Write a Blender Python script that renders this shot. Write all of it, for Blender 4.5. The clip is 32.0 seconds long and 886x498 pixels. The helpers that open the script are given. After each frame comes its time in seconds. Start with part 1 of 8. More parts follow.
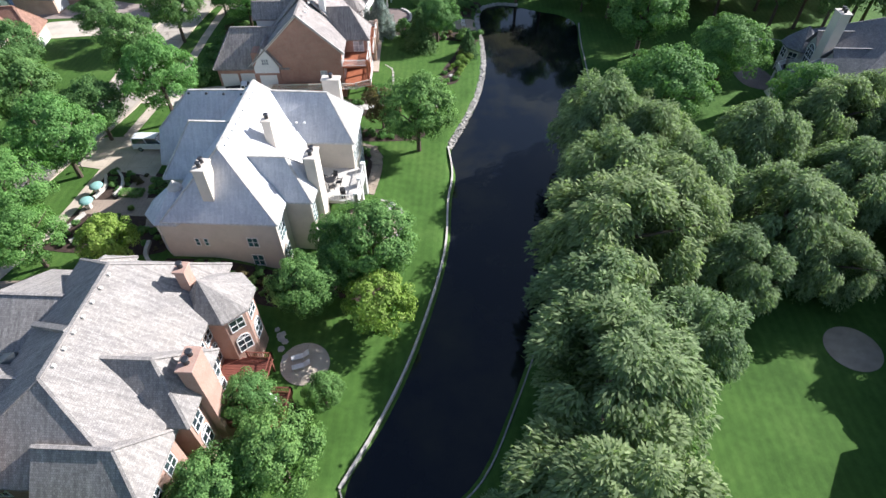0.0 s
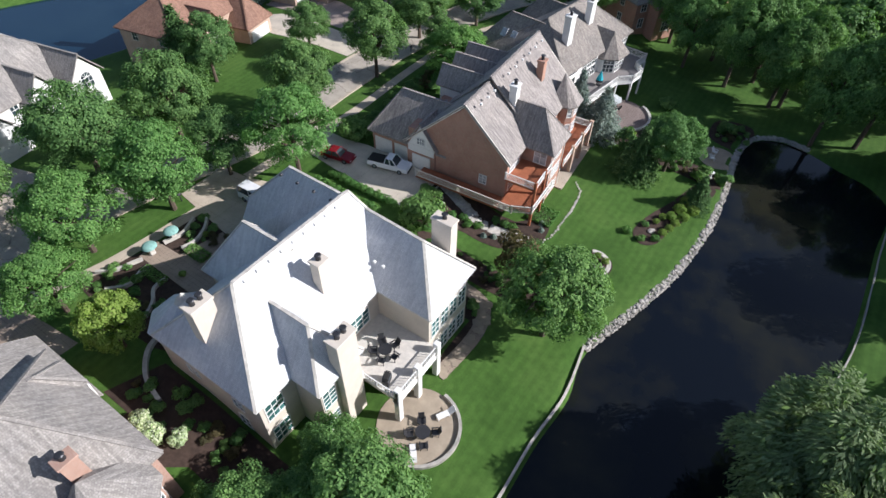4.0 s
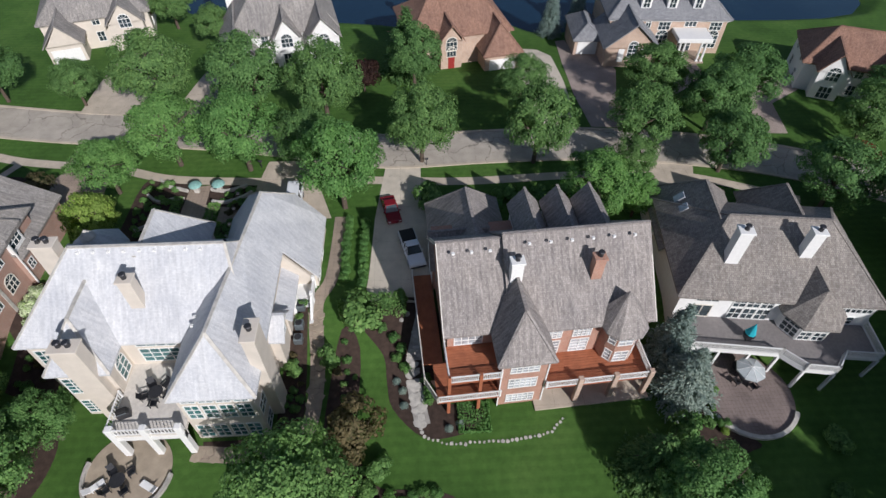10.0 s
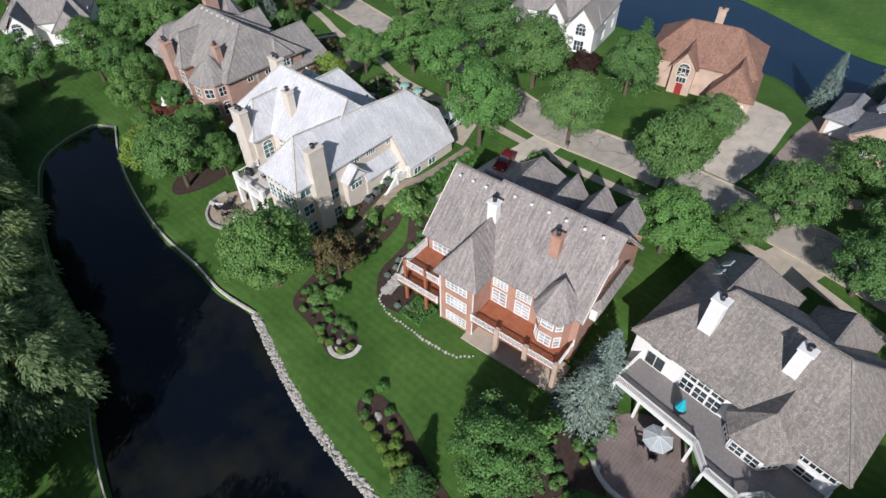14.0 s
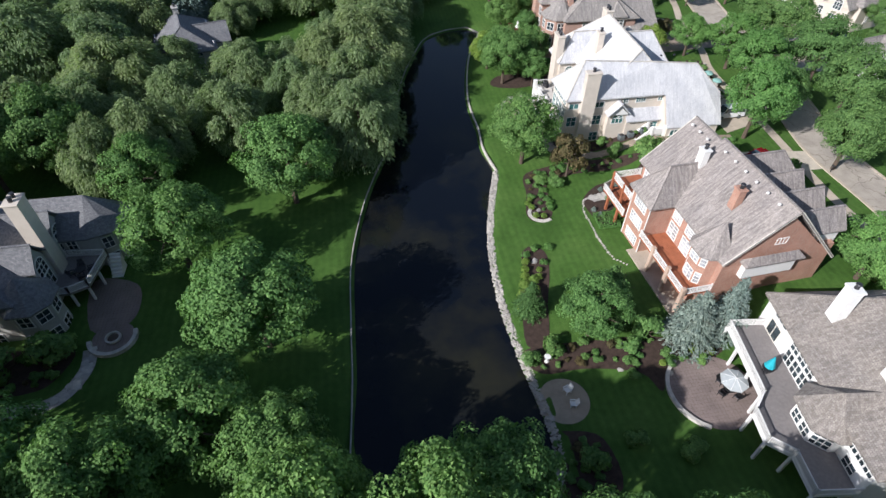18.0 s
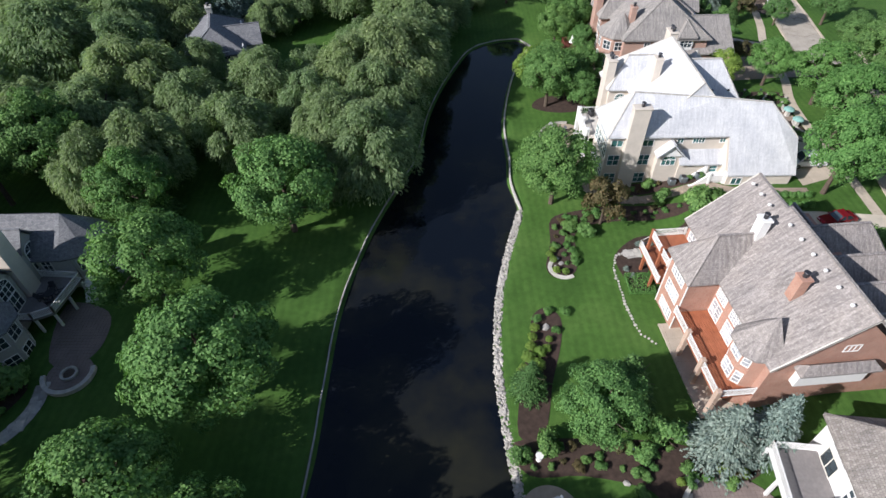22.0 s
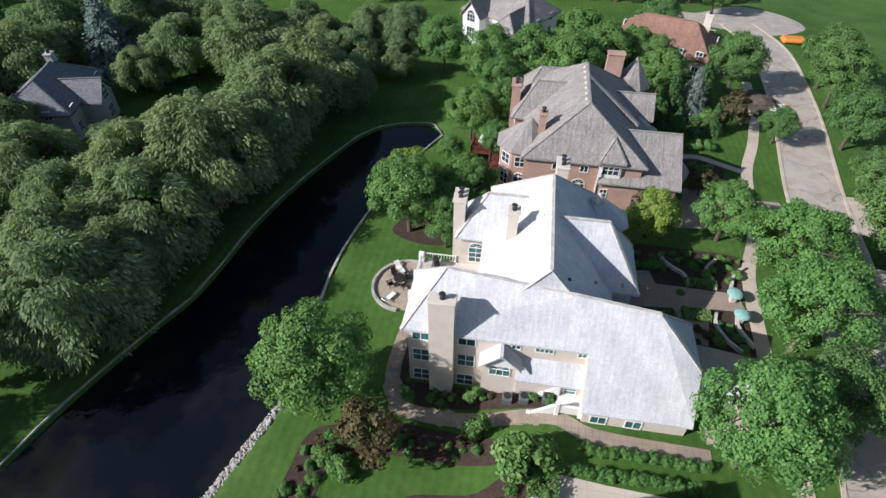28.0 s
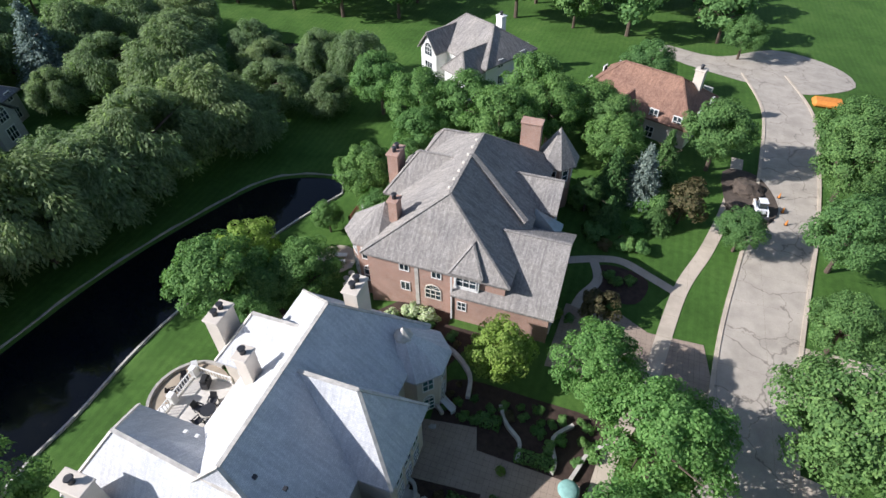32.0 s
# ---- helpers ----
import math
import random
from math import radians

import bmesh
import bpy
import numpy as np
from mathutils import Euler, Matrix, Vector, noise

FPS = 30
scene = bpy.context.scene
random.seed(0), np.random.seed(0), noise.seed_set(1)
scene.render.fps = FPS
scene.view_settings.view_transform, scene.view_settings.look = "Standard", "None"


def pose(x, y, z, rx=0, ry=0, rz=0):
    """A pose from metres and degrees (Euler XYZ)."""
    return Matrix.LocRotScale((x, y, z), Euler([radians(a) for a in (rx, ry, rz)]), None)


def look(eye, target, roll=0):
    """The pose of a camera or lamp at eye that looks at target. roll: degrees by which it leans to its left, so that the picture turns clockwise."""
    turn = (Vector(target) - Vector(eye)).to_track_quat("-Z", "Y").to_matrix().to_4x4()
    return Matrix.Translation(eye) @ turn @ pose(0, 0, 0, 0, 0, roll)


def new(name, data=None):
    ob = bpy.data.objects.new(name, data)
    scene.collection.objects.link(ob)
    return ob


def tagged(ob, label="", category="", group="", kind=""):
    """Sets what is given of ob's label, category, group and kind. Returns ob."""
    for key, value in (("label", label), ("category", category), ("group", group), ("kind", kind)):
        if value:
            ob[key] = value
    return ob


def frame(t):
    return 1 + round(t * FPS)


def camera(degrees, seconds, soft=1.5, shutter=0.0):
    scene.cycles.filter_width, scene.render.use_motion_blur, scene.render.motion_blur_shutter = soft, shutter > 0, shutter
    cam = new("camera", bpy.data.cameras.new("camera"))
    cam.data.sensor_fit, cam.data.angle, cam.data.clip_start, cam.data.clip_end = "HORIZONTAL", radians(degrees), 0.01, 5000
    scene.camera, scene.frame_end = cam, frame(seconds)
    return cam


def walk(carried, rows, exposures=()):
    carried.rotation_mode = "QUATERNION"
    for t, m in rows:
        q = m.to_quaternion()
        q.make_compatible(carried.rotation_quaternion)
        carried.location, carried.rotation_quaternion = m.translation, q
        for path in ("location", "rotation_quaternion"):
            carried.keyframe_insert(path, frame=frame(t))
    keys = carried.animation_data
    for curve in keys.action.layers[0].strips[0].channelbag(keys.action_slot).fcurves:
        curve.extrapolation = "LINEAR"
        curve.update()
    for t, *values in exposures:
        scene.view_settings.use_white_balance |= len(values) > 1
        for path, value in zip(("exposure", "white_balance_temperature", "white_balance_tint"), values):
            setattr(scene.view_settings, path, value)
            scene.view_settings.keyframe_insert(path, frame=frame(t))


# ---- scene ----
cam = camera(76.4, 32.0)
PATH = [
    (0, (3.545, -11.188, 50.585), (3.486, -9.802, 49.144), -0.08),
    (0.5, (4.222, -7.529, 50.784), (4.119, -6.151, 49.338), -0.56),
    (1, (4.699, -3.421, 50.967), (4.501, -2.049, 49.524), -0.27),
    (1.5, (4.965, 1.130, 50.935), (4.667, 2.483, 49.493), 0.25),
    (2, (5.306, 5.356, 50.877), (4.915, 6.685, 49.435), 0.70),
    (2.5, (5.900, 9.597, 50.763), (5.413, 10.893, 49.320), 0.87),
    (3, (6.137, 13.716, 50.604), (5.562, 14.974, 49.159), 1.47),
    (3.5, (6.605, 17.928, 50.246), (5.942, 19.137, 48.798), 1.63),
    (5.5, (8.480, 33.903, 48.348), (7.474, 34.856, 46.905), 2.24),
    (6, (8.993, 37.694, 48.540), (7.925, 38.571, 47.095), 2.27),
    (6.5, (9.587, 41.432, 48.868), (8.464, 42.236, 47.421), 2.06),
    (7, (10.149, 45.193, 49.206), (8.974, 45.919, 47.759), 1.80),
    (7.5, (10.730, 48.908, 49.624), (9.517, 49.558, 48.174), 1.77),
    (8, (11.311, 52.518, 50.236), (10.059, 53.076, 48.779), 1.69),
    (8.5, (11.878, 56.253, 51.042), (10.597, 56.710, 49.576), 1.53),
    (9, (12.394, 60.196, 51.963), (11.090, 60.537, 50.486), 1.07),
    (9.5, (12.821, 63.801, 52.423), (11.495, 64.030, 50.943), 1.22),
    (10, (13.436, 67.943, 52.722), (12.093, 68.034, 51.243), 0.91),
    (10.5, (13.969, 72.152, 53.079), (12.623, 72.097, 51.600), 0.56),
    (11, (14.444, 76.531, 53.329), (13.109, 76.332, 51.853), 0.21),
    (11.5, (14.885, 80.992, 53.370), (13.571, 80.658, 51.900), -0.19),
    (12, (15.406, 85.237, 53.351), (14.121, 84.780, 51.887), -0.32),
    (12.5, (15.932, 89.402, 53.303), (14.688, 88.821, 51.849), -0.40),
    (13, (16.387, 93.647, 53.247), (15.196, 92.949, 51.800), -0.38),
    (13.5, (16.722, 97.968, 53.130), (15.604, 97.143, 51.692), -0.56),
    (15.5, (19.070, 114.872, 52.873), (18.290, 113.683, 51.466), 0.22),
    (16, (19.702, 118.798, 53.010), (19.031, 117.542, 51.606), 0.38),
    (16.5, (20.165, 122.381, 53.261), (19.611, 121.069, 51.857), 0.52),
    (17, (20.714, 125.114, 53.801), (20.265, 123.761, 52.398), 0.27),
    (17.5, (21.237, 126.994, 53.842), (20.895, 125.608, 52.441), 0.43),
    (18, (21.775, 128.080, 53.581), (21.533, 126.669, 52.184), 0.76),
    (18.5, (21.868, 128.331, 53.489), (21.678, 126.914, 52.090), 0.73),
    (19, (21.815, 128.092, 53.088), (21.639, 126.673, 51.690), 0.69),
    (19.5, (21.165, 127.226, 52.732), (21.012, 125.804, 51.334), 0.57),
    (20, (19.915, 126.047, 52.369), (19.799, 124.623, 50.969), 0.22),
    (20.5, (18.704, 124.417, 52.216), (18.614, 122.995, 50.813), 0.11),
    (21, (17.022, 122.547, 52.049), (16.955, 121.125, 50.644), -0.14),
    (21.5, (15.063, 120.335, 52.001), (15.023, 118.914, 50.595), -0.42),
    (22, (13.064, 117.462, 52.134), (13.047, 116.046, 50.723), -0.61),
    (22.5, (10.678, 114.685, 52.109), (10.685, 113.265, 50.700), -0.68),
    (23, (8.036, 111.871, 52.003), (8.053, 110.452, 50.593), -0.56),
    (23.5, (5.396, 109.043, 51.868), (5.411, 107.626, 50.456), -0.41),
    (24, (2.751, 106.251, 51.405), (2.774, 104.830, 49.997), -0.07),
    (24.5, (0.093, 103.341, 51.189), (0.131, 101.924, 49.778), -0.11),
    (25, (-2.494, 100.420, 51.186), (-2.437, 99.008, 49.770), -0.01),
    (25.5, (-5.090, 97.414, 51.045), (-5.011, 96.008, 49.625), -0.08),
    (27.5, (-15.534, 87.640, 48.553), (-15.352, 86.185, 47.193), 0.71),
    (28, (-18.178, 84.614, 48.452), (-17.963, 83.168, 47.087), 0.71),
    (28.5, (-20.913, 81.558, 48.319), (-20.667, 80.121, 46.950), 0.74),
    (29, (-23.744, 78.535, 48.301), (-23.460, 77.108, 46.928), 0.45),
    (29.5, (-26.417, 75.427, 48.063), (-26.101, 74.007, 46.691), 0.45),
    (30, (-29.154, 72.360, 47.987), (-28.803, 70.951, 46.611), 0.38),
    (30.5, (-31.982, 69.345, 47.957), (-31.592, 67.948, 46.580), 0.04),
    (31, (-34.802, 66.439, 47.822), (-34.375, 65.051, 46.447), -0.08),
    (31.5, (-37.770, 63.508, 47.842), (-37.304, 62.133, 46.466), -0.51),
    (32, (-40.754, 60.485, 47.936), (-40.247, 59.123, 46.562), -1.03),
]
walk(cam, [(t, look(eye, target, roll)) for t, eye, target, roll in PATH],
     exposures=[(t, stops, 6150, 14) for t, stops in ((0, 1.05), (2, 0.75), (4, 0.45), (6, 0.17), (8, -0.1), (12, -0.2), (14, 0.0), (17, 0.3), (24, 0.38), (30, 0.3), (32, 0.55))])

# ---- world, sun, exposure ----
SUN_AZ, SUN_EL = 28.0, 31.0
world = bpy.data.worlds.new("world")
scene.world = world
world.use_nodes = True
wn = world.node_tree
sky = wn.nodes.new("ShaderNodeTexSky")
sky.sky_type, sky.sun_disc = "NISHITA", False
sky.sun_elevation, sky.sun_rotation = radians(SUN_EL), radians(90 - SUN_AZ)
wn.nodes["Background"].inputs["Strength"].default_value = 0.085
wn.links.new(sky.outputs[0], wn.nodes["Background"].inputs["Color"])
sun_data = bpy.data.lights.new("sun", "SUN")
sun_data.energy, sun_data.angle, sun_data.color = 5.0, radians(0.53), (1.0, 0.97, 0.925)
sun = new("sun", sun_data)
_sd = Vector((math.cos(radians(SUN_AZ)) * math.cos(radians(SUN_EL)), math.sin(radians(SUN_AZ)) * math.cos(radians(SUN_EL)), math.sin(radians(SUN_EL))))
sun.matrix_world = look(_sd * 200, (0, 0, 0))


# ---- materials ----
def nodes_of(name, rough=0.8, metal=0.0, spec=0.4):
    m = bpy.data.materials.new(name)
    m.use_nodes = True
    nt = m.node_tree
    b = nt.nodes["Principled BSDF"]
    b.inputs["Roughness"].default_value = rough
    b.inputs["Metallic"].default_value = metal
    b.inputs["Specular IOR Level"].default_value = spec
    return m, nt, b


def node(nt, kind, **values):
    n = nt.nodes.new(kind)
    for k, v in values.items():
        n.inputs[k.replace("_", " ")].default_value = v
    return n


def ramp(nt, source, stops):
    r = nt.nodes.new("ShaderNodeValToRGB")
    r.color_ramp.elements[0].position, r.color_ramp.elements[0].color = stops[0][0], (*stops[0][1], 1)
    r.color_ramp.elements[1].position, r.color_ramp.elements[1].color = stops[-1][0], (*stops[-1][1], 1)
    for p, c in stops[1:-1]:
        e = r.color_ramp.elements.new(p)
        e.color = (*c, 1)
    nt.links.new(source, r.inputs[0])
    return r


def mix(nt, a, b, fac, kind="MIX"):
    m = nt.nodes.new("ShaderNodeMix")
    m.data_type, m.blend_type = "RGBA", kind
    for sock, v in ((m.inputs[0], fac), (m.inputs[6], a), (m.inputs[7], b)):
        if isinstance(v, (int, float)):
            sock.default_value = v
        elif isinstance(v, tuple):
            sock.default_value = (*v, 1)
        else:
            nt.links.new(v, sock)
    return m.outputs[2]


def coords(nt, kind="Object"):
    return nt.nodes.new("ShaderNodeTexCoord").outputs[kind]


def world_pos(nt):
    return nt.nodes.new("ShaderNodeNewGeometry").outputs["Position"]


def noise_tex(nt, vec, scale, detail=4.0, rough=0.6):
    n = node(nt, "ShaderNodeTexNoise", Scale=scale, Detail=detail, Roughness=rough)
    nt.links.new(vec, n.inputs["Vector"])
    return n.outputs["Fac"]


def bump(nt, b, height, strength=0.3, dist=0.05):
    n = node(nt, "ShaderNodeBump", Strength=strength, Distance=dist)
    nt.links.new(height, n.inputs["Height"])
    nt.links.new(n.outputs[0], b.inputs["Normal"])


def plain(name, c, rough=0.7, metal=0.0, vary=0.12, scale=3.0, spec=0.4):
    """Paint, metal or stone with a light unevenness at two scales."""
    m, nt, b = nodes_of(name, rough, metal, spec)
    p = world_pos(nt)
    n1, n2 = noise_tex(nt, p, scale, 5), noise_tex(nt, p, scale * 14, 3)
    lo, hi = tuple(v * (1 - vary) for v in c), tuple(min(1, v * (1 + vary)) for v in c)
    col = ramp(nt, n1, [(0.3, lo), (0.7, hi)]).outputs[0]
    col = mix(nt, col, mix(nt, (0.5, 0.5, 0.5), n2, 0.35), 0.35, "OVERLAY")
    nt.links.new(col, b.inputs["Base Color"])
    bump(nt, b, n2, 0.15, 0.02)
    return m


def shingles(name, c1, c2, c3, w=0.30, h=0.19, streak=0.5, rough=0.85, joint=0.8):
    """Roof shakes laid in courses by the roof's own metres, each with its tone, streaked down the slope."""
    m, nt, b = nodes_of(name, rough, 0.0, 0.35)
    uv = coords(nt, "UV")
    br = node(nt, "ShaderNodeTexBrick", Scale=1.0, Mortar_Size=0.012, Mortar_Smooth=0.2, Bias=0.0, Brick_Width=w, Row_Height=h)
    br.offset = 0.37
    br.inputs["Color1"].default_value, br.inputs["Color2"].default_value, br.inputs["Mortar"].default_value = (0, 0, 0, 1), (1, 1, 1, 1), (0.3, 0.3, 0.3, 1)
    nt.links.new(uv, br.inputs["Vector"])
    tone = ramp(nt, br.outputs["Color"], [(0.0, c1), (0.5, c2), (1.0, c3)]).outputs[0]
    mp = node(nt, "ShaderNodeMapping")
    mp.inputs["Scale"].default_value = (2.2, 0.22, 1)
    nt.links.new(uv, mp.inputs["Vector"])
    st = noise_tex(nt, mp.outputs[0], 1.6, 5, 0.65)
    big = noise_tex(nt, world_pos(nt), 0.35, 4)
    dark = ramp(nt, st, [(0.34, (0.45, 0.45, 0.46)), (0.62, (1.08, 1.08, 1.08))]).outputs[0]
    col = mix(nt, tone, dark, streak, "MULTIPLY")
    col = mix(nt, col, ramp(nt, big, [(0.3, (0.78, 0.78, 0.8)), (0.7, (1.1, 1.08, 1.05))]).outputs[0], 0.8, "MULTIPLY")
    edge = mix(nt, (1, 1, 1), (0.45, 0.45, 0.47), br.outputs["Fac"])
    col = mix(nt, col, edge, joint, "MULTIPLY")
    nt.links.new(col, b.inputs["Base Color"])
    bump(nt, b, mix(nt, br.outputs["Color"], (0, 0, 0), br.outputs["Fac"]), 0.5, 0.03)
    return m


def bricks(name, c1, c2, mortar, w=0.21, h=0.075):
    m, nt, b = nodes_of(name, 0.88, 0.0, 0.3)
    uv = coords(nt, "UV")
    br = node(nt, "ShaderNodeTexBrick", Scale=1.0, Mortar_Size=0.008, Mortar_Smooth=0.3, Bias=0.0, Brick_Width=w, Row_Height=h)
    for k, c in (("Color1", c1), ("Color2", c2), ("Mortar", mortar)):
        br.inputs[k].default_value = (*c, 1)
    nt.links.new(uv, br.inputs["Vector"])
    big = noise_tex(nt, world_pos(nt), 0.6, 5)
    col = mix(nt, br.outputs["Color"], ramp(nt, big, [(0.3, (0.8, 0.78, 0.76)), (0.7, (1.12, 1.1, 1.08))]).outputs[0], 0.8, "MULTIPLY")
    nt.links.new(col, b.inputs["Base Color"])
    bump(nt, b, br.outputs["Fac"], -0.4, 0.01)
    return m


def grassy(name, a, bcol, c):
    m, nt, b = nodes_of(name, 0.9, 0.0, 0.15)
    p = world_pos(nt)
    n1, n2, n3 = noise_tex(nt, p, 0.12, 5), noise_tex(nt, p, 1.3, 5), noise_tex(nt, p, 22.0, 3)
    col = ramp(nt, n1, [(0.3, a), (0.5, bcol), (0.72, c)]).outputs[0]
    col = mix(nt, col, ramp(nt, n2, [(0.3, (0.72, 0.76, 0.7)), (0.7, (1.2, 1.15, 1.1))]).outputs[0], 0.7, "MULTIPLY")
    wv = node(nt, "ShaderNodeTexWave", Scale=0.32, Distortion=0.6, Detail=1.0)
    nt.links.new(p, wv.inputs["Vector"])
    col = mix(nt, col, ramp(nt, wv.outputs["Fac"], [(0.35, (0.9, 0.92, 0.9)), (0.65, (1.07, 1.06, 1.04))]).outputs[0], 0.6, "MULTIPLY")
    col = mix(nt, col, ramp(nt, n3, [(0.3, (0.6, 0.62, 0.55)), (0.7, (1.25, 1.22, 1.1))]).outputs[0], 0.6, "MULTIPLY")
    nt.links.new(col, b.inputs["Base Color"])
    bump(nt, b, n3, 0.6, 0.06)
    return m


def leafy(name, a, bcol, c, trans=0.38, rough=0.7):
    """Leaves: each clump its own tone, with light coming through."""
    m, nt, b = nodes_of(name, rough, 0.0, 0.2)
    g = nt.nodes.new("ShaderNodeNewGeometry")
    col = ramp(nt, g.outputs["Random Per Island"], [(0.0, a), (0.5, bcol), (1.0, c)]).outputs[0]
    n = noise_tex(nt, g.outputs["Position"], 0.5, 3)
    col = mix(nt, col, ramp(nt, n, [(0.3, (0.75, 0.78, 0.75)), (0.7, (1.2, 1.15, 1.05))]).outputs[0], 0.8, "MULTIPLY")
    oi = nt.nodes.new("ShaderNodeObjectInfo")
    col = mix(nt, col, ramp(nt, oi.outputs["Random"], [(0.0, (0.85, 0.92, 0.9)), (1.0, (1.12, 1.05, 0.95))]).outputs[0], 0.8, "MULTIPLY")
    nt.links.new(col, b.inputs["Base Color"])
    t = nt.nodes.new("ShaderNodeBsdfTranslucent")
    nt.links.new(mix(nt, col, (1.15, 1.3, 0.8), 1.0, "MULTIPLY"), t.inputs["Color"])
    s = nt.nodes.new("ShaderNodeMixShader")
    s.inputs[0].default_value = trans
    nt.links.new(b.outputs[0], s.inputs[1])
    nt.links.new(t.outputs[0], s.inputs[2])
    nt.links.new(s.outputs[0], nt.nodes["Material Output"].inputs["Surface"])
    return m


def waterlike(name, deep, silt_sky_tone):
    m, nt, b = nodes_of(name, 0.06, 0.0, 0.5)
    p = world_pos(nt)
    n = noise_tex(nt, p, 0.06, 5)
    col = ramp(nt, n, [(0.45, deep), (0.68, silt_sky_tone)]).outputs[0]
    nt.links.new(col, b.inputs["Base Color"])
    b.inputs["IOR"].default_value = 1.33
    w = noise_tex(nt, p, 1.1, 3)
    bump(nt, b, w, 0.05, 0.05)
    return m


def paving(name, c, slab=1.5, vary=0.1, joint=0.01):
    m, nt, b = nodes_of(name, 0.85, 0.0, 0.3)
    p = world_pos(nt)
    n1, n2 = noise_tex(nt, p, 0.5, 6), noise_tex(nt, p, 12.0, 4)
    lo, hi = tuple(v * (1 - vary * 2) for v in c), tuple(v * (1 + vary) for v in c)
    col = ramp(nt, n1, [(0.3, lo), (0.68, hi)]).outputs[0]
    br = node(nt, "ShaderNodeTexBrick", Scale=1.0, Mortar_Size=joint, Brick_Width=slab, Row_Height=slab)
    br.offset = 0.0
    nt.links.new(p, br.inputs["Vector"])
    col = mix(nt, col, mix(nt, (1, 1, 1), (0.55, 0.53, 0.5), br.outputs["Fac"]), 1.0, "MULTIPLY")
    col = mix(nt, col, ramp(nt, n2, [(0.3, (0.85, 0.85, 0.85)), (0.7, (1.1, 1.1, 1.1))]).outputs[0], 0.7, "MULTIPLY")
    nt.links.new(col, b.inputs["Base Color"])
    bump(nt, b, n2, 0.2, 0.01)
    return m


def glassy(name, c=(0.02, 0.03, 0.035), rough=0.05):
    m, nt, b = nodes_of(name, rough, 0.0, 0.8)
    n = noise_tex(nt, world_pos(nt), 0.7, 2)
    nt.links.new(ramp(nt, n, [(0.35, c), (0.65, tuple(v * 2.2 for v in c))]).outputs[0], b.inputs["Base Color"])
    return m


def cracked(name, c):
    """Old concrete slabs with tarred cracks wandering over them."""
    m = paving(name, c, 4.5, 0.1, 0.008)
    nt = m.node_tree
    b = nt.nodes["Principled BSDF"]
    col = b.inputs["Base Color"].links[0].from_socket
    p = world_pos(nt)
    wob = node(nt, "ShaderNodeTexNoise", Scale=0.5, Detail=4.0)
    nt.links.new(p, wob.inputs["Vector"])
    warp = nt.nodes.new("ShaderNodeVectorMath")
    warp.operation = "MULTIPLY_ADD"
    warp.inputs[1].default_value = (3.5, 3.5, 0)
    nt.links.new(wob.outputs["Color"], warp.inputs[0])
    nt.links.new(p, warp.inputs[2])
    vo = node(nt, "ShaderNodeTexVoronoi", Scale=0.16)
    vo.feature = "DISTANCE_TO_EDGE"
    nt.links.new(warp.outputs[0], vo.inputs["Vector"])
    line = ramp(nt, vo.outputs["Distance"], [(0.004, (0.32, 0.31, 0.3)), (0.012, (1, 1, 1))]).outputs[0]
    nt.links.new(mix(nt, col, line, 0.6, "MULTIPLY"), b.inputs["Base Color"])
    return m


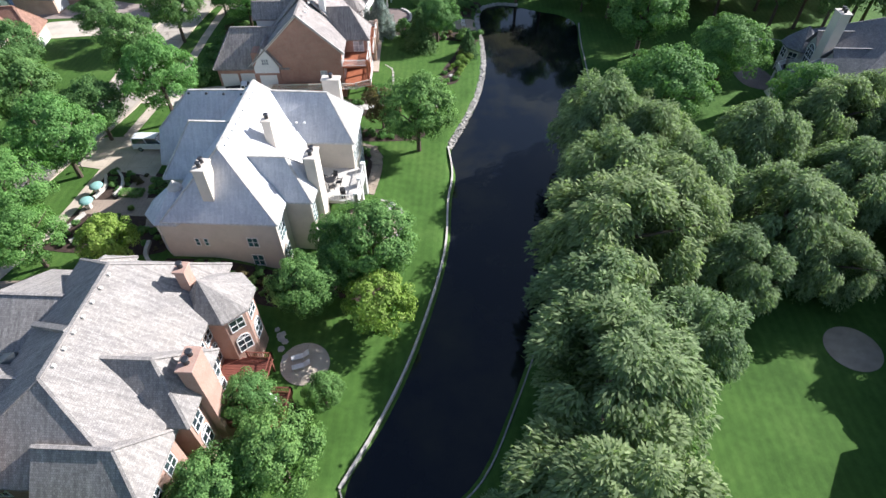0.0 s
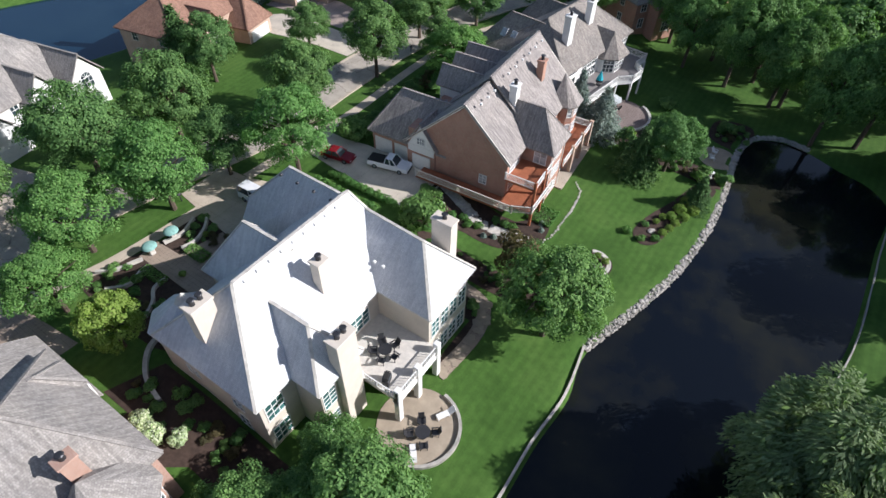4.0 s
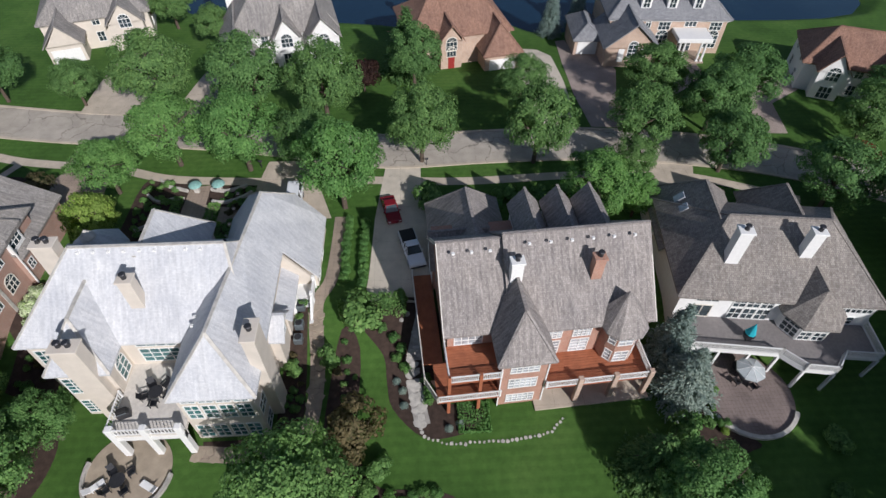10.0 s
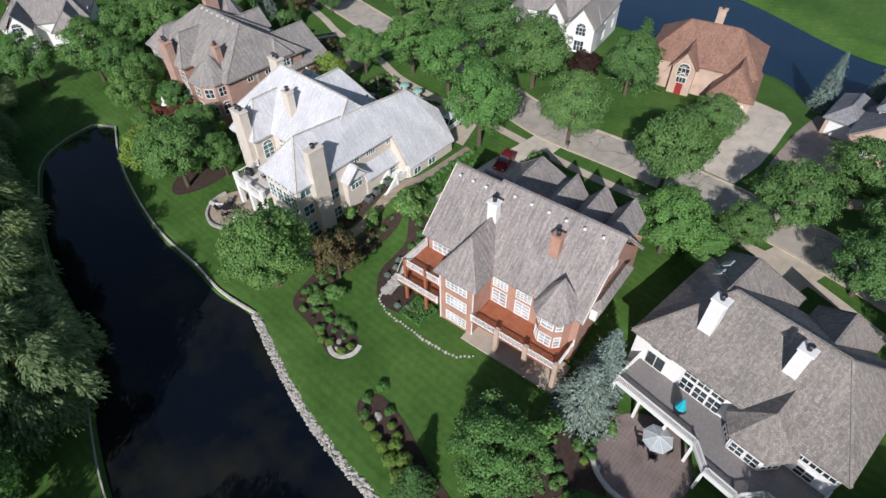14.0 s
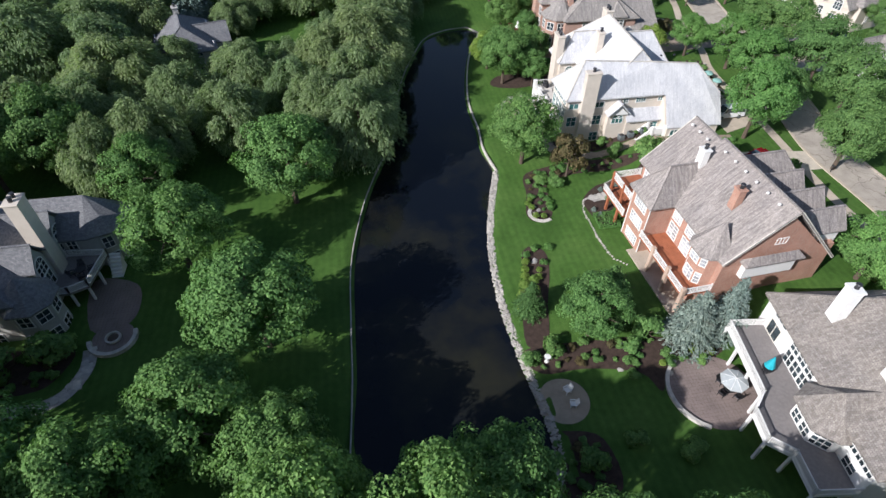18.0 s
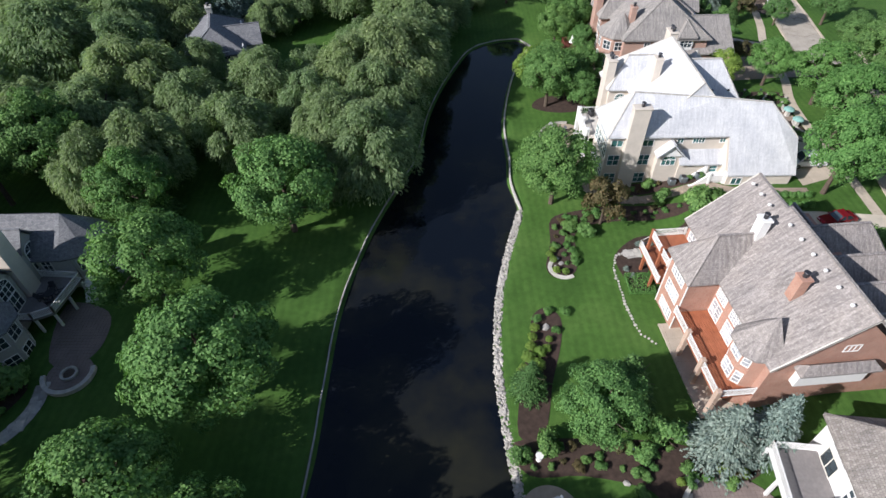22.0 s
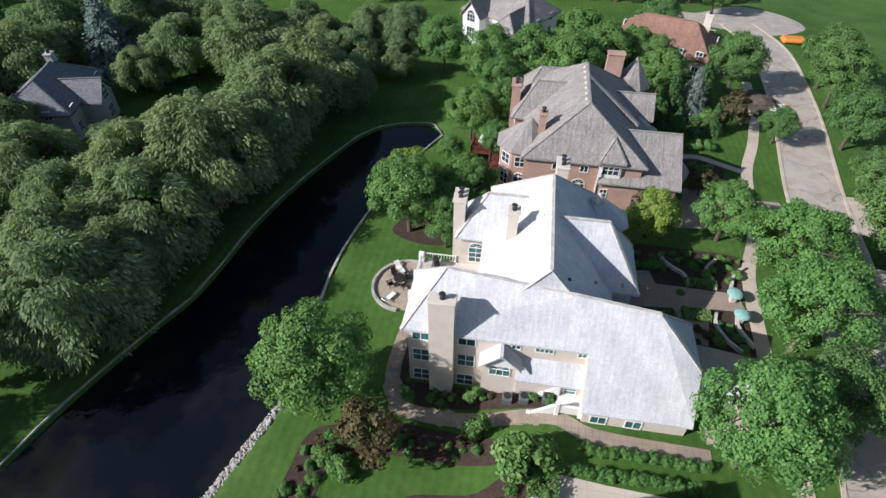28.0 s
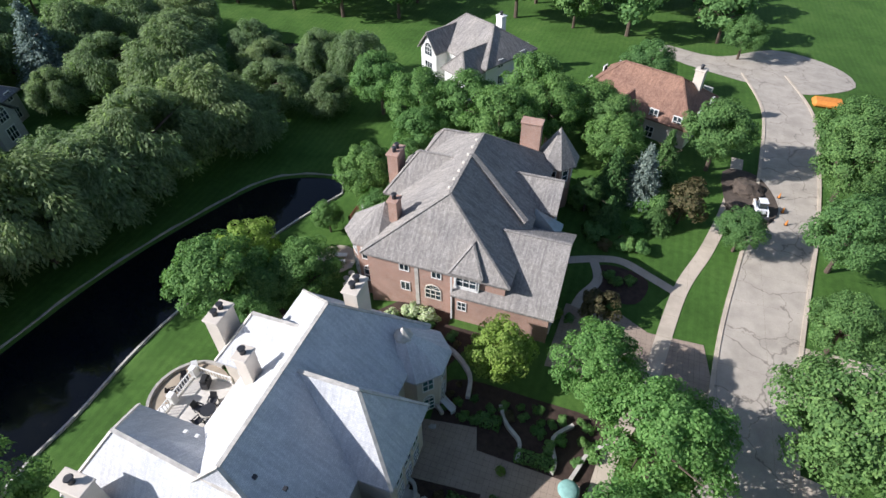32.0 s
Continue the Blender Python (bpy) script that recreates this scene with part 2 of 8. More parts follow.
M = {
    "grass": grassy("lawn_grass", (0.046, 0.104, 0.022), (0.064, 0.138, 0.030), (0.088, 0.164, 0.041)),
    "dirt": plain("mulch", (0.050, 0.032, 0.024), 0.95, vary=0.35, scale=2.0),
    "water": waterlike("pond_water", (0.004, 0.006, 0.010), (0.022, 0.022, 0.014)),
    # back lake: both tones blue, the sky's reflection put into the base colour
    "water_sky_tint": waterlike("lake_water_sky_tint", (0.008, 0.026, 0.050), (0.014, 0.036, 0.060)),
    "road": cracked("road_concrete", (0.425, 0.378, 0.318)),
    "drive": paving("drive_concrete", (0.51, 0.435, 0.345), 3.0),
    "drive_dark": paving("paver_drive", (0.24, 0.19, 0.17), 0.4, 0.12, 0.012),
    "stone": plain("limestone", (0.50, 0.47, 0.42), 0.9, vary=0.25, scale=1.5),
    "rock": plain("rip_rap", (0.38, 0.355, 0.32), 0.9, vary=0.3, scale=1.2),
    "slate": shingles("pale_slate", (0.57, 0.58, 0.595), (0.638, 0.645, 0.655), (0.69, 0.694, 0.697), 0.2, 0.14, 0.3, 0.6, 0.3),
    "cedar": shingles("weathered_cedar", (0.285, 0.255, 0.234), (0.35, 0.317, 0.293), (0.42, 0.382, 0.355), 0.16, 0.2, 0.7, 0.85, 0.5),
    "cedar_pale": shingles("pale_cedar", (0.275, 0.255, 0.232), (0.335, 0.312, 0.286), (0.395, 0.37, 0.34), 0.18, 0.18, 0.6, 0.85, 0.5),
    "cedar_white": shingles("grey_cedar", (0.235, 0.208, 0.182), (0.30, 0.27, 0.24), (0.36, 0.328, 0.292), 0.2, 0.22, 0.5),
    "terra": shingles("terracotta_shingle", (0.25, 0.14, 0.098), (0.30, 0.172, 0.122), (0.345, 0.205, 0.15), 0.25, 0.22, 0.4),
    "slate_dark": shingles("blue_grey_shingle", (0.21, 0.215, 0.225), (0.26, 0.265, 0.275), (0.31, 0.312, 0.32), 0.3, 0.15, 0.3),
    "red_door": plain("red_door_paint", (0.30, 0.035, 0.03), 0.45, vary=0.08),
    "pavers_pale": paving("pale_paver_drive", (0.37, 0.30, 0.26), 0.4, 0.12, 0.012),
    "drive_cream": paving("cream_concrete", (0.58, 0.515, 0.42), 3.0),
    "asphalt": shingles("grey_asphalt_shingle", (0.15, 0.155, 0.165), (0.20, 0.205, 0.215), (0.25, 0.255, 0.265), 0.3, 0.15, 0.3),
    "brick": bricks("red_brick", (0.375, 0.195, 0.14), (0.445, 0.245, 0.18), (0.42, 0.32, 0.26)),
    "brick_pink": bricks("pink_brick", (0.375, 0.225, 0.172), (0.44, 0.275, 0.215), (0.44, 0.36, 0.31)),
    "brick_tan": bricks("tan_brick", (0.46, 0.33, 0.25), (0.53, 0.39, 0.30), (0.5, 0.42, 0.36)),
    "cream": plain("cream_stone", (0.60, 0.535, 0.455), 0.85, vary=0.07, scale=0.8),
    "white": plain("white_paint", (0.76, 0.75, 0.72), 0.6, vary=0.05),
    "cream_paint": plain("cream_trim", (0.68, 0.64, 0.56), 0.6, vary=0.05),
    "greywall": plain("grey_stucco", (0.42, 0.41, 0.38), 0.85, vary=0.08),
    "deck": plain("redwood_deck", (0.34, 0.115, 0.055), 0.7, vary=0.18, scale=1.4),
    "deck_dark": plain("mahogany_deck", (0.17, 0.055, 0.038), 0.65, vary=0.2, scale=1.4),
    "deck_grey": plain("grey_deck", (0.22, 0.20, 0.19), 0.8, vary=0.12),
    "tan_walk": paving("tan_walk_pavers", (0.33, 0.265, 0.205), 0.6, 0.12, 0.012),
    "court": paving("court_pavers", (0.35, 0.275, 0.215), 0.5, 0.1, 0.012),
    "patio": plain("tan_patio_stone", (0.34, 0.28, 0.21), 0.85, vary=0.15, scale=1.0),
    "terrace": plain("terrace_stone", (0.60, 0.56, 0.50), 0.8, vary=0.1),
    "glass": glassy("window_glass"),
    "glass_pale": glassy("curtained_or_sky_glass", (0.26, 0.27, 0.28), 0.15),
    "glass_teal": glassy("teal_glass", (0.03, 0.085, 0.085)),
    "metal": plain("dark_metal", (0.06, 0.06, 0.065), 0.45, 0.6),
    "copper": plain("lead_coated_copper", (0.26, 0.30, 0.32), 0.4, 0.7),
    "bark": plain("bark", (0.10, 0.075, 0.055), 0.95, vary=0.3, scale=4),
    "leaf": leafy("maple_leaves", (0.088, 0.187, 0.061), (0.141, 0.272, 0.087), (0.205, 0.355, 0.123), 0.3),
    "leaf_dark": leafy("linden_leaves", (0.075, 0.159, 0.057), (0.119, 0.233, 0.081), (0.175, 0.305, 0.108), 0.3),
    "leaf_willow": leafy("willow_leaves", (0.155, 0.218, 0.115), (0.232, 0.315, 0.172), (0.315, 0.405, 0.232), 0.5),
    "leaf_bright": leafy("bright_leaves", (0.095, 0.219, 0.068), (0.145, 0.302, 0.095), (0.205, 0.377, 0.132)),
    "leaf_yellow": leafy("locust_leaves", (0.163, 0.269, 0.056), (0.244, 0.369, 0.088), (0.338, 0.456, 0.138)),
    "leaf_purple": leafy("plum_leaves", (0.022, 0.012, 0.012), (0.042, 0.022, 0.020), (0.062, 0.036, 0.030)),
    "leaf_brown": leafy("bronze_leaves", (0.08, 0.085, 0.04), (0.14, 0.12, 0.065), (0.20, 0.165, 0.095)),
    "leaf_blue": leafy("blue_spruce_needles", (0.132, 0.193, 0.182), (0.209, 0.275, 0.264), (0.297, 0.369, 0.352), 0.12),
    "leaf_pine": leafy("pine_needles", (0.047, 0.111, 0.036), (0.086, 0.176, 0.057), (0.130, 0.234, 0.081), 0.15),
    "red_paint": plain("red_car_paint", (0.20, 0.012, 0.018), 0.25, 0.2, 0.05),
    "white_car": plain("white_car_paint", (0.75, 0.76, 0.78), 0.25, 0.0, 0.03),
    "blue_paint": plain("dark_blue_paint", (0.03, 0.05, 0.12), 0.25, 0.2, 0.05),
    "rubber": plain("rubber", (0.02, 0.02, 0.02), 0.8),
    "teal": plain("teal_fabric", (0.02, 0.35, 0.42), 0.8, vary=0.15),
    "canvas": plain("grey_canvas", (0.42, 0.45, 0.45), 0.9, vary=0.1),
    "white_cloth": plain("white_canvas", (0.75, 0.74, 0.72), 0.85, vary=0.06),
    "orange": plain("orange_tarp", (0.60, 0.22, 0.04), 0.7, vary=0.15),
    "soil": plain("dug_soil", (0.09, 0.07, 0.055), 0.95, vary=0.3, scale=1.2),
    "flower_yellow": leafy("yellow_flowers", (0.20, 0.20, 0.02), (0.34, 0.32, 0.03), (0.48, 0.44, 0.06), 0.2),
    "flower_white": leafy("white_flowers", (0.30, 0.42, 0.18), (0.55, 0.62, 0.40), (0.72, 0.76, 0.60), 0.2),
    "verdigris": plain("verdigris", (0.22, 0.40, 0.36), 0.8, vary=0.2),
}


# ---- builders ----
def mesh_of(name, verts, faces, mat, uvs=None, smooth=False):
    me = bpy.data.meshes.new(name)
    me.from_pydata(verts, [], faces)
    me.materials.append(mat)
    if uvs is not None:
        layer = me.uv_layers.new(name="UVMap")
        layer.data.foreach_set("uv", np.asarray(uvs, dtype=np.float32).ravel())
    if smooth:
        me.polygons.foreach_set("use_smooth", [True] * len(me.polygons))
    me.update()
    return me


def uv_metres(bm):
    """UVs in metres along each face: u level, v up the slope."""
    layer = bm.loops.layers.uv.verify()
    bm.normal_update()
    for f in bm.faces:
        n = f.normal
        u = Vector((0, 0, 1)).cross(n)
        u = u.normalized() if u.length > 0.05 else Vector((1, 0, 0))
        v = n.cross(u)
        for lp in f.loops:
            lp[layer].uv = (lp.vert.co.dot(u), lp.vert.co.dot(v))


def part(name, bm, material, parent=None, label="", loc=None, smooth=False):
    uv_metres(bm)
    me = bpy.data.meshes.new(name)
    bm.to_mesh(me)
    bm.free()
    me.materials.append(material)
    if smooth:
        me.polygons.foreach_set("use_smooth", [True] * len(me.polygons))
    ob = new(name, me)
    if parent:
        ob.parent = parent
    if loc is not None:
        ob.location = loc
    if label:
        ob["label"] = label
    return ob


def share(name, me, parent, loc, rz=0.0, label="", scale=(1, 1, 1)):
    """An object of its own on a mesh that alike pieces share."""
    ob = new(name, me)
    ob.parent = parent
    ob.location, ob.rotation_euler, ob.scale = loc, (0, 0, rz), scale
    if label:
        ob["label"] = label
    return ob


def thing(name, loc, label, category, group="", kind="", rz=0.0):
    ob = new(name)
    ob.location, ob.rotation_euler = loc, (0, 0, radians(rz))
    ob.empty_display_size = 0.5
    return tagged(ob, label, category, group, kind)


def add_box(bm, x0, x1, y0, y1, z0, z1, bevel=0.0):
    r = bmesh.ops.create_cube(bm, size=1.0)
    vs = r["verts"]
    for v in vs:
        v.co = Vector((x0 + (v.co.x + 0.5) * (x1 - x0), y0 + (v.co.y + 0.5) * (y1 - y0), z0 + (v.co.z + 0.5) * (z1 - z0)))
    if bevel:
        bmesh.ops.bevel(bm, geom=list({e for v in vs for e in v.link_edges}), offset=bevel, segments=1, affect="EDGES")
    return vs


def box_bm(*a, **k):
    bm = bmesh.new()
    add_box(bm, *a, **k)
    return bm


def add_prism(bm, pts, z0, z1):
    """An upright prism over a plan outline, given anticlockwise."""
    lo = [bm.verts.new((x, y, z0)) for x, y in pts]
    hi = [bm.verts.new((x, y, z1)) for x, y in pts]
    n = len(pts)
    bm.faces.new(lo[::-1]), bm.faces.new(hi)
    for i in range(n):
        bm.faces.new((lo[i], lo[(i + 1) % n], hi[(i + 1) % n], hi[i]))


def add_cyl(bm, x, y, z0, z1, r0, r1=None, n=12):
    r1 = r0 if r1 is None else r1
    lo = [bm.verts.new((x + r0 * math.cos(2 * math.pi * i / n), y + r0 * math.sin(2 * math.pi * i / n), z0)) for i in range(n)]
    hi = [bm.verts.new((x + r1 * math.cos(2 * math.pi * i / n), y + r1 * math.sin(2 * math.pi * i / n), z1)) for i in range(n)]
    bm.faces.new(lo[::-1]), bm.faces.new(hi)
    for i in range(n):
        bm.faces.new((lo[i], lo[(i + 1) % n], hi[(i + 1) % n], hi[i]))


def ngon(x, y, r, n, turn=0.0):
    return [(x + r * math.cos(2 * math.pi * i / n + turn), y + r * math.sin(2 * math.pi * i / n + turn)) for i in range(n)]


def roof_bm(x0, x1, y0, y1, ze, zr, axis, hip0, hip1, thick=0.22, ze1=None):
    """A pitched roof over a rectangle, ridge along axis. hip0, hip1: how far the ridge stops short of each end (0: gable).
    ze1: the far eave's height where the two differ."""
    ze1 = ze if ze1 is None else ze1
    bm = bmesh.new()
    if axis == "y":
        c = x0 + (x1 - x0) * (zr - ze) / ((zr - ze) + (zr - ze1))
        p = [(x0, y0, ze), (x1, y0, ze1), (x1, y1, ze1), (x0, y1, ze), (c, y0 + hip0, zr), (c, y1 - hip1, zr)]
        f = [(0, 1, 4), (1, 2, 5, 4), (2, 3, 5), (3, 0, 4, 5)]
    else:
        c = y0 + (y1 - y0) * (zr - ze) / ((zr - ze) + (zr - ze1))
        p = [(x0, y0, ze), (x1, y0, ze), (x1, y1, ze1), (x0, y1, ze1), (x0 + hip0, c, zr), (x1 - hip1, c, zr)]
        f = [(0, 1, 5, 4), (1, 2, 5), (2, 3, 4, 5), (3, 0, 4)]
    # gable ends stay open, so that the wall below shows
    ends = ((0, 1, 4), (2, 3, 5)) if axis == "y" else ((3, 0, 4), (1, 2, 5))
    shut = [e for e, hh in zip(ends, (hip0, hip1)) if hh <= 0]
    f = [k for k in f if k not in shut]
    top = [bm.verts.new(q) for q in p]
    low = [bm.verts.new((q[0], q[1], q[2] - thick)) for q in p]
    rim = {}
    for k in f:
        bm.faces.new([top[i] for i in k]), bm.faces.new([low[i] for i in k[::-1]])
        for a, b in zip(k, k[1:] + k[:1]):
            rim[a, b] = rim.get((a, b), 0) + 1
    for a, b in list(rim):
        if (b, a) not in rim:
            bm.faces.new((top[b], top[a], low[a], low[b]))
    bmesh.ops.recalc_face_normals(bm, faces=bm.faces)
    return bm


def pyramid_bm(pts, ze, apex, thick=0.2):
    bm = bmesh.new()
    t = [bm.verts.new((x, y, ze)) for x, y in pts]
    l = [bm.verts.new((x, y, ze - thick)) for x, y in pts]
    a = bm.verts.new(apex)
    n = len(pts)
    for i in range(n):
        j = (i + 1) % n
        bm.faces.new((t[i], t[j], a))
        bm.faces.new((l[i], l[j], t[j], t[i]))
    bm.faces.new(l[::-1])
    return bm


def bar(bm, a, b, w, h):
    """A straight bar between two points, w wide and h high."""
    a, b = Vector(a), Vector(b)
    d = (b - a).normalized()
    s = d.cross(Vector((0, 0, 1)))
    s = s.normalized() * w / 2 if s.length > 1e-4 else Vector((w / 2, 0, 0))
    u = s.cross(d).normalized() * h / 2
    q = [[bm.verts.new(p + i * s + j * u) for i, j in ((-1, -1), (1, -1), (1, 1), (-1, 1))] for p in (a, b)]
    bm.faces.new(q[0][::-1]), bm.faces.new(q[1])
    for i in range(4):
        j = (i + 1) % 4
        bm.faces.new((q[0][i], q[0][j], q[1][j], q[1][i]))


WINDOW_MESHES = {}


def lattice_bm(w, h, t, cols, rows):
    """A window's frame and glazing bars as one joined lattice, facing +x."""
    bm = bmesh.new()
    ys, zs = [-w / 2 - t, -w / 2], [-t, 0.0]
    for i in range(1, cols):
        ys += [-w / 2 + w * i / cols - 0.035, -w / 2 + w * i / cols + 0.035]
    for i in range(1, rows):
        zs += [h * i / rows - 0.025, h * i / rows + 0.025]
    ys, zs = ys + [w / 2, w / 2 + t], zs + [h, h + t]
    F = [[bm.verts.new((0.07, y, z)) for z in zs] for y in ys]
    B = [[bm.verts.new((-0.10, y, z)) for z in zs] for y in ys]
    solid = lambda i, j: 0 <= i < len(ys) - 1 and 0 <= j < len(zs) - 1 and not (i % 2 and j % 2)
    for i in range(len(ys) - 1):
        for j in range(len(zs) - 1):
            if not solid(i, j):
                continue
            bm.faces.new((F[i][j], F[i + 1][j], F[i + 1][j + 1], F[i][j + 1]))
            for di, dj, p, q in ((-1, 0, (i, j + 1), (i, j)), (1, 0, (i + 1, j), (i + 1, j + 1)), (0, -1, (i, j), (i + 1, j)), (0, 1, (i + 1, j + 1), (i, j + 1))):
                if not solid(i + di, j + dj):
                    bm.faces.new((F[p[0]][p[1]], B[p[0]][p[1]], B[q[0]][q[1]], F[q[0]][q[1]]))
    return bm


def window(house, x, y, z, face, w, h, trim, glass, cols=2, rows=3, arch=False, label=""):
    """A window on a wall: frame with its bars, and a pane behind. (x, y, z) is its lower middle; face: degrees of the wall's outward normal."""
    key = (round(w, 2), round(h, 2), cols, rows, arch, trim.name, glass.name)
    if key not in WINDOW_MESHES:
        t = 0.09
        bm = lattice_bm(w, h, t, cols, rows)
        if arch:
            n = 10
            for i in range(n):
                a, b = math.pi * i / n, math.pi * (i + 1) / n
                bar(bm, (0.0, w / 2 * math.cos(a), h + t + w * 0.42 * math.sin(a)), (0.0, w / 2 * math.cos(b), h + t + w * 0.42 * math.sin(b)), 0.14, 0.12)
            for a in (0.25, 0.5, 0.75):
                bar(bm, (0.0, 0, h + t), (0.0, w / 2 * math.cos(a * math.pi), h + t + w * 0.42 * math.sin(a * math.pi)), 0.06, 0.05)
        uv_metres(bm)
        fm = bpy.data.meshes.new("window_frame")
        bm.to_mesh(fm), bm.free()
        fm.materials.append(trim)
        bm = bmesh.new()
        if arch:
            n = 12
            pts = [(-w / 2, 0), (w / 2, 0)] + [(w / 2 * math.cos(math.pi * i / n), h + t + w * 0.42 * math.sin(math.pi * i / n)) for i in range(n + 1)]
            lo, hi = [bm.verts.new((0.012, *q)) for q in pts], [bm.verts.new((-0.1, *q)) for q in pts]
            bm.faces.new(lo), bm.faces.new(hi[::-1])
            for i in range(len(pts)):
                j = (i + 1) % len(pts)
                bm.faces.new((lo[j], lo[i], hi[i], hi[j]))
        else:
            add_box(bm, -0.1, 0.012, -w / 2, w / 2, 0, h)
        uv_metres(bm)
        gm = bpy.data.meshes.new("pane")
        bm.to_mesh(gm), bm.free()
        gm.materials.append(glass)
        WINDOW_MESHES[key] = (fm, gm)
    fm, gm = WINDOW_MESHES[key]
    ob = share("window", fm, house, (x, y, z), radians(face), label)
    pane = new("pane", gm)
    pane.parent = ob
    return ob


def wall_block(house, x0, x1, y0, y1, z0, z1, mat, name="wall"):
    return part(name, box_bm(x0, x1, y0, y1, z0, z1), mat, house)


def gable_wall(house, axis, at, lo, hi, z0, z1, mat, t=0.3, name="gable"):
    """A triangular wall under a gable end. axis: the ridge's axis; at: the wall's outer place along it."""
    bm = bmesh.new()
    tri = [(lo, z0), (hi, z0), ((lo + hi) / 2, z1)]
    if axis == "y":
        a, b = [bm.verts.new((p, at, z)) for p, z in tri], [bm.verts.new((p, at + t, z)) for p, z in tri]
    else:
        a, b = [bm.verts.new((at, p, z)) for p, z in tri], [bm.verts.new((at + t, p, z)) for p, z in tri]
    bm.faces.new(a), bm.faces.new(b[::-1])
    for i in range(3):
        j = (i + 1) % 3
        bm.faces.new((a[j], a[i], b[i], b[j]))
    bmesh.ops.recalc_face_normals(bm, faces=bm.faces)
    return part(name, bm, mat, house)


def chimney(house, x, y, z0, z1, sx, sy, mat, cap, pots=2, top=None):
    bm = bmesh.new()
    add_box(bm, x - sx / 2, x + sx / 2, y - sy / 2, y + sy / 2, z0, z1)
    add_box(bm, x - sx / 2 - 0.12, x + sx / 2 + 0.12, y - sy / 2 - 0.12, y + sy / 2 + 0.12, z1, z1 + 0.22, bevel=0.04)
    c = part("chimney", bm, mat, house)
    for i in range(pots):
        o = (i - (pots - 1) / 2) * 0.75
        bm = bmesh.new()
        px, py = (x + o, y) if sx > sy else (x, y + o)
        add_cyl(bm, px, py, z1 + 0.2, z1 + 0.7, 0.24, 0.2)
        add_cyl(bm, px, py, z1 + 0.74, z1 + 0.82, 0.32, 0.26)
        add_cyl(bm, px, py, z1 + 0.7, z1 + 0.74, 0.1)
        ob = part("chimney_pot", bm, cap)
        ob.parent = c
    return c


def railing(house, a, b, z, trim, name="railing", h=1.0, gap=0.16, posts=True):
    """A balustrade from a to b: rails and posts, and pickets as sub-parts."""
    a, b = Vector((*a, z)), Vector((*b, z))
    L = (b - a).length
    bm = bmesh.new()
    for zz, hh in ((0.12, 0.07), (h, 0.08)):
        bar(bm, a + Vector((0, 0, zz)), b + Vector((0, 0, zz)), 0.1, hh)
    for p in (a, b):
        add_box(bm, p.x - 0.08, p.x + 0.08, p.y - 0.08, p.y + 0.08, z, z + h + 0.12)
    rail = part(name, bm, trim, house)
    n = max(2, int(L / gap))
    key = ("picket", trim.name, round(h, 2))
    if key not in WINDOW_MESHES:
        k = box_bm(-0.03, 0.03, -0.03, 0.03, 0.12, h)
        uv_metres(k)
        me = bpy.data.meshes.new("picket")
        k.to_mesh(me), k.free()
        me.materials.append(trim)
        WINDOW_MESHES[key] = me
    for i in range(1, n):
        ob = new("picket", WINDOW_MESHES[key])
        ob.parent = rail
        ob.location = a + (b - a) * i / n
    return rail


def deck_boards(house, x0, x1, y0, y1, z, mat, along="y", name="deck", thick=0.25):
    """A deck: a frame, and its boards with their gaps in one mesh."""
    bm = bmesh.new()
    add_box(bm, x0, x1, y0, y1, z - thick, z - 0.05)
    deck = part(name, bm, mat, house)
    lo, hi = (x0, x1) if along == "y" else (y0, y1)
    n = int((hi - lo) / 0.28)
    L = (y1 - y0) if along == "y" else (x1 - x0)
    wd = (hi - lo) / n - 0.024
    bm = box_bm(-wd / 2, wd / 2, -L / 2, L / 2, 0, 0.05) if along == "y" else box_bm(-L / 2, L / 2, -wd / 2, wd / 2, 0, 0.05)
    uv_metres(bm)
    me = bpy.data.meshes.new("board")
    bm.to_mesh(me), bm.free()
    me.materials.append(mat)
    for i in range(n):
        p = lo + (i + 0.5) * (hi - lo) / n
        share("board", me, deck, (p, (y0 + y1) / 2, z - 0.05) if along == "y" else ((x0 + x1) / 2, p, z - 0.05))
    return deck


# ---- ground, water, roads ----
LAKE = [(-6.4, 7.5), (-3.6, 14), (-1.3, 21), (0.8, 30.5), (1.8, 38), (1.8, 46), (2.2, 52), (1.4, 58.2), (4.4, 68), (6.1, 76), (6.8, 85), (6.5, 92), (6.0, 97.6),
        (5.6, 103), (6.6, 107.8), (10.0, 110.2), (14.4, 109.8), (18.8, 107.8), (23.4, 106.0), (26.2, 101.5), (25.6, 93), (25.4, 85), (24.8, 74), (22.1, 61.5), (18.4, 51.0), (16.2, 45),
        (14.6, 33.5), (12.4, 24.5), (9.4, 16), (6.2, 8.8), (2.0, 5.3), (-4.0, 4.0)]
LAKE_BACK = [(-104, 20), (-97.5, 38), (-95, 58), (-92.5, 72), (-95.4, 84), (-89.6, 93.6), (-92, 104), (-94, 122), (-96, 160), (-118, 165), (-117, 130), (-115.2, 112), (-114.4, 97), (-117.4, 87), (-124, 74), (-130, 58), (-134, 38), (-134, 15)]
POND = [(13, -30), (18, -36), (32, -33), (30, -27), (22, -25)]


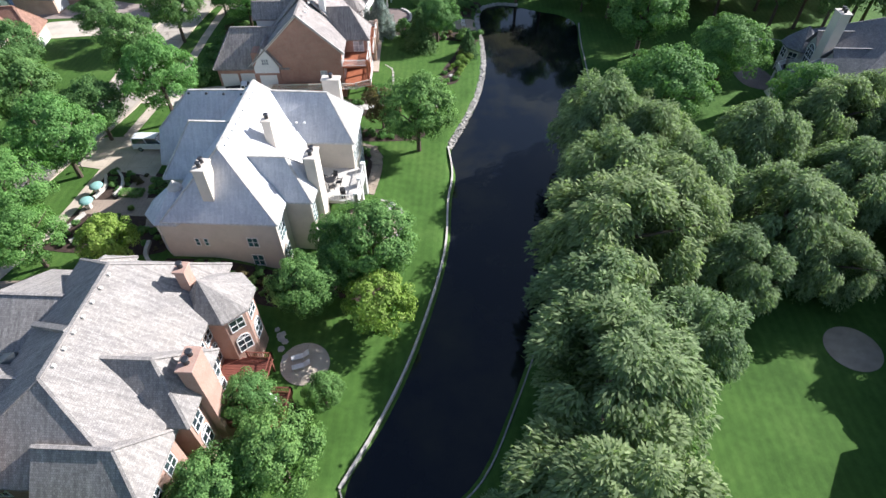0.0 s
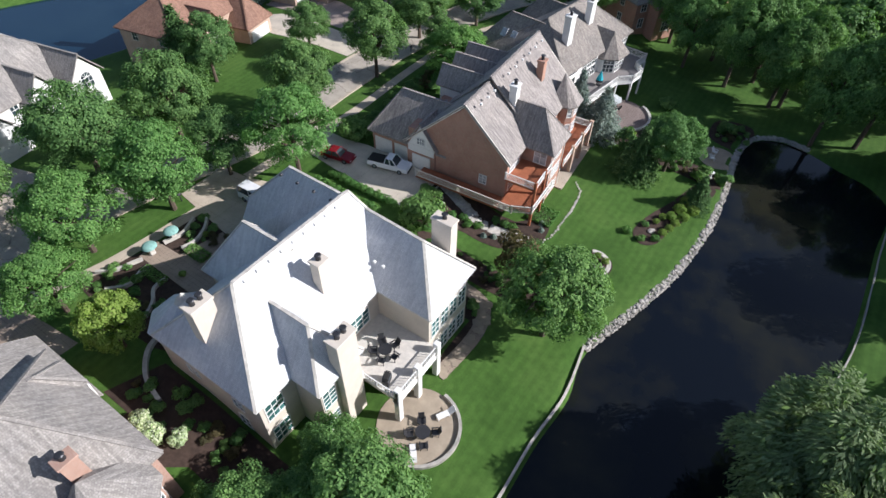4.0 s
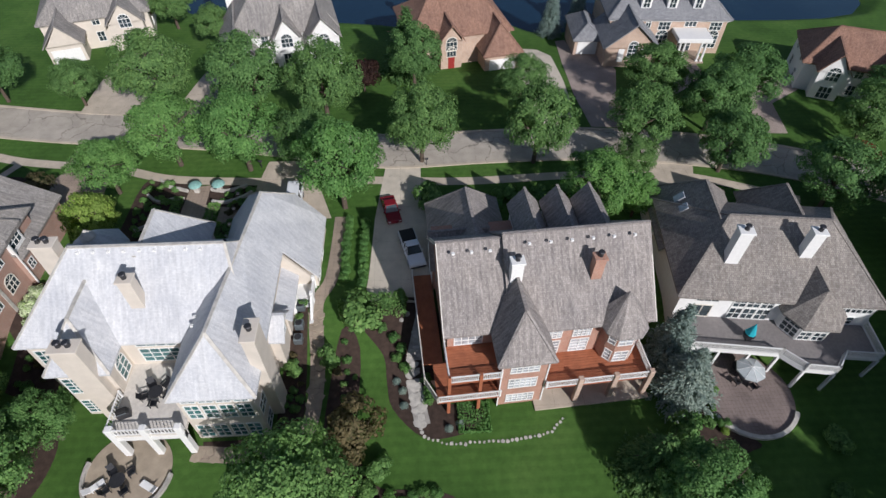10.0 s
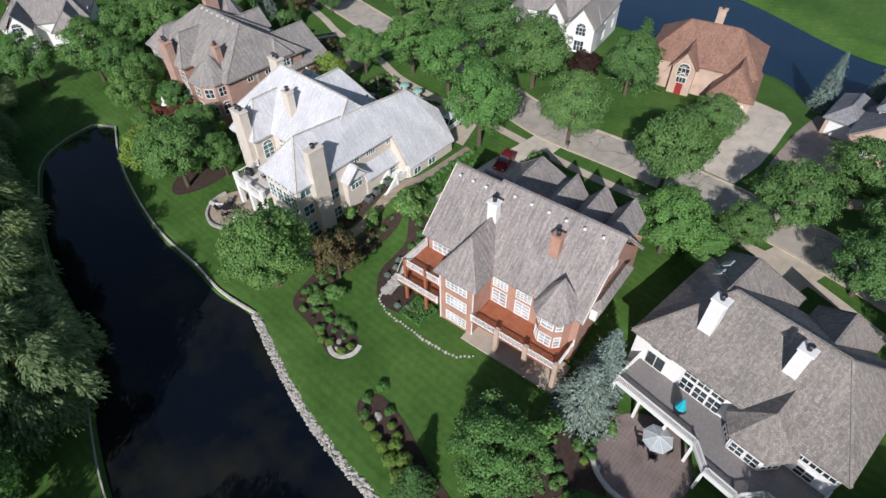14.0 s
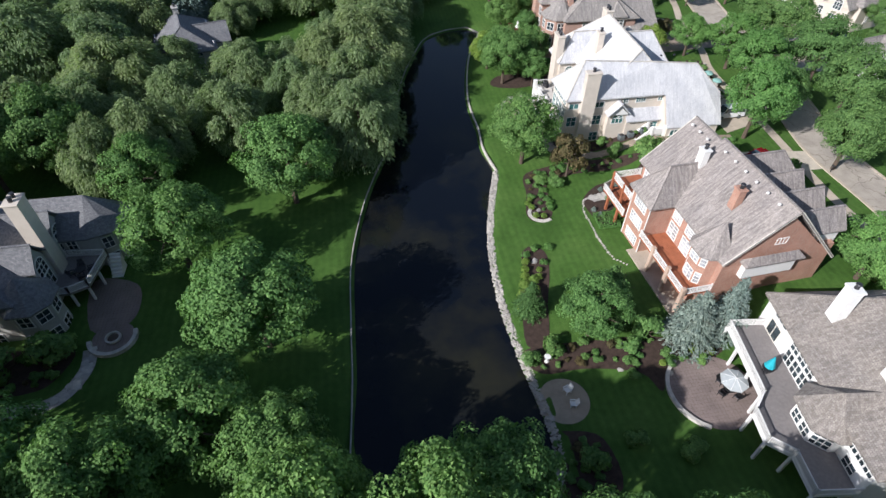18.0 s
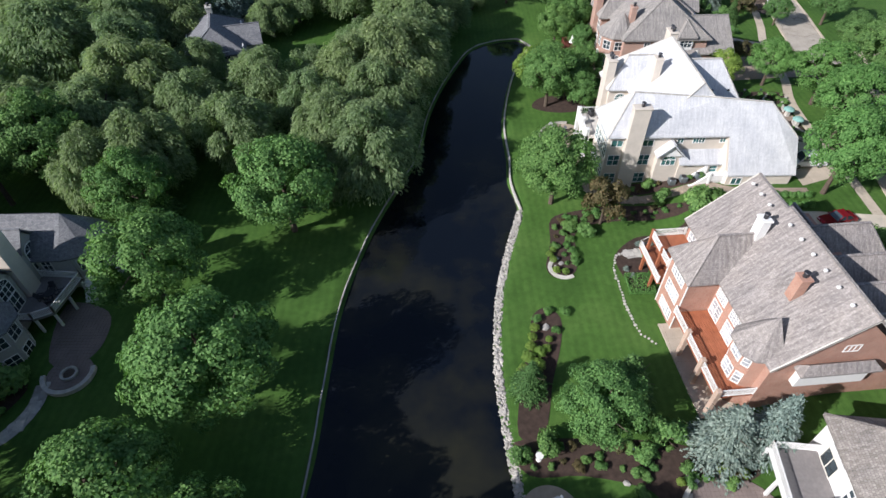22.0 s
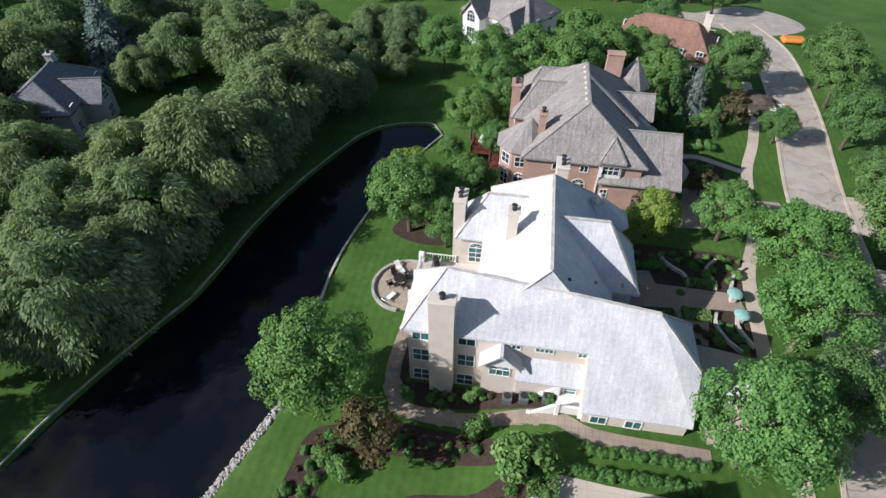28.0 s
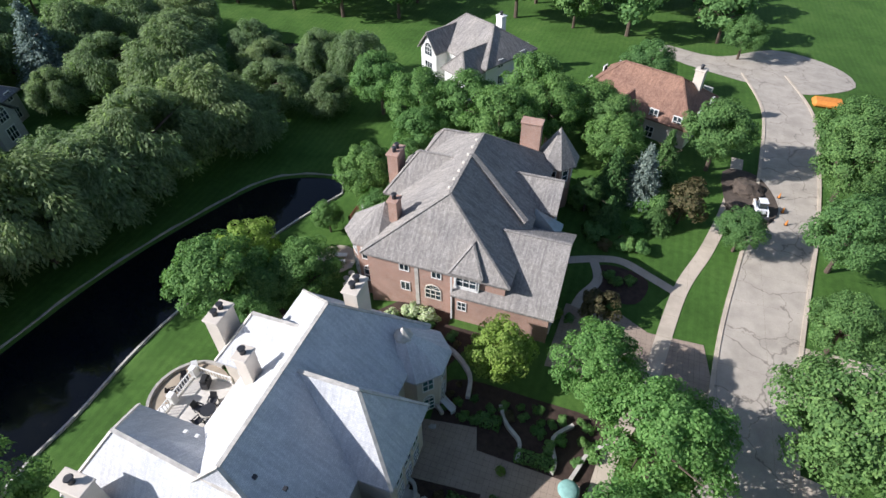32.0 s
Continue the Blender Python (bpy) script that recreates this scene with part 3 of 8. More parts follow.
def signed_distance(poly, x, y):
    """Metres to the outline: minus inside."""
    d = np.full(x.shape, 1e9)
    inside = np.zeros(x.shape, bool)
    n = len(poly)
    for i in range(n):
        (ax, ay), (bx, by) = poly[i], poly[(i + 1) % n]
        ex, ey = bx - ax, by - ay
        t = np.clip(((x - ax) * ex + (y - ay) * ey) / (ex * ex + ey * ey), 0, 1)
        d = np.minimum(d, np.hypot(x - ax - t * ex, y - ay - t * ey))
        with np.errstate(divide="ignore", invalid="ignore"):
            cross = ((ay > y) != (by > y)) & (x < (bx - ax) * (y - ay) / (by - ay + 1e-12) + ax)
        inside ^= cross
    return np.where(inside, -d, d)


def smooth(poly, n=4):
    """A closed outline rounded through its corners."""
    p, out = [np.array(q, float) for q in poly], []
    for i in range(len(p)):
        a, b, c, d = p[i - 1], p[i], p[(i + 1) % len(p)], p[(i + 2) % len(p)]
        for k in range(n):
            t = k / n
            out.append(0.5 * (2 * b + (c - a) * t + (2 * a - 5 * b + 4 * c - d) * t * t + (3 * b - a - 3 * c + d) * t**3))
    return [tuple(q) for q in out]


LAKE_S, BACK_S, POND_S = smooth(LAKE), smooth(LAKE_BACK), smooth(POND)


def step01(a, b, x):
    t = np.clip((x - a) / (b - a), 0, 1)
    return t * t * (3 - 2 * t)


def gz(x, y):
    """Height of the ground."""
    x, y = np.asarray(x, float), np.asarray(y, float)
    sd = np.minimum(np.minimum(signed_distance(LAKE_S, x, y), signed_distance(POND_S, x, y)), signed_distance(BACK_S, x, y))
    bank = np.clip(0.25 + sd * 0.55, -1.0, 0.55)
    inland = 0.5 * step01(2, 14, sd) + 2.15 * step01(-14.5, -25, x) * step01(-40, 10, y + 30)
    inland = inland - 1.2 * step01(-66, -90, x) + 0.7 * step01(30, 70, x)
    return bank + inland * step01(0.5, 3, sd)


def gz1(x, y):
    return float(gz(np.array([x]), np.array([y]))[0])


gx = np.concatenate([[-2500, -900, -400, -250, -180], np.arange(-140, 100.1, 1.0), [130, 180, 260, 450, 1000, 2500]])
gy = np.concatenate([[-2500, -900, -400, -200, -120, -90], np.arange(-62, 172.1, 1.0), [190, 230, 300, 500, 1000, 2500]])
GX, GY = np.meshgrid(gx, gy)
GZ = gz(GX, GY)
ny, nx = GX.shape
idx = np.arange(nx * ny).reshape(ny, nx)
quads = np.stack([idx[:-1, :-1], idx[:-1, 1:], idx[1:, 1:], idx[1:, :-1]], -1).reshape(-1, 4)
ground = new("ground", mesh_of("ground", np.stack([GX, GY, GZ], -1).reshape(-1, 3).tolist(), quads.tolist(), M["grass"], smooth=True))
tagged(ground, "mown green lawn sloping down to the pond", "ground", kind="structure")
for nm, poly in (("water", LAKE_S), ("water_back", BACK_S), ("water_pond", POND_S)):
    cx, cy = np.mean(poly, 0)
    big = [(cx + (px - cx) * 1.0, cy + (py - cy) * 1.0) for px, py in poly]
    bm = bmesh.new()
    bm.faces.new([bm.verts.new((px, py, 0.0)) for px, py in big])
    bmesh.ops.triangulate(bm, faces=bm.faces)
    for f in bm.faces:
        if f.normal.z < 0:
            f.normal_flip()
    tagged(part(nm, bm, M["water_sky_tint" if nm == "water_back" else "water"]), "still dark pond water", "water", kind="structure")


def patch(name, poly, mat, dz=0.05, label="", category="path", kind="structure", step=1.5, parent=None):
    """A thin sheet over a plan outline, lying on the ground."""
    from mathutils.geometry import delaunay_2d_cdt
    pts = []
    n = len(poly)
    for i in range(n):
        a, b = Vector(poly[i]), Vector(poly[(i + 1) % n])
        k = max(1, int((b - a).length / step))
        pts += [a + (b - a) * j / k for j in range(k)]
    m = len(pts)
    xs, ys = [p.x for p in pts], [p.y for p in pts]
    GXX, GYY = np.meshgrid(np.arange(min(xs) + step / 2, max(xs), step), np.arange(min(ys) + step / 2, max(ys), step))
    sd = signed_distance([tuple(p) for p in pts], GXX, GYY)
    inner = [Vector((a, b)) for a, b, s in zip(GXX.ravel(), GYY.ravel(), sd.ravel()) if s < -0.35 * step]
    v, _, fs, *_ = delaunay_2d_cdt(pts + inner, [(i, (i + 1) % m) for i in range(m)], [], 1, 1e-5)
    V = np.array([tuple(q) for q in v])
    z = gz(V[:, 0], V[:, 1]) + dz
    verts = [(a, b, c) for (a, b), c in zip(V, z)]
    faces = [list(f) for f in fs]
    ob = new(name, mesh_of(name, verts, faces, mat, smooth=True))
    if parent:
        ob.parent = parent
        return ob
    return tagged(ob, label, category, kind=kind)


def ribbon(line, w, closed=False):
    """The outline of a band w wide along a line."""
    p = [np.array(q, float) for q in line]
    L, R = [], []
    for i, q in enumerate(p):
        a, b = p[max(0, i - 1)], p[min(len(p) - 1, i + 1)]
        d = (b - a) / (np.linalg.norm(b - a) + 1e-9)
        nrm = np.array([-d[1], d[0]])
        L.append(tuple(q + nrm * w / 2)), R.append(tuple(q - nrm * w / 2))
    return L + R[::-1]


def spline(line, n=6):
    p, out = [np.array(q, float) for q in line], []
    for i in range(len(p) - 1):
        a, b, c, d = p[max(0, i - 1)], p[i], p[i + 1], p[min(len(p) - 1, i + 2)]
        for k in range(n):
            t = k / n
            out.append(tuple(0.5 * (2 * b + (c - a) * t + (2 * a - 5 * b + 4 * c - d) * t * t + (3 * b - a - 3 * c + d) * t**3)))
    return out + [tuple(p[-1])]


def kerb(name, line, mat, w=0.35, h=0.14, label="pale concrete kerb", category="kerb", base=-0.3):
    bm = bmesh.new()
    z = gz(np.array([q[0] for q in line]), np.array([q[1] for q in line]))
    for i in range(len(line) - 1):
        a, b = line[i], line[i + 1]
        bar(bm, (*a, z[i] + (h + base) / 2), (*b, z[i + 1] + (h + base) / 2), w, h - base)
    return tagged(part(name, bm, mat), label, category, kind="structure")


def wall_line(line, zs, w, name, mat, label, category):
    """A low wall along a line, its top at the heights zs."""
    bm = bmesh.new()
    for i in range(len(line) - 1):
        (ax, ay), (bx, by) = line[i], line[i + 1]
        L = math.hypot(bx - ax, by - ay) + 1e-6
        sx, sy = -(by - ay) / L * w / 2, (bx - ax) / L * w / 2
        q = [bm.verts.new(p) for p in ((ax - sx, ay - sy, -0.6), (ax + sx, ay + sy, -0.6), (bx + sx, by + sy, -0.6), (bx - sx, by - sy, -0.6),
                                       (ax - sx, ay - sy, zs[i]), (ax + sx, ay + sy, zs[i]), (bx + sx, by + sy, zs[i + 1]), (bx - sx, by - sy, zs[i + 1]))]
        for f in ((4, 5, 6, 7), (0, 1, 5, 4), (2, 3, 7, 6), (1, 2, 6, 5), (3, 0, 4, 7)):
            bm.faces.new([q[k] for k in f])
    bmesh.ops.recalc_face_normals(bm, faces=bm.faces)
    return tagged(part(name, bm, mat), label, category, kind="structure")


ROAD = spline([(-61.6, -44), (-64.0, -30), (-63.0, -14), (-61.4, -1), (-59.8, 8), (-57.9, 19), (-56.6, 31), (-54.6, 45), (-51.6, 58), (-50.4, 66), (-51.0, 78), (-51.0, 93), (-48.6, 110), (-44, 124), (-36, 138), (-26, 152), (-14, 168)], 6)
patch("road", ribbon(ROAD, 7.0), M["road"], 0.07, "pale concrete street with cracked slabs", "road")
patch("cul_de_sac", smooth([(-54, -50), (-64, -57), (-74, -53), (-76, -45), (-68, -38), (-60, -39), (-46, -46), (-44, -53)]), M["road"], 0.065, "pale concrete turning circle of the street", "road")
for s, nm in ((3.6, "kerb_west"), (-3.6, "kerb_east")):
    out = ribbon(ROAD, 7.2)
    half = out[: len(ROAD)] if s > 0 else out[len(ROAD):][::-1]
    kerb(nm, half, M["drive"], 0.4, 0.16)

# shore: concrete edging in the west, rocks in the east, a low stone edge on the far bank
NEAR = spline(LAKE[0:8], 6)
wall_line(NEAR, [0.6] * len(NEAR), 0.24, "shore_wall", M["stone"], "pale concrete shore wall at the pond's edge", "retaining wall")
FARBANK = spline([LAKE[i % len(LAKE)] for i in range(19, 32)] + [LAKE[0]], 5)
wall_line(FARBANK, [0.42 + 0.08 * math.sin(i * 1.7) for i in range(len(FARBANK))], 0.15, "far_shore_edge", M["rock"], "low rough stone edge along the pond's grassy bank", "retaining wall")


def rock_mesh(seed, n=2):
    rnd = random.Random(seed)
    bm = bmesh.new()
    bmesh.ops.create_icosphere(bm, subdivisions=1, radius=0.5)
    for v in bm.verts:
        v.co *= rnd.uniform(0.75, 1.2)
        v.co.z *= 0.7
    uv_metres(bm)
    me = bpy.data.meshes.new("rock")
    bm.to_mesh(me), bm.free()
    me.materials.append(M["rock"])
    return me


ROCKS = [rock_mesh(i) for i in range(6)]
EASTBANK = spline(LAKE[7:17], 10)
rocks = thing("rock_edge", (0, 0, 0), "rough pale limestone boulders lining the pond's edge", "rocks", kind="structure")
rnd = random.Random(5)
Lacc = np.concatenate([[0], np.cumsum([math.dist(EASTBANK[i], EASTBANK[i + 1]) for i in range(len(EASTBANK) - 1)])])
for k in range(290):
    s = rnd.uniform(0, Lacc[-1])
    i = min(len(EASTBANK) - 2, int(np.searchsorted(Lacc, s) - 1) if s > 0 else 0)
    f = (s - Lacc[i]) / (Lacc[i + 1] - Lacc[i] + 1e-9)
    (ax, ay), (bx, by) = EASTBANK[i], EASTBANK[i + 1]
    L = math.hypot(bx - ax, by - ay)
    off = rnd.uniform(-0.38, 0.34)
    x, y = ax + (bx - ax) * f - (by - ay) / L * off, ay + (by - ay) * f + (bx - ax) / L * off
    sz = rnd.uniform(0.28, 0.52)
    ob = share("rock", ROCKS[k % 6], rocks, (x, y, 0.18 + 0.32 * (0.75 + off) / 1.5 + rnd.uniform(-0.08, 0.1)), rnd.uniform(0, 6.3), scale=(sz * rnd.uniform(0.9, 1.4), sz, sz))
bm = bmesh.new()
for k in range(2600):
    s = rnd.uniform(0, Lacc[-1])
    i = min(len(EASTBANK) - 2, max(0, int(np.searchsorted(Lacc, s) - 1)))
    f = (s - Lacc[i]) / (Lacc[i + 1] - Lacc[i] + 1e-9)
    (ax, ay), (bx, by) = EASTBANK[i], EASTBANK[i + 1]
    L = math.hypot(bx - ax, by - ay)
    off = rnd.uniform(-0.5, 0.45)
    c = Vector((ax + (bx - ax) * f - (by - ay) / L * off, ay + (by - ay) * f + (bx - ax) / L * off, 0.1 + 0.3 * (0.8 + off) / 1.5))
    r = rnd.uniform(0.10, 0.21)
    q = [bm.verts.new(c + Vector((dx * r * rnd.uniform(0.7, 1.3), dy * r * rnd.uniform(0.7, 1.3), dz * r * 0.8))) for dx, dy, dz in ((1, 0, 0), (0, 1, 0), (-1, 0, 0), (0, -1, 0), (0, 0, 1), (0, 0, -1))]
    for a, b in ((0, 1), (1, 2), (2, 3), (3, 0)):
        bm.faces.new((q[a], q[b], q[4])), bm.faces.new((q[b], q[a], q[5]))
small = part("rubble", bm, M["rock"], rocks)
small["kind"] = "stuff"


# ---- plants ----
def leaf_mesh(name, pos, nrm, size, mat, long=1.0, droop=None, seed=0):
    """Many small four-cornered leaf clumps at pos, facing about nrm."""
    g = np.random.default_rng(seed)
    n = len(pos)
    nrm = nrm + g.normal(0, 0.45, (n, 3))
    nrm /= np.linalg.norm(nrm, axis=1, keepdims=True) + 1e-9
    t = np.cross(nrm, g.normal(0, 1, (n, 3))) if droop is None else droop + g.normal(0, 0.22, (n, 3))
    t -= nrm * (t * nrm).sum(1, keepdims=True)
    t /= np.linalg.norm(t, axis=1, keepdims=True) + 1e-9
    b = np.cross(nrm, t)
    s = (size * g.uniform(0.65, 1.35, n))[:, None]
    bend = nrm * s * 0.25
    v = np.stack([pos - t * s * long - bend, pos + b * s * 0.62, pos + t * s * long - bend, pos - b * s * 0.62], 1).reshape(-1, 3)
    f = np.arange(4 * n).reshape(-1, 4)
    me = bpy.data.meshes.new(name)
    me.vertices.add(4 * n), me.loops.add(4 * n), me.polygons.add(n)
    me.vertices.foreach_set("co", v.astype(np.float32).ravel())
    me.loops.foreach_set("vertex_index", f.ravel().astype(np.int32))
    me.polygons.foreach_set("loop_start", (np.arange(n) * 4).astype(np.int32))
    me.materials.append(mat)
    me.update(calc_edges=True)
    return me


def trunk_mesh(name, h, r, limbs, seed, mat=None):
    rnd = random.Random(seed)
    bm = bmesh.new()

    def tube(a, b, ra, rb, n=7):
        a, b = Vector(a), Vector(b)
        d = (b - a).normalized()
        s = d.orthogonal().normalized()
        u = d.cross(s)
        ring = [[bm.verts.new(p + (s * math.cos(6.2832 * i / n) + u * math.sin(6.2832 * i / n)) * q) for i in range(n)] for p, q in ((a, ra), (b, rb))]
        for i in range(n):
            j = (i + 1) % n
            bm.faces.new((ring[0][i], ring[0][j], ring[1][j], ring[1][i]))
        bm.faces.new(ring[1]), bm.faces.new(ring[0][::-1])

    tube((0, 0, -0.05), (0, 0, h * 0.3), r * 1.25, r * 0.85)
    tube((0, 0, h * 0.3), (rnd.uniform(-.04, .04), rnd.uniform(-.04, .04), h * 0.8), r * 0.85, r * 0.3)
    for i in range(limbs):
        a = 6.2832 * i / limbs + rnd.uniform(-.4, .4)
        z = h * rnd.uniform(0.28, 0.55)
        m = (0.38 * math.cos(a), 0.38 * math.sin(a), z + h * 0.14)
        tube((0, 0, z), m, r * 0.5, r * 0.3, 5)
        tube(m, (0.72 * math.cos(a + .2), 0.72 * math.sin(a + .2), z + h * 0.2), r * 0.3, r * 0.1, 5)
    uv_metres(bm)
    me = bpy.data.meshes.new(name)
    bm.to_mesh(me), bm.free()
    me.materials.append(mat or M["bark"])
    return me


def crown_points(seed, n, lobes, lobe_r, h, base=0.24, squash=1.0, top=1.0):
    """Points and outward directions on a crown of many round lobes; radius 1, height h."""
    g = np.random.default_rng(seed)
    c, rad = h * (base + top) / 2, h * (top - base) / 2
    cen = []
    k = 0
    while len(cen) < lobes:
        d = g.normal(0, 1, 3)
        d /= np.linalg.norm(d)
        f = g.uniform(0.62, 0.86) if k % 5 else g.uniform(0.2, 0.5)
        # crowns are fuller below the middle and narrow to the top
        wide = 1.0 - 0.28 * max(0, d[2]) * squash
        cen.append((d[0] * f * wide, d[1] * f * wide, c + d[2] * f * rad * 1.02))
        k += 1
    cen = np.array(cen)
    lr = lobe_r * g.uniform(0.7, 1.25, lobes)
    w = lr**2 / (lr**2).sum()
    which = g.choice(lobes, n, p=w)
    d = g.normal(0, 1, (n, 3))
    d[:, 2] = np.abs(d[:, 2]) * np.where(g.uniform(size=n) < 0.78, 1, -1)
    d /= np.linalg.norm(d, axis=1, keepdims=True)
    shell = lr[which] * g.uniform(0.6, 1.12, n) ** 0.7
    pos = cen[which] + d * shell[:, None] * np.array([1, 1, 0.85])
    # drop most of what lies deep inside the whole
    q = (pos - [0, 0, c]) / [1, 1, rad]
    depth = np.linalg.norm(q, axis=1)
    keep = (depth > 0.5) | (g.uniform(size=n) < 0.35)
    out = q / (depth[:, None] + 1e-6) + [0, 0, 0.25]
    return pos[keep], (0.55 * d + 0.75 * out)[keep]


TREES = {}


def base_tree(kind):
    """One tree of each kind, a metre in radius, whose meshes its copies share."""
    mat, n, size, lobes, lr, h, label, category = KINDS[kind]
    for v in range(2 if kind in ("maple", "linden", "willow") else 1):
        seed = sum(map(ord, kind)) + 31 * v
        g = np.random.default_rng(seed)
        if kind in ("spruce", "pine"):
            pos, nr, dr = [], [], []
            levels = 15
            for lv in range(levels):
                f = lv / (levels - 1)
                z, R = h * (0.10 + 0.88 * f), (1 - f) ** 0.85 + 0.03
                nb = int(13 * (1 - f) + 4)
                for b in range(nb):
                    a = 6.2832 * (b + g.uniform(-.3, .3)) / nb + lv
                    k = int(n / levels / nb * (1.7 - 1.4 * f)) + 3
                    t = g.uniform(0.15, 1, k) ** 0.7
                    rr = R * g.uniform(0.85, 1.12)
                    off = g.normal(0, 0.06, (k, 3))
                    pos.append(np.stack([math.cos(a) * t * rr, math.sin(a) * t * rr, z - 0.16 * h * t * (1 - f * .6) * 0.6 + 0.06 * t**3], 1) + off)
                    nr.append(np.tile([math.cos(a) * .4, math.sin(a) * .4, 1], (k, 1)))
                    dr.append(np.tile([math.cos(a), math.sin(a), -0.25], (k, 1)))
            crown = leaf_mesh("crown", np.concatenate(pos), np.concatenate(nr), size, M[mat], 1.5, np.concatenate(dr), seed)
        elif kind == "willow":
            pos, nr = crown_points(seed, n, lobes, lr, h, 0.12)
            pos[:, 2] -= 0.25 * g.uniform(0, 1, len(pos)) ** 2 * np.clip(np.hypot(pos[:, 0], pos[:, 1]), 0, 1)
            side = nr * [1, 1, 0]
            crown = leaf_mesh("crown", pos, nr * 0.55 + [0, 0, 0.75], size, M[mat], 1.9, side * 1.1 + [0, 0, -0.55], seed)
        else:
            pos, nr = crown_points(seed, n, lobes, lr, h, 0.02 if kind in ("shrub", "boxwood", "hydrangea") else 0.22)
            crown = leaf_mesh("crown", pos, nr, size, M[mat], 1.05, None, seed)
        TREES[kind, v] = (trunk_mesh("trunk", h * (0.6 if kind in ("shrub", "boxwood", "hydrangea") else 1), 0.05 if h < 2.2 else 0.04, 5, seed), crown, h, label, category)


KINDS = {
    "maple": ("leaf", 24000, 0.0235, 130, 0.165, 1.9, "broad green maple tree in full leaf", "tree"),
    "linden": ("leaf_dark", 24000, 0.0235, 125, 0.17, 2.0, "dense dark green linden tree in full leaf", "tree"),
    "bright": ("leaf_bright", 24000, 0.0230, 135, 0.16, 2.0, "bright green rounded street tree in full leaf", "tree"),
    "willow": ("leaf_willow", 30000, 0.0190, 120, 0.17, 1.5, "grey-green willow with drooping feathery boughs", "tree"),
    "locust": ("leaf_yellow", 11000, 0.033, 80, 0.175, 1.7, "yellow-green locust tree in a garden bed", "tree"),
    "plum": ("leaf_purple", 3000, 0.065, 20, 0.32, 1.6, "small dark purple-leaved plum tree", "tree"),
    "bronze": ("leaf_brown", 3000, 0.06, 22, 0.28, 2.1, "sparse bronze-green ornamental tree", "tree"),
    "spruce": ("leaf_blue", 10000, 0.034, 0, 0, 2.7, "silvery blue spruce with tiered boughs", "spruce"),
    "pine": ("leaf_pine", 9000, 0.036, 0, 0, 2.3, "dark green conifer with tiered boughs", "conifer"),
    "far_tree": ("leaf_dark", 3600, 0.058, 60, 0.21, 2.0, "dark green tree in a distant wood", "tree"),
    "far_willow": ("leaf_willow", 4200, 0.046, 70, 0.19, 1.6, "grey-green tree in a distant wood", "tree"),
    "shrub": ("leaf", 1500, 0.10, 14, 0.36, 1.3, "rounded green garden shrub in leaf", "shrub"),
    "boxwood": ("leaf_bright", 1300, 0.09, 12, 0.42, 1.4, "small clipped round boxwood shrub", "shrub"),
    "hydrangea": ("flower_white", 1300, 0.10, 16, 0.36, 1.1, "white-flowering hydrangea bush in a bed", "shrub"),
}
for _k in KINDS:
    base_tree(_k)
PLANT = random.Random(11)


def plant(kind, x, y, r, h=None, group="", label=""):
    v = PLANT.randrange(2)
    trunk, crown, h0, lab, cat = TREES.get((kind, v)) or TREES[kind, 0]
    r *= 1.08 if r > 2.5 else 1.0
    h = h or r * h0 * PLANT.uniform(0.92, 1.08)
    name = {"spruce": "spruce_tree", "pine": "conifer_tree", "willow": "willow_tree"}.get(kind, "shrub" if cat == "shrub" else "tree")
    ob = thing(name, (x, y, gz1(x, y) - 0.05), label or lab, cat, group, rz=PLANT.uniform(0, 360))
    ob.scale = (r, r, h / h0)
    for nm, me in (("trunk", trunk), ("crown", crown)):
        p = new(nm, me)
        p.parent = ob
    return ob


def plants(kind, rows, group=""):
    for row in rows:
        plant(kind, *row, group=group)


plants("maple", [(-2.9, 57.0, 5.6, 12.2), (-1.8, 91.4, 4.3, 9.0), (-5.9, 31.4, 5.2, 11.4), (-11.0, 34.0, 2.9, 7.4), (-12.6, 26.2, 3.9, 8.4), (-9.4, 29.6, 3.2, 7.2), (-11.0, 8.2, 4.2, 9), (-8.8, 15.2, 2.3, 4.8)], "pond-side trees")
plants("maple", [(-15.2, 5.0, 3.6, 8.4), (-15.2, 13.6, 2.8, 6.5), (-14.5, -2.0, 4.2, 9), (-25.2, -3.6, 5.0, 11), (-30.8, -8.8, 5.0, 10.7), (-40, -5.2, 4.0, 8.8), (-19, -8, 5.0, 11), (-36, -13, 4.4, 9), (-12.0, -7.5, 5.2, 11.5), (-27, -15.5, 4.8, 10.5), (-3.5, -13, 4.8, 10.5)], "trees behind the brick house")
# several stand out of view, added and raised to shade the white house's lawn
plants("maple", [(7.8, 118.4, 5.0, 16), (14.0, 110.8, 5.2, 16.5), (19.6, 113.6, 5.6, 19.5), (6.4, 117.5, 5.2, 15), (-1.2, 119.2, 5.2, 16), (-9.0, 121.5, 5.0, 13), (2.4, 123.5, 5.4, 16), (28.5, 112.5, 5.6, 20), (-5.5, 127, 5.5, 16), (-14, 129, 5.5, 14), (24, 121, 5.5, 16), (34.5, 115, 5.2, 16), (-27, 125, 5, 12)], "trees beyond the pond's end")
WOODS = random.Random(23)
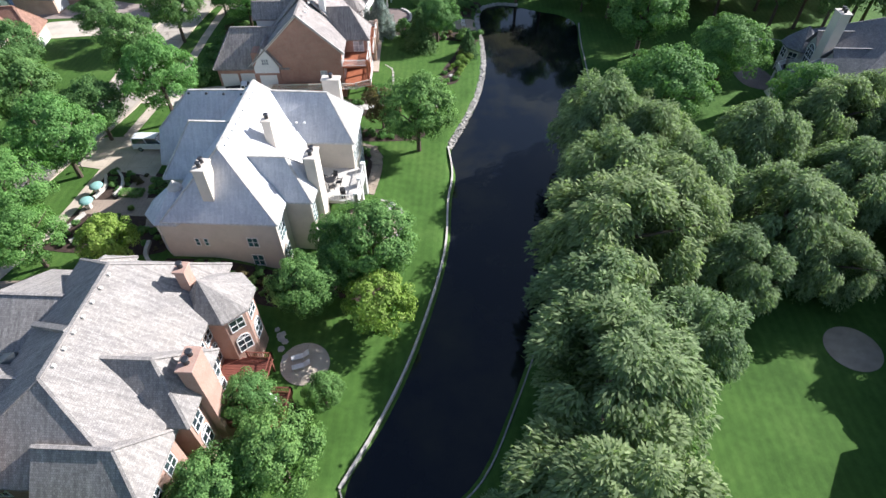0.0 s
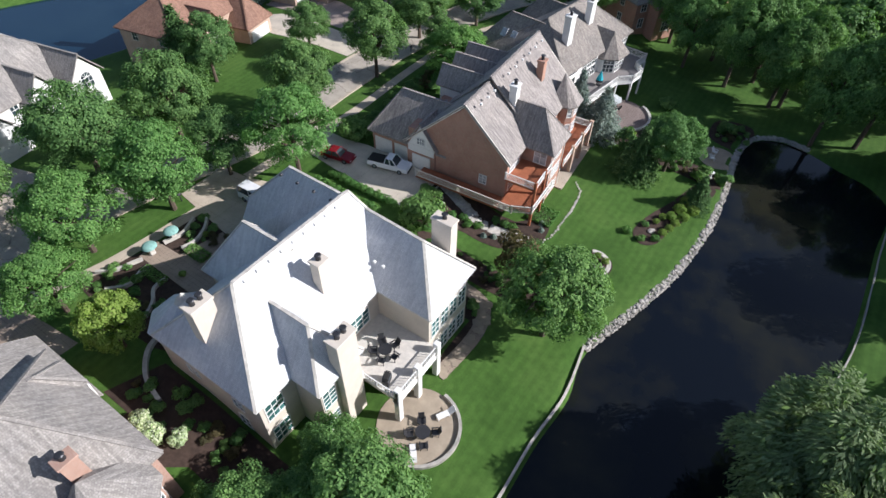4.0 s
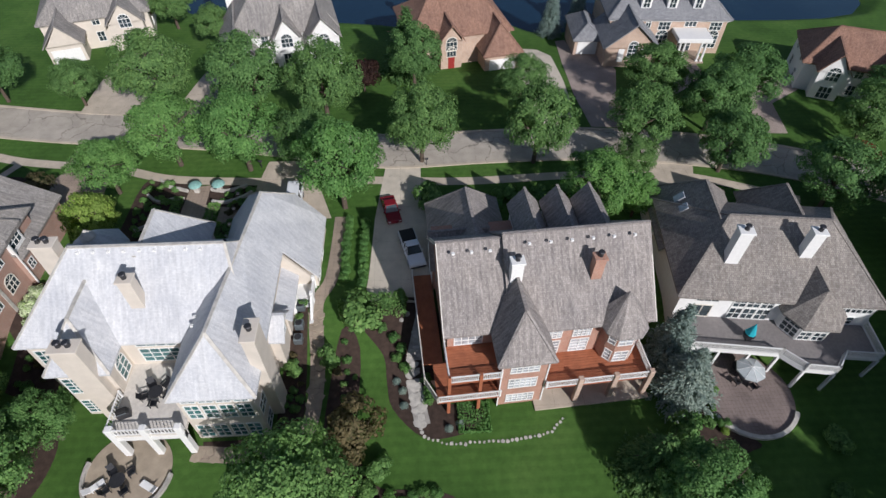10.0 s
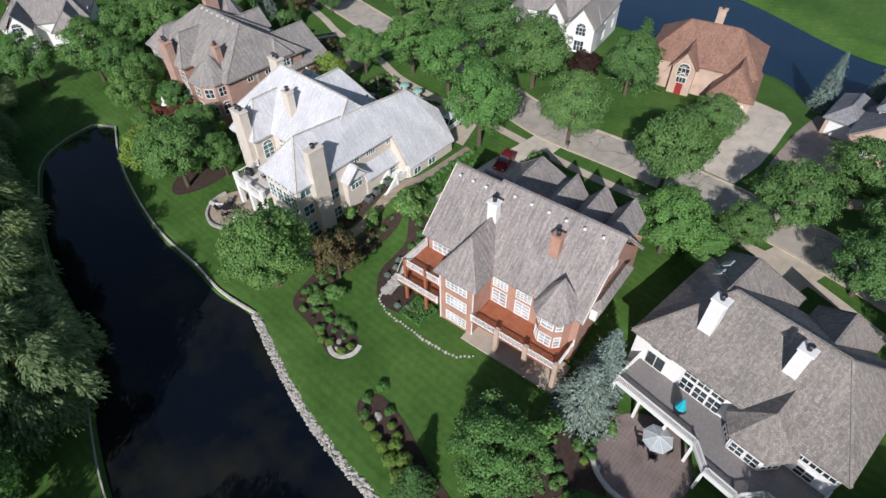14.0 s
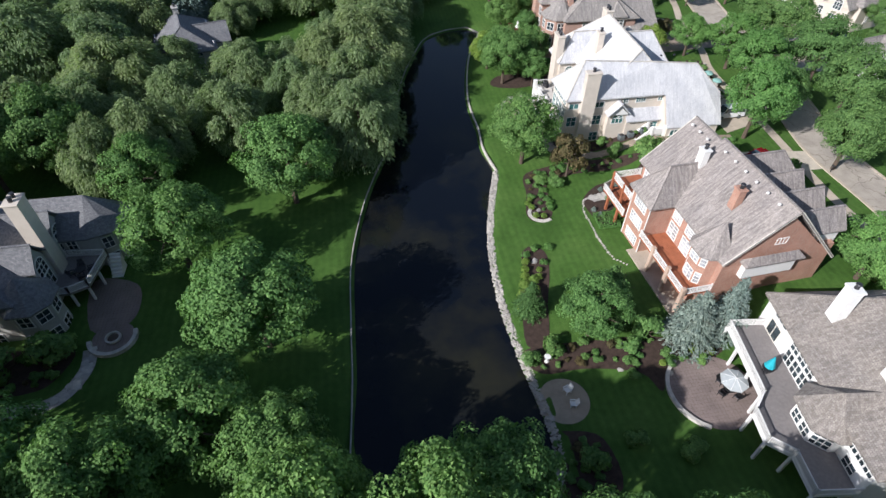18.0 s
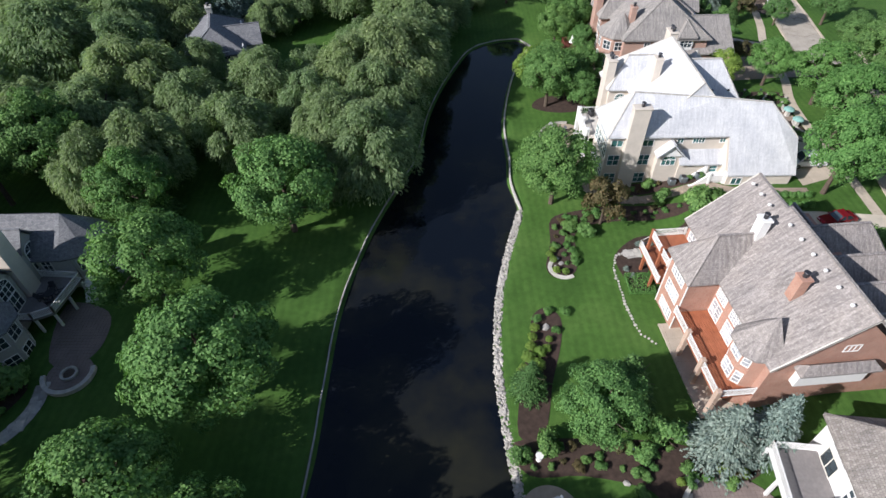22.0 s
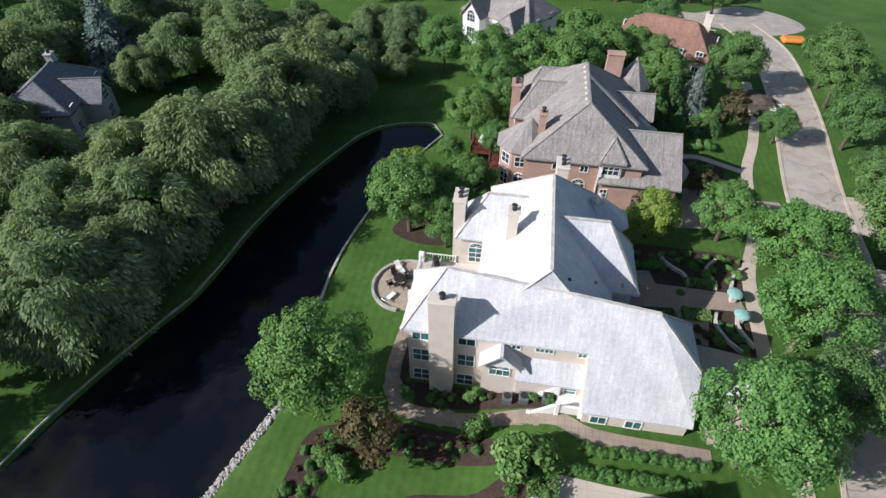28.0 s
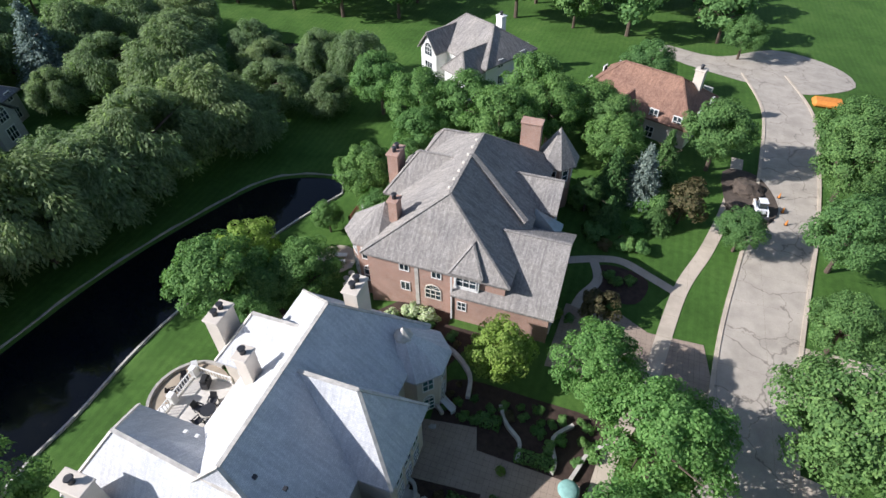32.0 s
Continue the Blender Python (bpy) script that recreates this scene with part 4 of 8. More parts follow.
for gx0, gx1, gy0, gy1, gap, kinds, nm in ((-12, 92, 128, 168, 10.5, ("far_tree", "maple", "far_tree"), "woods beyond the pond's end"), (46, 96, 106, 128, 10.5, ("far_tree", "maple"), "woods beyond the grey house"),
                                       (78, 135, -70, 100, 13, ("far_willow", "far_tree", "far_willow"), "woods far across the pond"), (2, 76, -80, -34, 12.5, ("far_willow", "far_tree", "far_willow"), "woods past the small pond"), (-58, 0, -88, -44, 12.5, ("far_tree", "far_tree"), "woods past the turning circle")):
    for ix in range(int((gx1 - gx0) / gap)):
        for iy in range(int((gy1 - gy0) / gap)):
            wx, wy = gx0 + (ix + 0.5) * gap + WOODS.uniform(-2.6, 2.6), gy0 + (iy + 0.5) * gap + WOODS.uniform(-2.6, 2.6)
            if min(math.hypot(wx - ax, wy - ay) for ax, ay in ((-21, 137), (23, -31), (-14.2, -30.5), (-43, -22))) < 12 or (wx < -4 and wy < 160 and wy > 128 and wx > -40):
                continue
            wr = WOODS.uniform(5.0, 7.0)
            plant(WOODS.choice(kinds), wx, wy, wr, wr * WOODS.uniform(1.9, 2.3), nm)
plants("bright", [(-48.6, 36.2, 5.4, 11), (-47.2, 45.8, 5.5, 12.3), (-39.2, 59, 5.4, 13.5), (-43.2, 29.8, 4.2, 8.53), (-36.2, 89.9, 5, 9.98), (-36, 95, 3, 7)], "bright street trees")
plants("linden", [(-60.2, 44.6, 5.9, 13), (-58, 55.4, 5.7, 13), (-46.8, 54.2, 4.4, 9.78), (-48, 69, 5.1, 12), (-61.8, 84.5, 4.2, 8.22), (-47.2, 84.4, 5.1, 12.5), (-49.6, 99.2, 5.1, 10.4), (-53.6, 111, 5.3, 10.4), (-44.2, 109.4, 4.8, 9.36), (-58.8, 117.6, 5.5, 10.6), (-60.6, 104.4, 5.1, 9.98), (-66.4, 68.4, 4.6, 11), (-71.2, 110.6, 2, 4.8)], "street trees")
plants("linden", [(-61.4, 31, 5.9, 13), (-36.2, 119.4, 5.2, 10.4), (-34.8, 128.5, 5, 10.8), (-49, 130.9, 4.6, 9), (-54.7, 138.2, 5, 9), (-83.8, 33.7, 3.6, 7.4), (-91, 24.6, 4.4, 9),
                  (-55.6, 5.8, 2.9, 6), (-65.2, 6, 4.5, 10), (-63.6, 18.2, 3.5, 7.8), (-67, -7, 4.8, 11), (-68, -14, 5, 11), (-42.6, -28.9, 4.5, 9), (-57.5, -50, 4, 8), (-52.4, -9.8, 4.8, 10.4), (-39.6, -9.5, 4, 9), (-38.4, 4, 2.2, 5), (-43.4, 96.4, 3.3, 6.76)], "street trees")
plants("locust", [(-4.4, 24.6, 3.9, 8.0), (-34.8, 30.6, 3.2, 7.0), (-38.5, 22, 0.9, 1.5)], "yellow-green trees")
plants("bronze", [(-8.7, 61.9, 2.8, 7.6), (-49.4, 2.7, 2.9, 6.2), (-42.5, 21.0, 2.2, 4)], "bronze trees")
plants("plum", [(-89.4, 18.3, 3.2, 6), (-66, 60.5, 2.7, 5.4)], "purple trees")
plants("spruce", [(-12.8, 93.8, 3.2, 7.8), (-16.8, 93.6, 2.6, 9.0), (-44.5, -0.8, 2.6, 8), (-86.6, 94.0, 2.3, 10), (-91.5, 100.2, 2.3, 11), (55.8, -3.9, 5, 14)], "blue spruces")
plants("pine", [(-4.9, 88.3, 3.1, 7.4), (4.0, 86.7, 2.1, 5), (-71.4, 67.4, 4.2, 11), (51.7, 60.6, 4.2, 9.2), (-47, 4.6, 1.8, 5), (-41, 0.5, 2.6, 7.5), (-46.6, -4.6, 2.4, 8), (-41.4, 6.0, 1.8, 4.5)], "conifers")
plants("maple", [(32.2, 62.0, 7.0, 14.2), (44.8, 74.6, 6.4, 12.8), (34.6, 87.4, 7.0, 14.2), (39.2, 100.2, 6.2, 13.4), (32.0, 103.4, 5.4, 12), (53.2, 103.2, 5.6, 15), (45.4, 105.4, 5.4, 15), (27.2, 106.5, 3.2, 7.5), (51.4, 61.6, 5.2, 12)], "far-bank trees")
# mostly unseen trees, added and made tall so their shade reaches the far-bank lawn
plants("linden", [(83, 68, 6.0, 18), (86, 82, 6.0, 19), (81, 101, 5.5, 18), (68, 110, 6.0, 22), (88, 96, 6.0, 16), (59, 114, 5.6, 22), (66.5, 97.5, 5.0, 24), (62, 105.5, 5.0, 21), (51, 117, 5.5, 20), (44, 120, 5.5, 20), (72, 56.5, 6, 18), (64, 54, 6, 16), (81, 76, 6, 18), (61.5, 97, 5.2, 19), (67.5, 90.5, 5.5, 23), (74, 94, 6, 25)], "tall trees behind the grey house")
plants("willow", [(22.0, 54.0, 7.2, 14.6), (21.6, 41.6, 7.4, 14.2), (20.2, 30.8, 9.0, 15.8), (17.4, 22.4, 7.4, 13.4), (17.0, 15.0, 8.4, 14.6), (15.6, 5.0, 8.2, 13.6), (10.6, 2.6, 5.2, 9.5), (21.4, 48.0, 4.6, 12), 
                  (27.8, 48.6, 6.4, 13.6), (26.4, 35.6, 6.6, 14.4), (39.4, 36.4, 6.6, 13), (49.6, 42, 6.4, 12.6), (31.4, 41.6, 5.6, 12.6), (27.6, 55.8, 4.6, 11), (41, 49.4, 6.2, 13), (51.6, 54.6, 6.0, 13.6), (57.6, 57.4, 5.4, 13), (43.0, 30.6, 4.8, 9.4), (60, 36.6, 8.6, 15), (76.9, 25, 9.5, 16), (33, 30.0, 5.4, 10.4), (57.5, 30.5, 6.0, 9.8), (53.5, 24.6, 4.6, 9.4), (30, -6, 8.2, 13)], "willows")
plants("willow", [(20, -16.6, 4.9, 7.7), (5.2, -22.4, 5.4, 8.9), (4.4, -10, 4.2, 6.8), (25.5, 21, 5.6, 11), (42, -4, 6.6, 10.6), (46.0, 3.4, 4.8, 8), (64, 8, 8, 12), (72, 46, 8, 13), (82, 62, 8, 12), (84, 10.4, 9, 14), (13, -8, 5.6, 9), (36.8, -16, 7, 11)], "willows")
plants("willow", [(66, 26, 7.5, 14), (61, 47, 7.0, 13.5), (70, 14, 7.5, 13), (56, -12, 7, 12), (50, -20, 6.5, 11), (66, -4, 7, 12), (26, -22, 5, 9), (44, -27, 6, 11), (12, -22, 5, 9), (60, -26, 6.5, 12)], "willows")


# ---- houses ----
def hip(house, x0, x1, y0, y1, ze, zr, axis, hip0, hip1, mat, o=0.45, cap=None, ze1=None, name="roof"):
    """A roof with its overhang, ridge caps and eave boards, over walls at x0..x1, y0..y1."""
    a = (x0 - o, x1 + o, y0 - o, y1 + o)
    r = part(name, roof_bm(*a, ze, zr, axis, hip0, hip1, ze1=ze1), mat, house)
    e1 = ze if ze1 is None else ze1
    if axis == "y":
        c = a[0] + (a[1] - a[0]) * (zr - ze) / ((zr - ze) + (zr - e1))
        p, q = (c, a[2] + hip0, zr), (c, a[3] - hip1, zr)
        ends = ((p, ((a[0], a[2], ze), (a[1], a[2], e1)), hip0), (q, ((a[0], a[3], ze), (a[1], a[3], e1)), hip1))
    else:
        c = a[2] + (a[3] - a[2]) * (zr - ze) / ((zr - ze) + (zr - e1))
        p, q = (a[0] + hip0, c, zr), (a[1] - hip1, c, zr)
        ends = ((p, ((a[0], a[2], ze), (a[0], a[3], e1)), hip0), (q, ((a[1], a[2], ze), (a[1], a[3], e1)), hip1))
    caps = [(p, q, 0.3, 0.1)] + [(t, l, 0.26, 0.08) for t, lows, hh in ends if hh > 0 for l in lows]
    for u, v, ww, hh in caps:
        if (Vector(u) - Vector(v)).length > 0.05:
            bm = bmesh.new()
            bar(bm, u, v, ww, hh)
            part("ridge_cap", bm, cap or mat).parent = r
    return r


def eave_vents(house, pts, mat):
    for x, y, z in pts:
        bm = box_bm(x - 0.14, x + 0.14, y - 0.14, y + 0.14, z, z + 0.22, bevel=0.03)
        part("roof_vent", bm, mat, house)


def garage_door(house, x, y, z, face, w=2.7, h=2.3, mat=None):
    bm = bmesh.new()
    add_box(bm, -0.05, 0.03, -w / 2, w / 2, 0, h)
    for r in range(4):
        for c in range(4):
            add_box(bm, 0.03, 0.055, -w / 2 + w * c / 4 + 0.06, -w / 2 + w * (c + 1) / 4 - 0.06, h * r / 4 + 0.06, h * (r + 1) / 4 - 0.06)
    ob = part("garage_door", bm, mat or M["white"], house, "white panelled garage door")
    ob.location, ob.rotation_euler = (x, y, z), (0, 0, radians(face))
    return ob


def red_house():
    H = thing("brick_house", (-21.3, 79.7, 0), "red brick house with weathered cedar roof and redwood decks", "house", rz=4)
    br, rf, wh, gl = M["brick"], M["cedar"], M["white"], M["glass_pale"]
    wall_block(H, -9.0, 4.9, -9.6, -3.2, 0.4, 9.0, br)
    wall_block(H, -9.0, 5.3, -3.2, 9.8, 0.4, 9.0, br)
    hip(H, -9.0, 4.9, -9.6, -3.0, 9.0 - 1.9, 15.0, "y", 0, 0, rf, 0.5, ze1=9.0)
    hip(H, -9.0, 5.3, -3.4, 9.8, 9.0 - 1.9, 15.6, "y", 0, 0, rf, 0.5, ze1=9.0)
    for at, t in ((-9.62, 0.3), (9.52, 0.3), (-3.55, 0.25)):
        bm = bmesh.new()
        pts = [(-9.0, 7.3), (5.0, 8.9), (-0.95, 14.5 if at != -3.55 else 15.1)]
        a, b = [bm.verts.new((p, at, z)) for p, z in pts], [bm.verts.new((p, at + t, z)) for p, z in pts]
        bm.faces.new(a), bm.faces.new(b[::-1])
        for i in range(3):
            bm.faces.new((a[(i + 1) % 3], a[i], b[i], b[(i + 1) % 3]))
        bmesh.ops.recalc_face_normals(bm, faces=bm.faces)
        part("gable", bm, br, H)
        if at == -3.55:
            continue
        for s in ((-9.5, 7.05, -1.0, 15.05 if at < 0 else 15.6), (5.4 if at < 0 else 5.8, 8.95, -1.0, 15.05 if at < 0 else 15.6)):
            bm = bmesh.new()
            yy = at - 0.42 if at < 0 else at + 0.72
            bar(bm, (s[0], yy, s[1] - 0.1), (s[2], yy, s[3] - 0.15), 0.08, 0.32)
            part("rake_board", bm, M["cream_paint"], H)
    # lake-side bay
    wall_block(H, 4.5, 8.6, -5.1, -0.7, 0.4, 9.0, br, "bay_wall")
    hip(H, 0.0, 8.6, -5.1, -0.7, 9.0, 13.2, "x", 0, 2.9, rf, 0.5)
    for z, h in ((1.6, 1.3), (4.3, 1.5), (7.0, 1.3)):
        window(H, 8.6, -2.9, z, 0, 2.6, h, wh, gl, 5, 3)
    for p in ((8.62, -5.05), (8.62, -0.7)):
        bm = bmesh.new()
        add_box(bm, p[0] - 0.02, p[0] + 0.08, p[1] - 0.06, p[1] + 0.06, 0.6, 8.9)
        part("downpipe", bm, wh, H)
    # corner tower
    tw = [(5.0, 5.3), (6.3, 5.6), (7.0, 6.3), (7.0, 8.0), (6.3, 8.7), (5.0, 9.2)]
    bm = bmesh.new()
    add_prism(bm, tw, 0.4, 9.0)
    part("tower_wall", bm, br, H)
    part("tower_roof", pyramid_bm([(4.2, 4.6), (6.6, 5.1), (7.5, 6.0), (7.5, 8.3), (6.6, 9.2), (4.2, 9.7)], 9.0, (4.7, 7.15, 12.6)), rf, H)
    for z in (4.5, 7.2):
        window(H, 7.0, 7.15, z, 0, 1.3, 1.5, wh, gl, 2, 3)
        window(H, 6.65, 5.95, z, -45, 0.6, 1.5, wh, gl, 1, 3)
        window(H, 6.65, 8.35, z, 45, 0.6, 1.5, wh, gl, 1, 3)
    for v in (0.5, 3.4):
        window(H, 5.3, v, 7.0, 0, 1.7, 1.5, wh, gl, 4, 4)
        window(H, 5.3, v, 4.4, 0, 1.7, 2.0, wh, gl, 2, 4, label="white-framed patio door")
    window(H, 4.9, -7.6, 6.9, 0, 2.6, 1.9, wh, gl, 4, 3)
    window(H, 7.2, -5.1, 6.9, 270, 1.5, 1.9, wh, gl, 2, 2)
    window(H, 4.9, -7.6, 4.2, 0, 2.4, 1.9, wh, gl, 3, 3)
    window(H, 1.8, -9.6, 4.6, 270, 0.9, 1.2, wh, gl, 2, 3)
    window(H, -1.0, 9.8, 10.6, 90, 1.3, 0.8, wh, gl, 3, 1)
    # white box bay with its own little roof on the east wall
    part("box_bay", box_bm(-3.8, 2.8, 9.7, 10.5, 6.4, 8.8), wh, H, "white boarded box bay")
    part("bay_roof", roof_bm(-4.3, 3.3, 9.7, 11.0, 8.8, 9.6, "x", 0.8, 0.8), rf, H)
    # decks
    dk = M["deck"]
    deck_boards(H, 5.3, 9.0, -0.6, 9.7, 4.2, dk)
    railing(H, (9.0, -0.6), (9.0, 2.7), 4.2, wh)
    railing(H, (9.0, 2.7), (9.0, 6.2), 4.2, wh)
    railing(H, (9.0, 6.2), (9.0, 9.7), 4.2, wh)
    railing(H, (5.3, 9.7), (9.0, 9.7), 4.2, wh)
    for v in (2.7, 6.2, 9.7):
        part("deck_post", box_bm(8.75, 9.25, v - 0.25, v + 0.25, 0.5, 5.4, bevel=0.04), M["brick_tan"], H, "tan brick deck post")
    deck_boards(H, 4.9, 8.8, -9.9, -5.1, 6.7, dk)
    railing(H, (8.8, -9.9), (8.8, -5.1), 6.7, wh)
    railing(H, (4.9, -9.9), (8.8, -9.9), 6.7, wh)
    deck_boards(H, 4.9, 9.2, -11.0, -5.1, 4.0, dk)
    railing(H, (9.2, -11.0), (9.2, -5.1), 4.0, wh)
    deck_boards(H, -6.5, 4.9, -12.0, -9.95, 3.9, dk, "x")
    railing(H, (-6.5, -12.0), (7.0, -12.0), 3.9, M["cream_paint"], "long_railing")
    railing(H, (7.0, -12.0), (9.2, -11.0), 4.0, M["cream_paint"])
    for v in (-9.9, -7.0):
        part("deck_post", box_bm(8.65, 8.95, v - 0.15, v + 0.15, 0.5, 7.8), M["deck"], H, "brown timber deck post")
    part("patio", box_bm(5.3, 9.7, -1.4, 10.2, 0.4, 1.24), M["drive"], H)
    # chimneys
    chimney(H, 2.0, -3.0, 8, 14.9, 0.9, 1.1, wh, M["metal"], 1)
    chimney(H, 2.2, 4.6, 8, 14.7, 0.9, 1.0, br, M["metal"], 1)
    # garage wing
    wall_block(H, -15.0, -9.0, -9.2, -1.4, 2.4, 6.4, br, "garage_wall")
    wall_block(H, -9.1, -5.0, -9.85, -8.4, 2.4, 6.4, br, "garage_wall")
    hip(H, -15.0, -4.0, -9.2, -1.4, 6.4, 11.2, "x", 3.0, 0, rf, 0.5)
    for u in (-13.3, -10.2, -7.0):
        garage_door(H, u, -9.22 if u < -9 else -9.87, 3.1, 270)
    hip(H, -9.0, -5.0, -9.7, -4.0, 6.9, 10.3, "y", 0, 0, rf, 0.45)
    gable_wall(H, "y", -9.9, -9.0, -5.0, 6.6, 10.0, wh, name="white_gable")
    part("gable_front", box_bm(-8.9, -5.1, -9.95, -9.65, 5.8, 6.8), wh, H)
    window(H, -7.0, -9.93, 7.2, 270, 1.0, 0.9, wh, gl, 3, 2)
    # street-side dormers
    for v in (0.6, 4.2, 7.7):
        wall_block(H, -9.6, -5.0, v - 1.4, v + 1.4, 7.0, 10.6, wh, "dormer_wall")
        hip(H, -9.8, -2.0, v - 1.4, v + 1.4, 10.5, 12.75, "x", 0, 0, rf, 0.3, name="dormer_roof")
        gable_wall(H, "x", -9.62, v - 1.25, v + 1.25, 10.0, 12.2, wh)
        window(H, -9.62, v, 8.6, 180, 1.2, 1.5, wh, gl, 2, 3)
    eave_vents(H, [(0.35, -8.6 + 1.7 * i, 14.7) for i in range(3)] + [(0.35, -1.6 + 2.0 * i, 15.2) for i in range(6)], wh)
    return H


def slate_house():
    H = thing("stone_house", (-22.3, 44.0, 0), "large cream stone house with a pale slate roof", "house", rz=0)
    w, rf, tr, gl = M["cream"], M["slate"], M["white"], M["glass_teal"]
    X = lambda x: x + 22.3
    Y = lambda y: y - 44.0
    # long block along the garden, and the wing to the pond
    wall_block(H, X(-28.2), X(-16.4), Y(32.0), Y(48.0), 0.4, 9.1, w)
    hip(H, X(-28.2), X(-16.4), Y(32.0), Y(52.0), 9.1, 15.3, "y", 5.2, 2.0, rf, 0.5, M["stone"])
    wall_block(H, X(-27.6), X(-10.4), Y(46.9), Y(53.4), 0.4, 9.1, w)
    # garage beyond it, under the same long roof, which steps down over its north side
    wall_block(H, X(-35.4), X(-26.6), Y(46.9), Y(56.85), 2.0, 5.0, w, "garage_wall")
    bm = bmesh.new()
    spots = {"ne": (-9.9, 54.0, 9.3), "se": (-9.9, 46.4, 9.2), "r1": (-13.4, 50.3, 14.0), "r2": (-24.9, 51.3, 13.5), "r3": (-31.6, 51.8, 13.0), "n1": (-26.4, 54.0, 9.3), "n2": (-26.4, 57.1, 5.0),
             "nw": (-35.7, 57.1, 5.0), "w1": (-35.7, 54.1, 8.95), "w2": (-35.7, 48.9, 8.95), "sw": (-35.7, 46.2, 5.4), "s1": (-26.4, 46.2, 5.4), "s2": (-24.9, 46.4, 9.2)}
    spots = {k: (X(x), Y(y), z) for k, (x, y, z) in spots.items()}
    P = {k: bm.verts.new(v) for k, v in spots.items()}
    L = {k: bm.verts.new((v[0], v[1], v[2] - 0.22)) for k, v in spots.items()}
    for k in (("ne", "se", "r1"), ("ne", "r1", "r2", "n1"), ("n1", "r2", "r3"), ("n1", "r3", "nw", "n2"), ("nw", "r3", "w1"), ("w1", "r3", "w2"), ("w2", "r3", "sw"), ("sw", "r3", "r2", "s1"), ("s1", "r2", "s2"), ("s2", "r2", "r1", "se")):
        bm.faces.new([P[q] for q in k]), bm.faces.new([L[q] for q in k[::-1]])
    for a, b in (("ne", "n1"), ("n1", "n2"), ("n2", "nw"), ("nw", "w1"), ("w1", "w2"), ("w2", "sw"), ("sw", "s1"), ("s1", "s2"), ("s2", "se"), ("se", "ne")):
        bm.faces.new((P[a], L[a], L[b], P[b]))
    bmesh.ops.recalc_face_normals(bm, faces=bm.faces)
    part("wing_roof", bm, rf, H)
    for a, b in (("r1", "r2"), ("r2", "r3"), ("r3", "w1"), ("r3", "w2"), ("r1", "ne"), ("r1", "se")):
        bm = bmesh.new()
        bar(bm, spots[a], spots[b], 0.28, 0.09)
        part("ridge_cap", bm, M["stone"], H)
    bm = bmesh.new()
    for dx in (0.0, 0.3):
        bm.faces.new([bm.verts.new((X(-35.4) + dx, Y(y), z)) for y, z in ((56.5, 5.1), (54.1, 8.6), (48.9, 8.6), (46.9, 5.1))])
    f0, f1 = list(bm.faces)
    a, b = list(f0.verts), list(f1.verts)
    for k in range(4):
        bm.faces.new((a[k], a[(k + 1) % 4], b[(k + 1) % 4], b[k]))
    bmesh.ops.recalc_face_normals(bm, faces=bm.faces)
    part("gable", bm, w, H)
    gable_wall(H, "x", X(-26.7), Y(46.9), Y(56.3), 4.9, 12.0, w)
    for x in (-28.0, -31.0):
        window(H, X(x), Y(56.85), 3.35, 90, 1.3, 1.0, tr, gl, 2, 1)
    garage_door(H, X(-35.45), Y(49.0), 3.2, 180, 3.0, 2.5)
    garage_door(H, X(-35.45), Y(52.6), 3.2, 180, 3.0, 2.5)
    # gabled wing to the garden
    wall_block(H, X(-30.8), X(-27.5), Y(39.4), Y(45.6), 2.4, 9.0, w)
    hip(H, X(-30.8), X(-22.0), Y(39.4), Y(45.6), 9.0, 14.6, "x", 3.6, 0, rf, 0.5, M["stone"])
    for y in (40.9, 42.5, 44.1):
        window(H, X(-30.8), Y(y), 6.2, 180, 1.0, 2.0, tr, gl, 2, 3)
        window(H, X(-30.8), Y(y), 3.6, 180, 1.0, 1.6, tr, gl, 2, 3)
    # pond-side wing with its chimney
    wall_block(H, X(-17.0), X(-13.4), Y(35.8), Y(40.4), 0.4, 9.0, w)
    hip(H, X(-21.0), X(-13.4), Y(35.8), Y(40.4), 9.0, 13.2, "x", 0, 3.0, rf, 0.5, M["stone"])
    window(H, X(-13.4), Y(36.7), 5.3, 0, 1.4, 2.4, tr, gl, 2, 4)
    window(H, X(-13.4), Y(36.7), 1.6, 0, 1.4, 2.2, tr, gl, 2, 4)
    window(H, X(-15.2), Y(40.4), 5.4, 90, 1.5, 2.0, tr, gl, 2, 3, True)
    window(H, X(-16.4), Y(33.4), 5.6, 0, 1.8, 2.2, tr, gl, 3, 3)
    window(H, X(-16.4), Y(33.4), 1.8, 0, 1.8, 2.2, tr, gl, 3, 3)
    # recessed wall over the terrace, with its windows
    window(H, X(-16.4), Y(43.6), 5.5, 0, 3.6, 2.0, tr, gl, 4, 3)
    window(H, X(-16.4), Y(43.6), 8.0, 0, 3.6, 0.7, tr, gl, 4, 1)
    # turret at the garden corner
    bm = bmesh.new()
    add_prism(bm, ngon(X(-28.4), Y(34.4), 2.6, 8, 0.39), 2.0, 8.6)
    part("turret_wall", bm, w, H)
    part("turret_roof", pyramid_bm(ngon(X(-28.4), Y(34.4), 3.1, 8, 0.39), 8.6, (X(-27.6), Y(34.8), 11.9)), rf, H)
    part("turret_cap", pyramid_bm(ngon(X(-27.6), Y(34.8), 0.8, 8, 0.39), 11.3, (X(-27.6), Y(34.8), 12.2)), M["stone"], H)
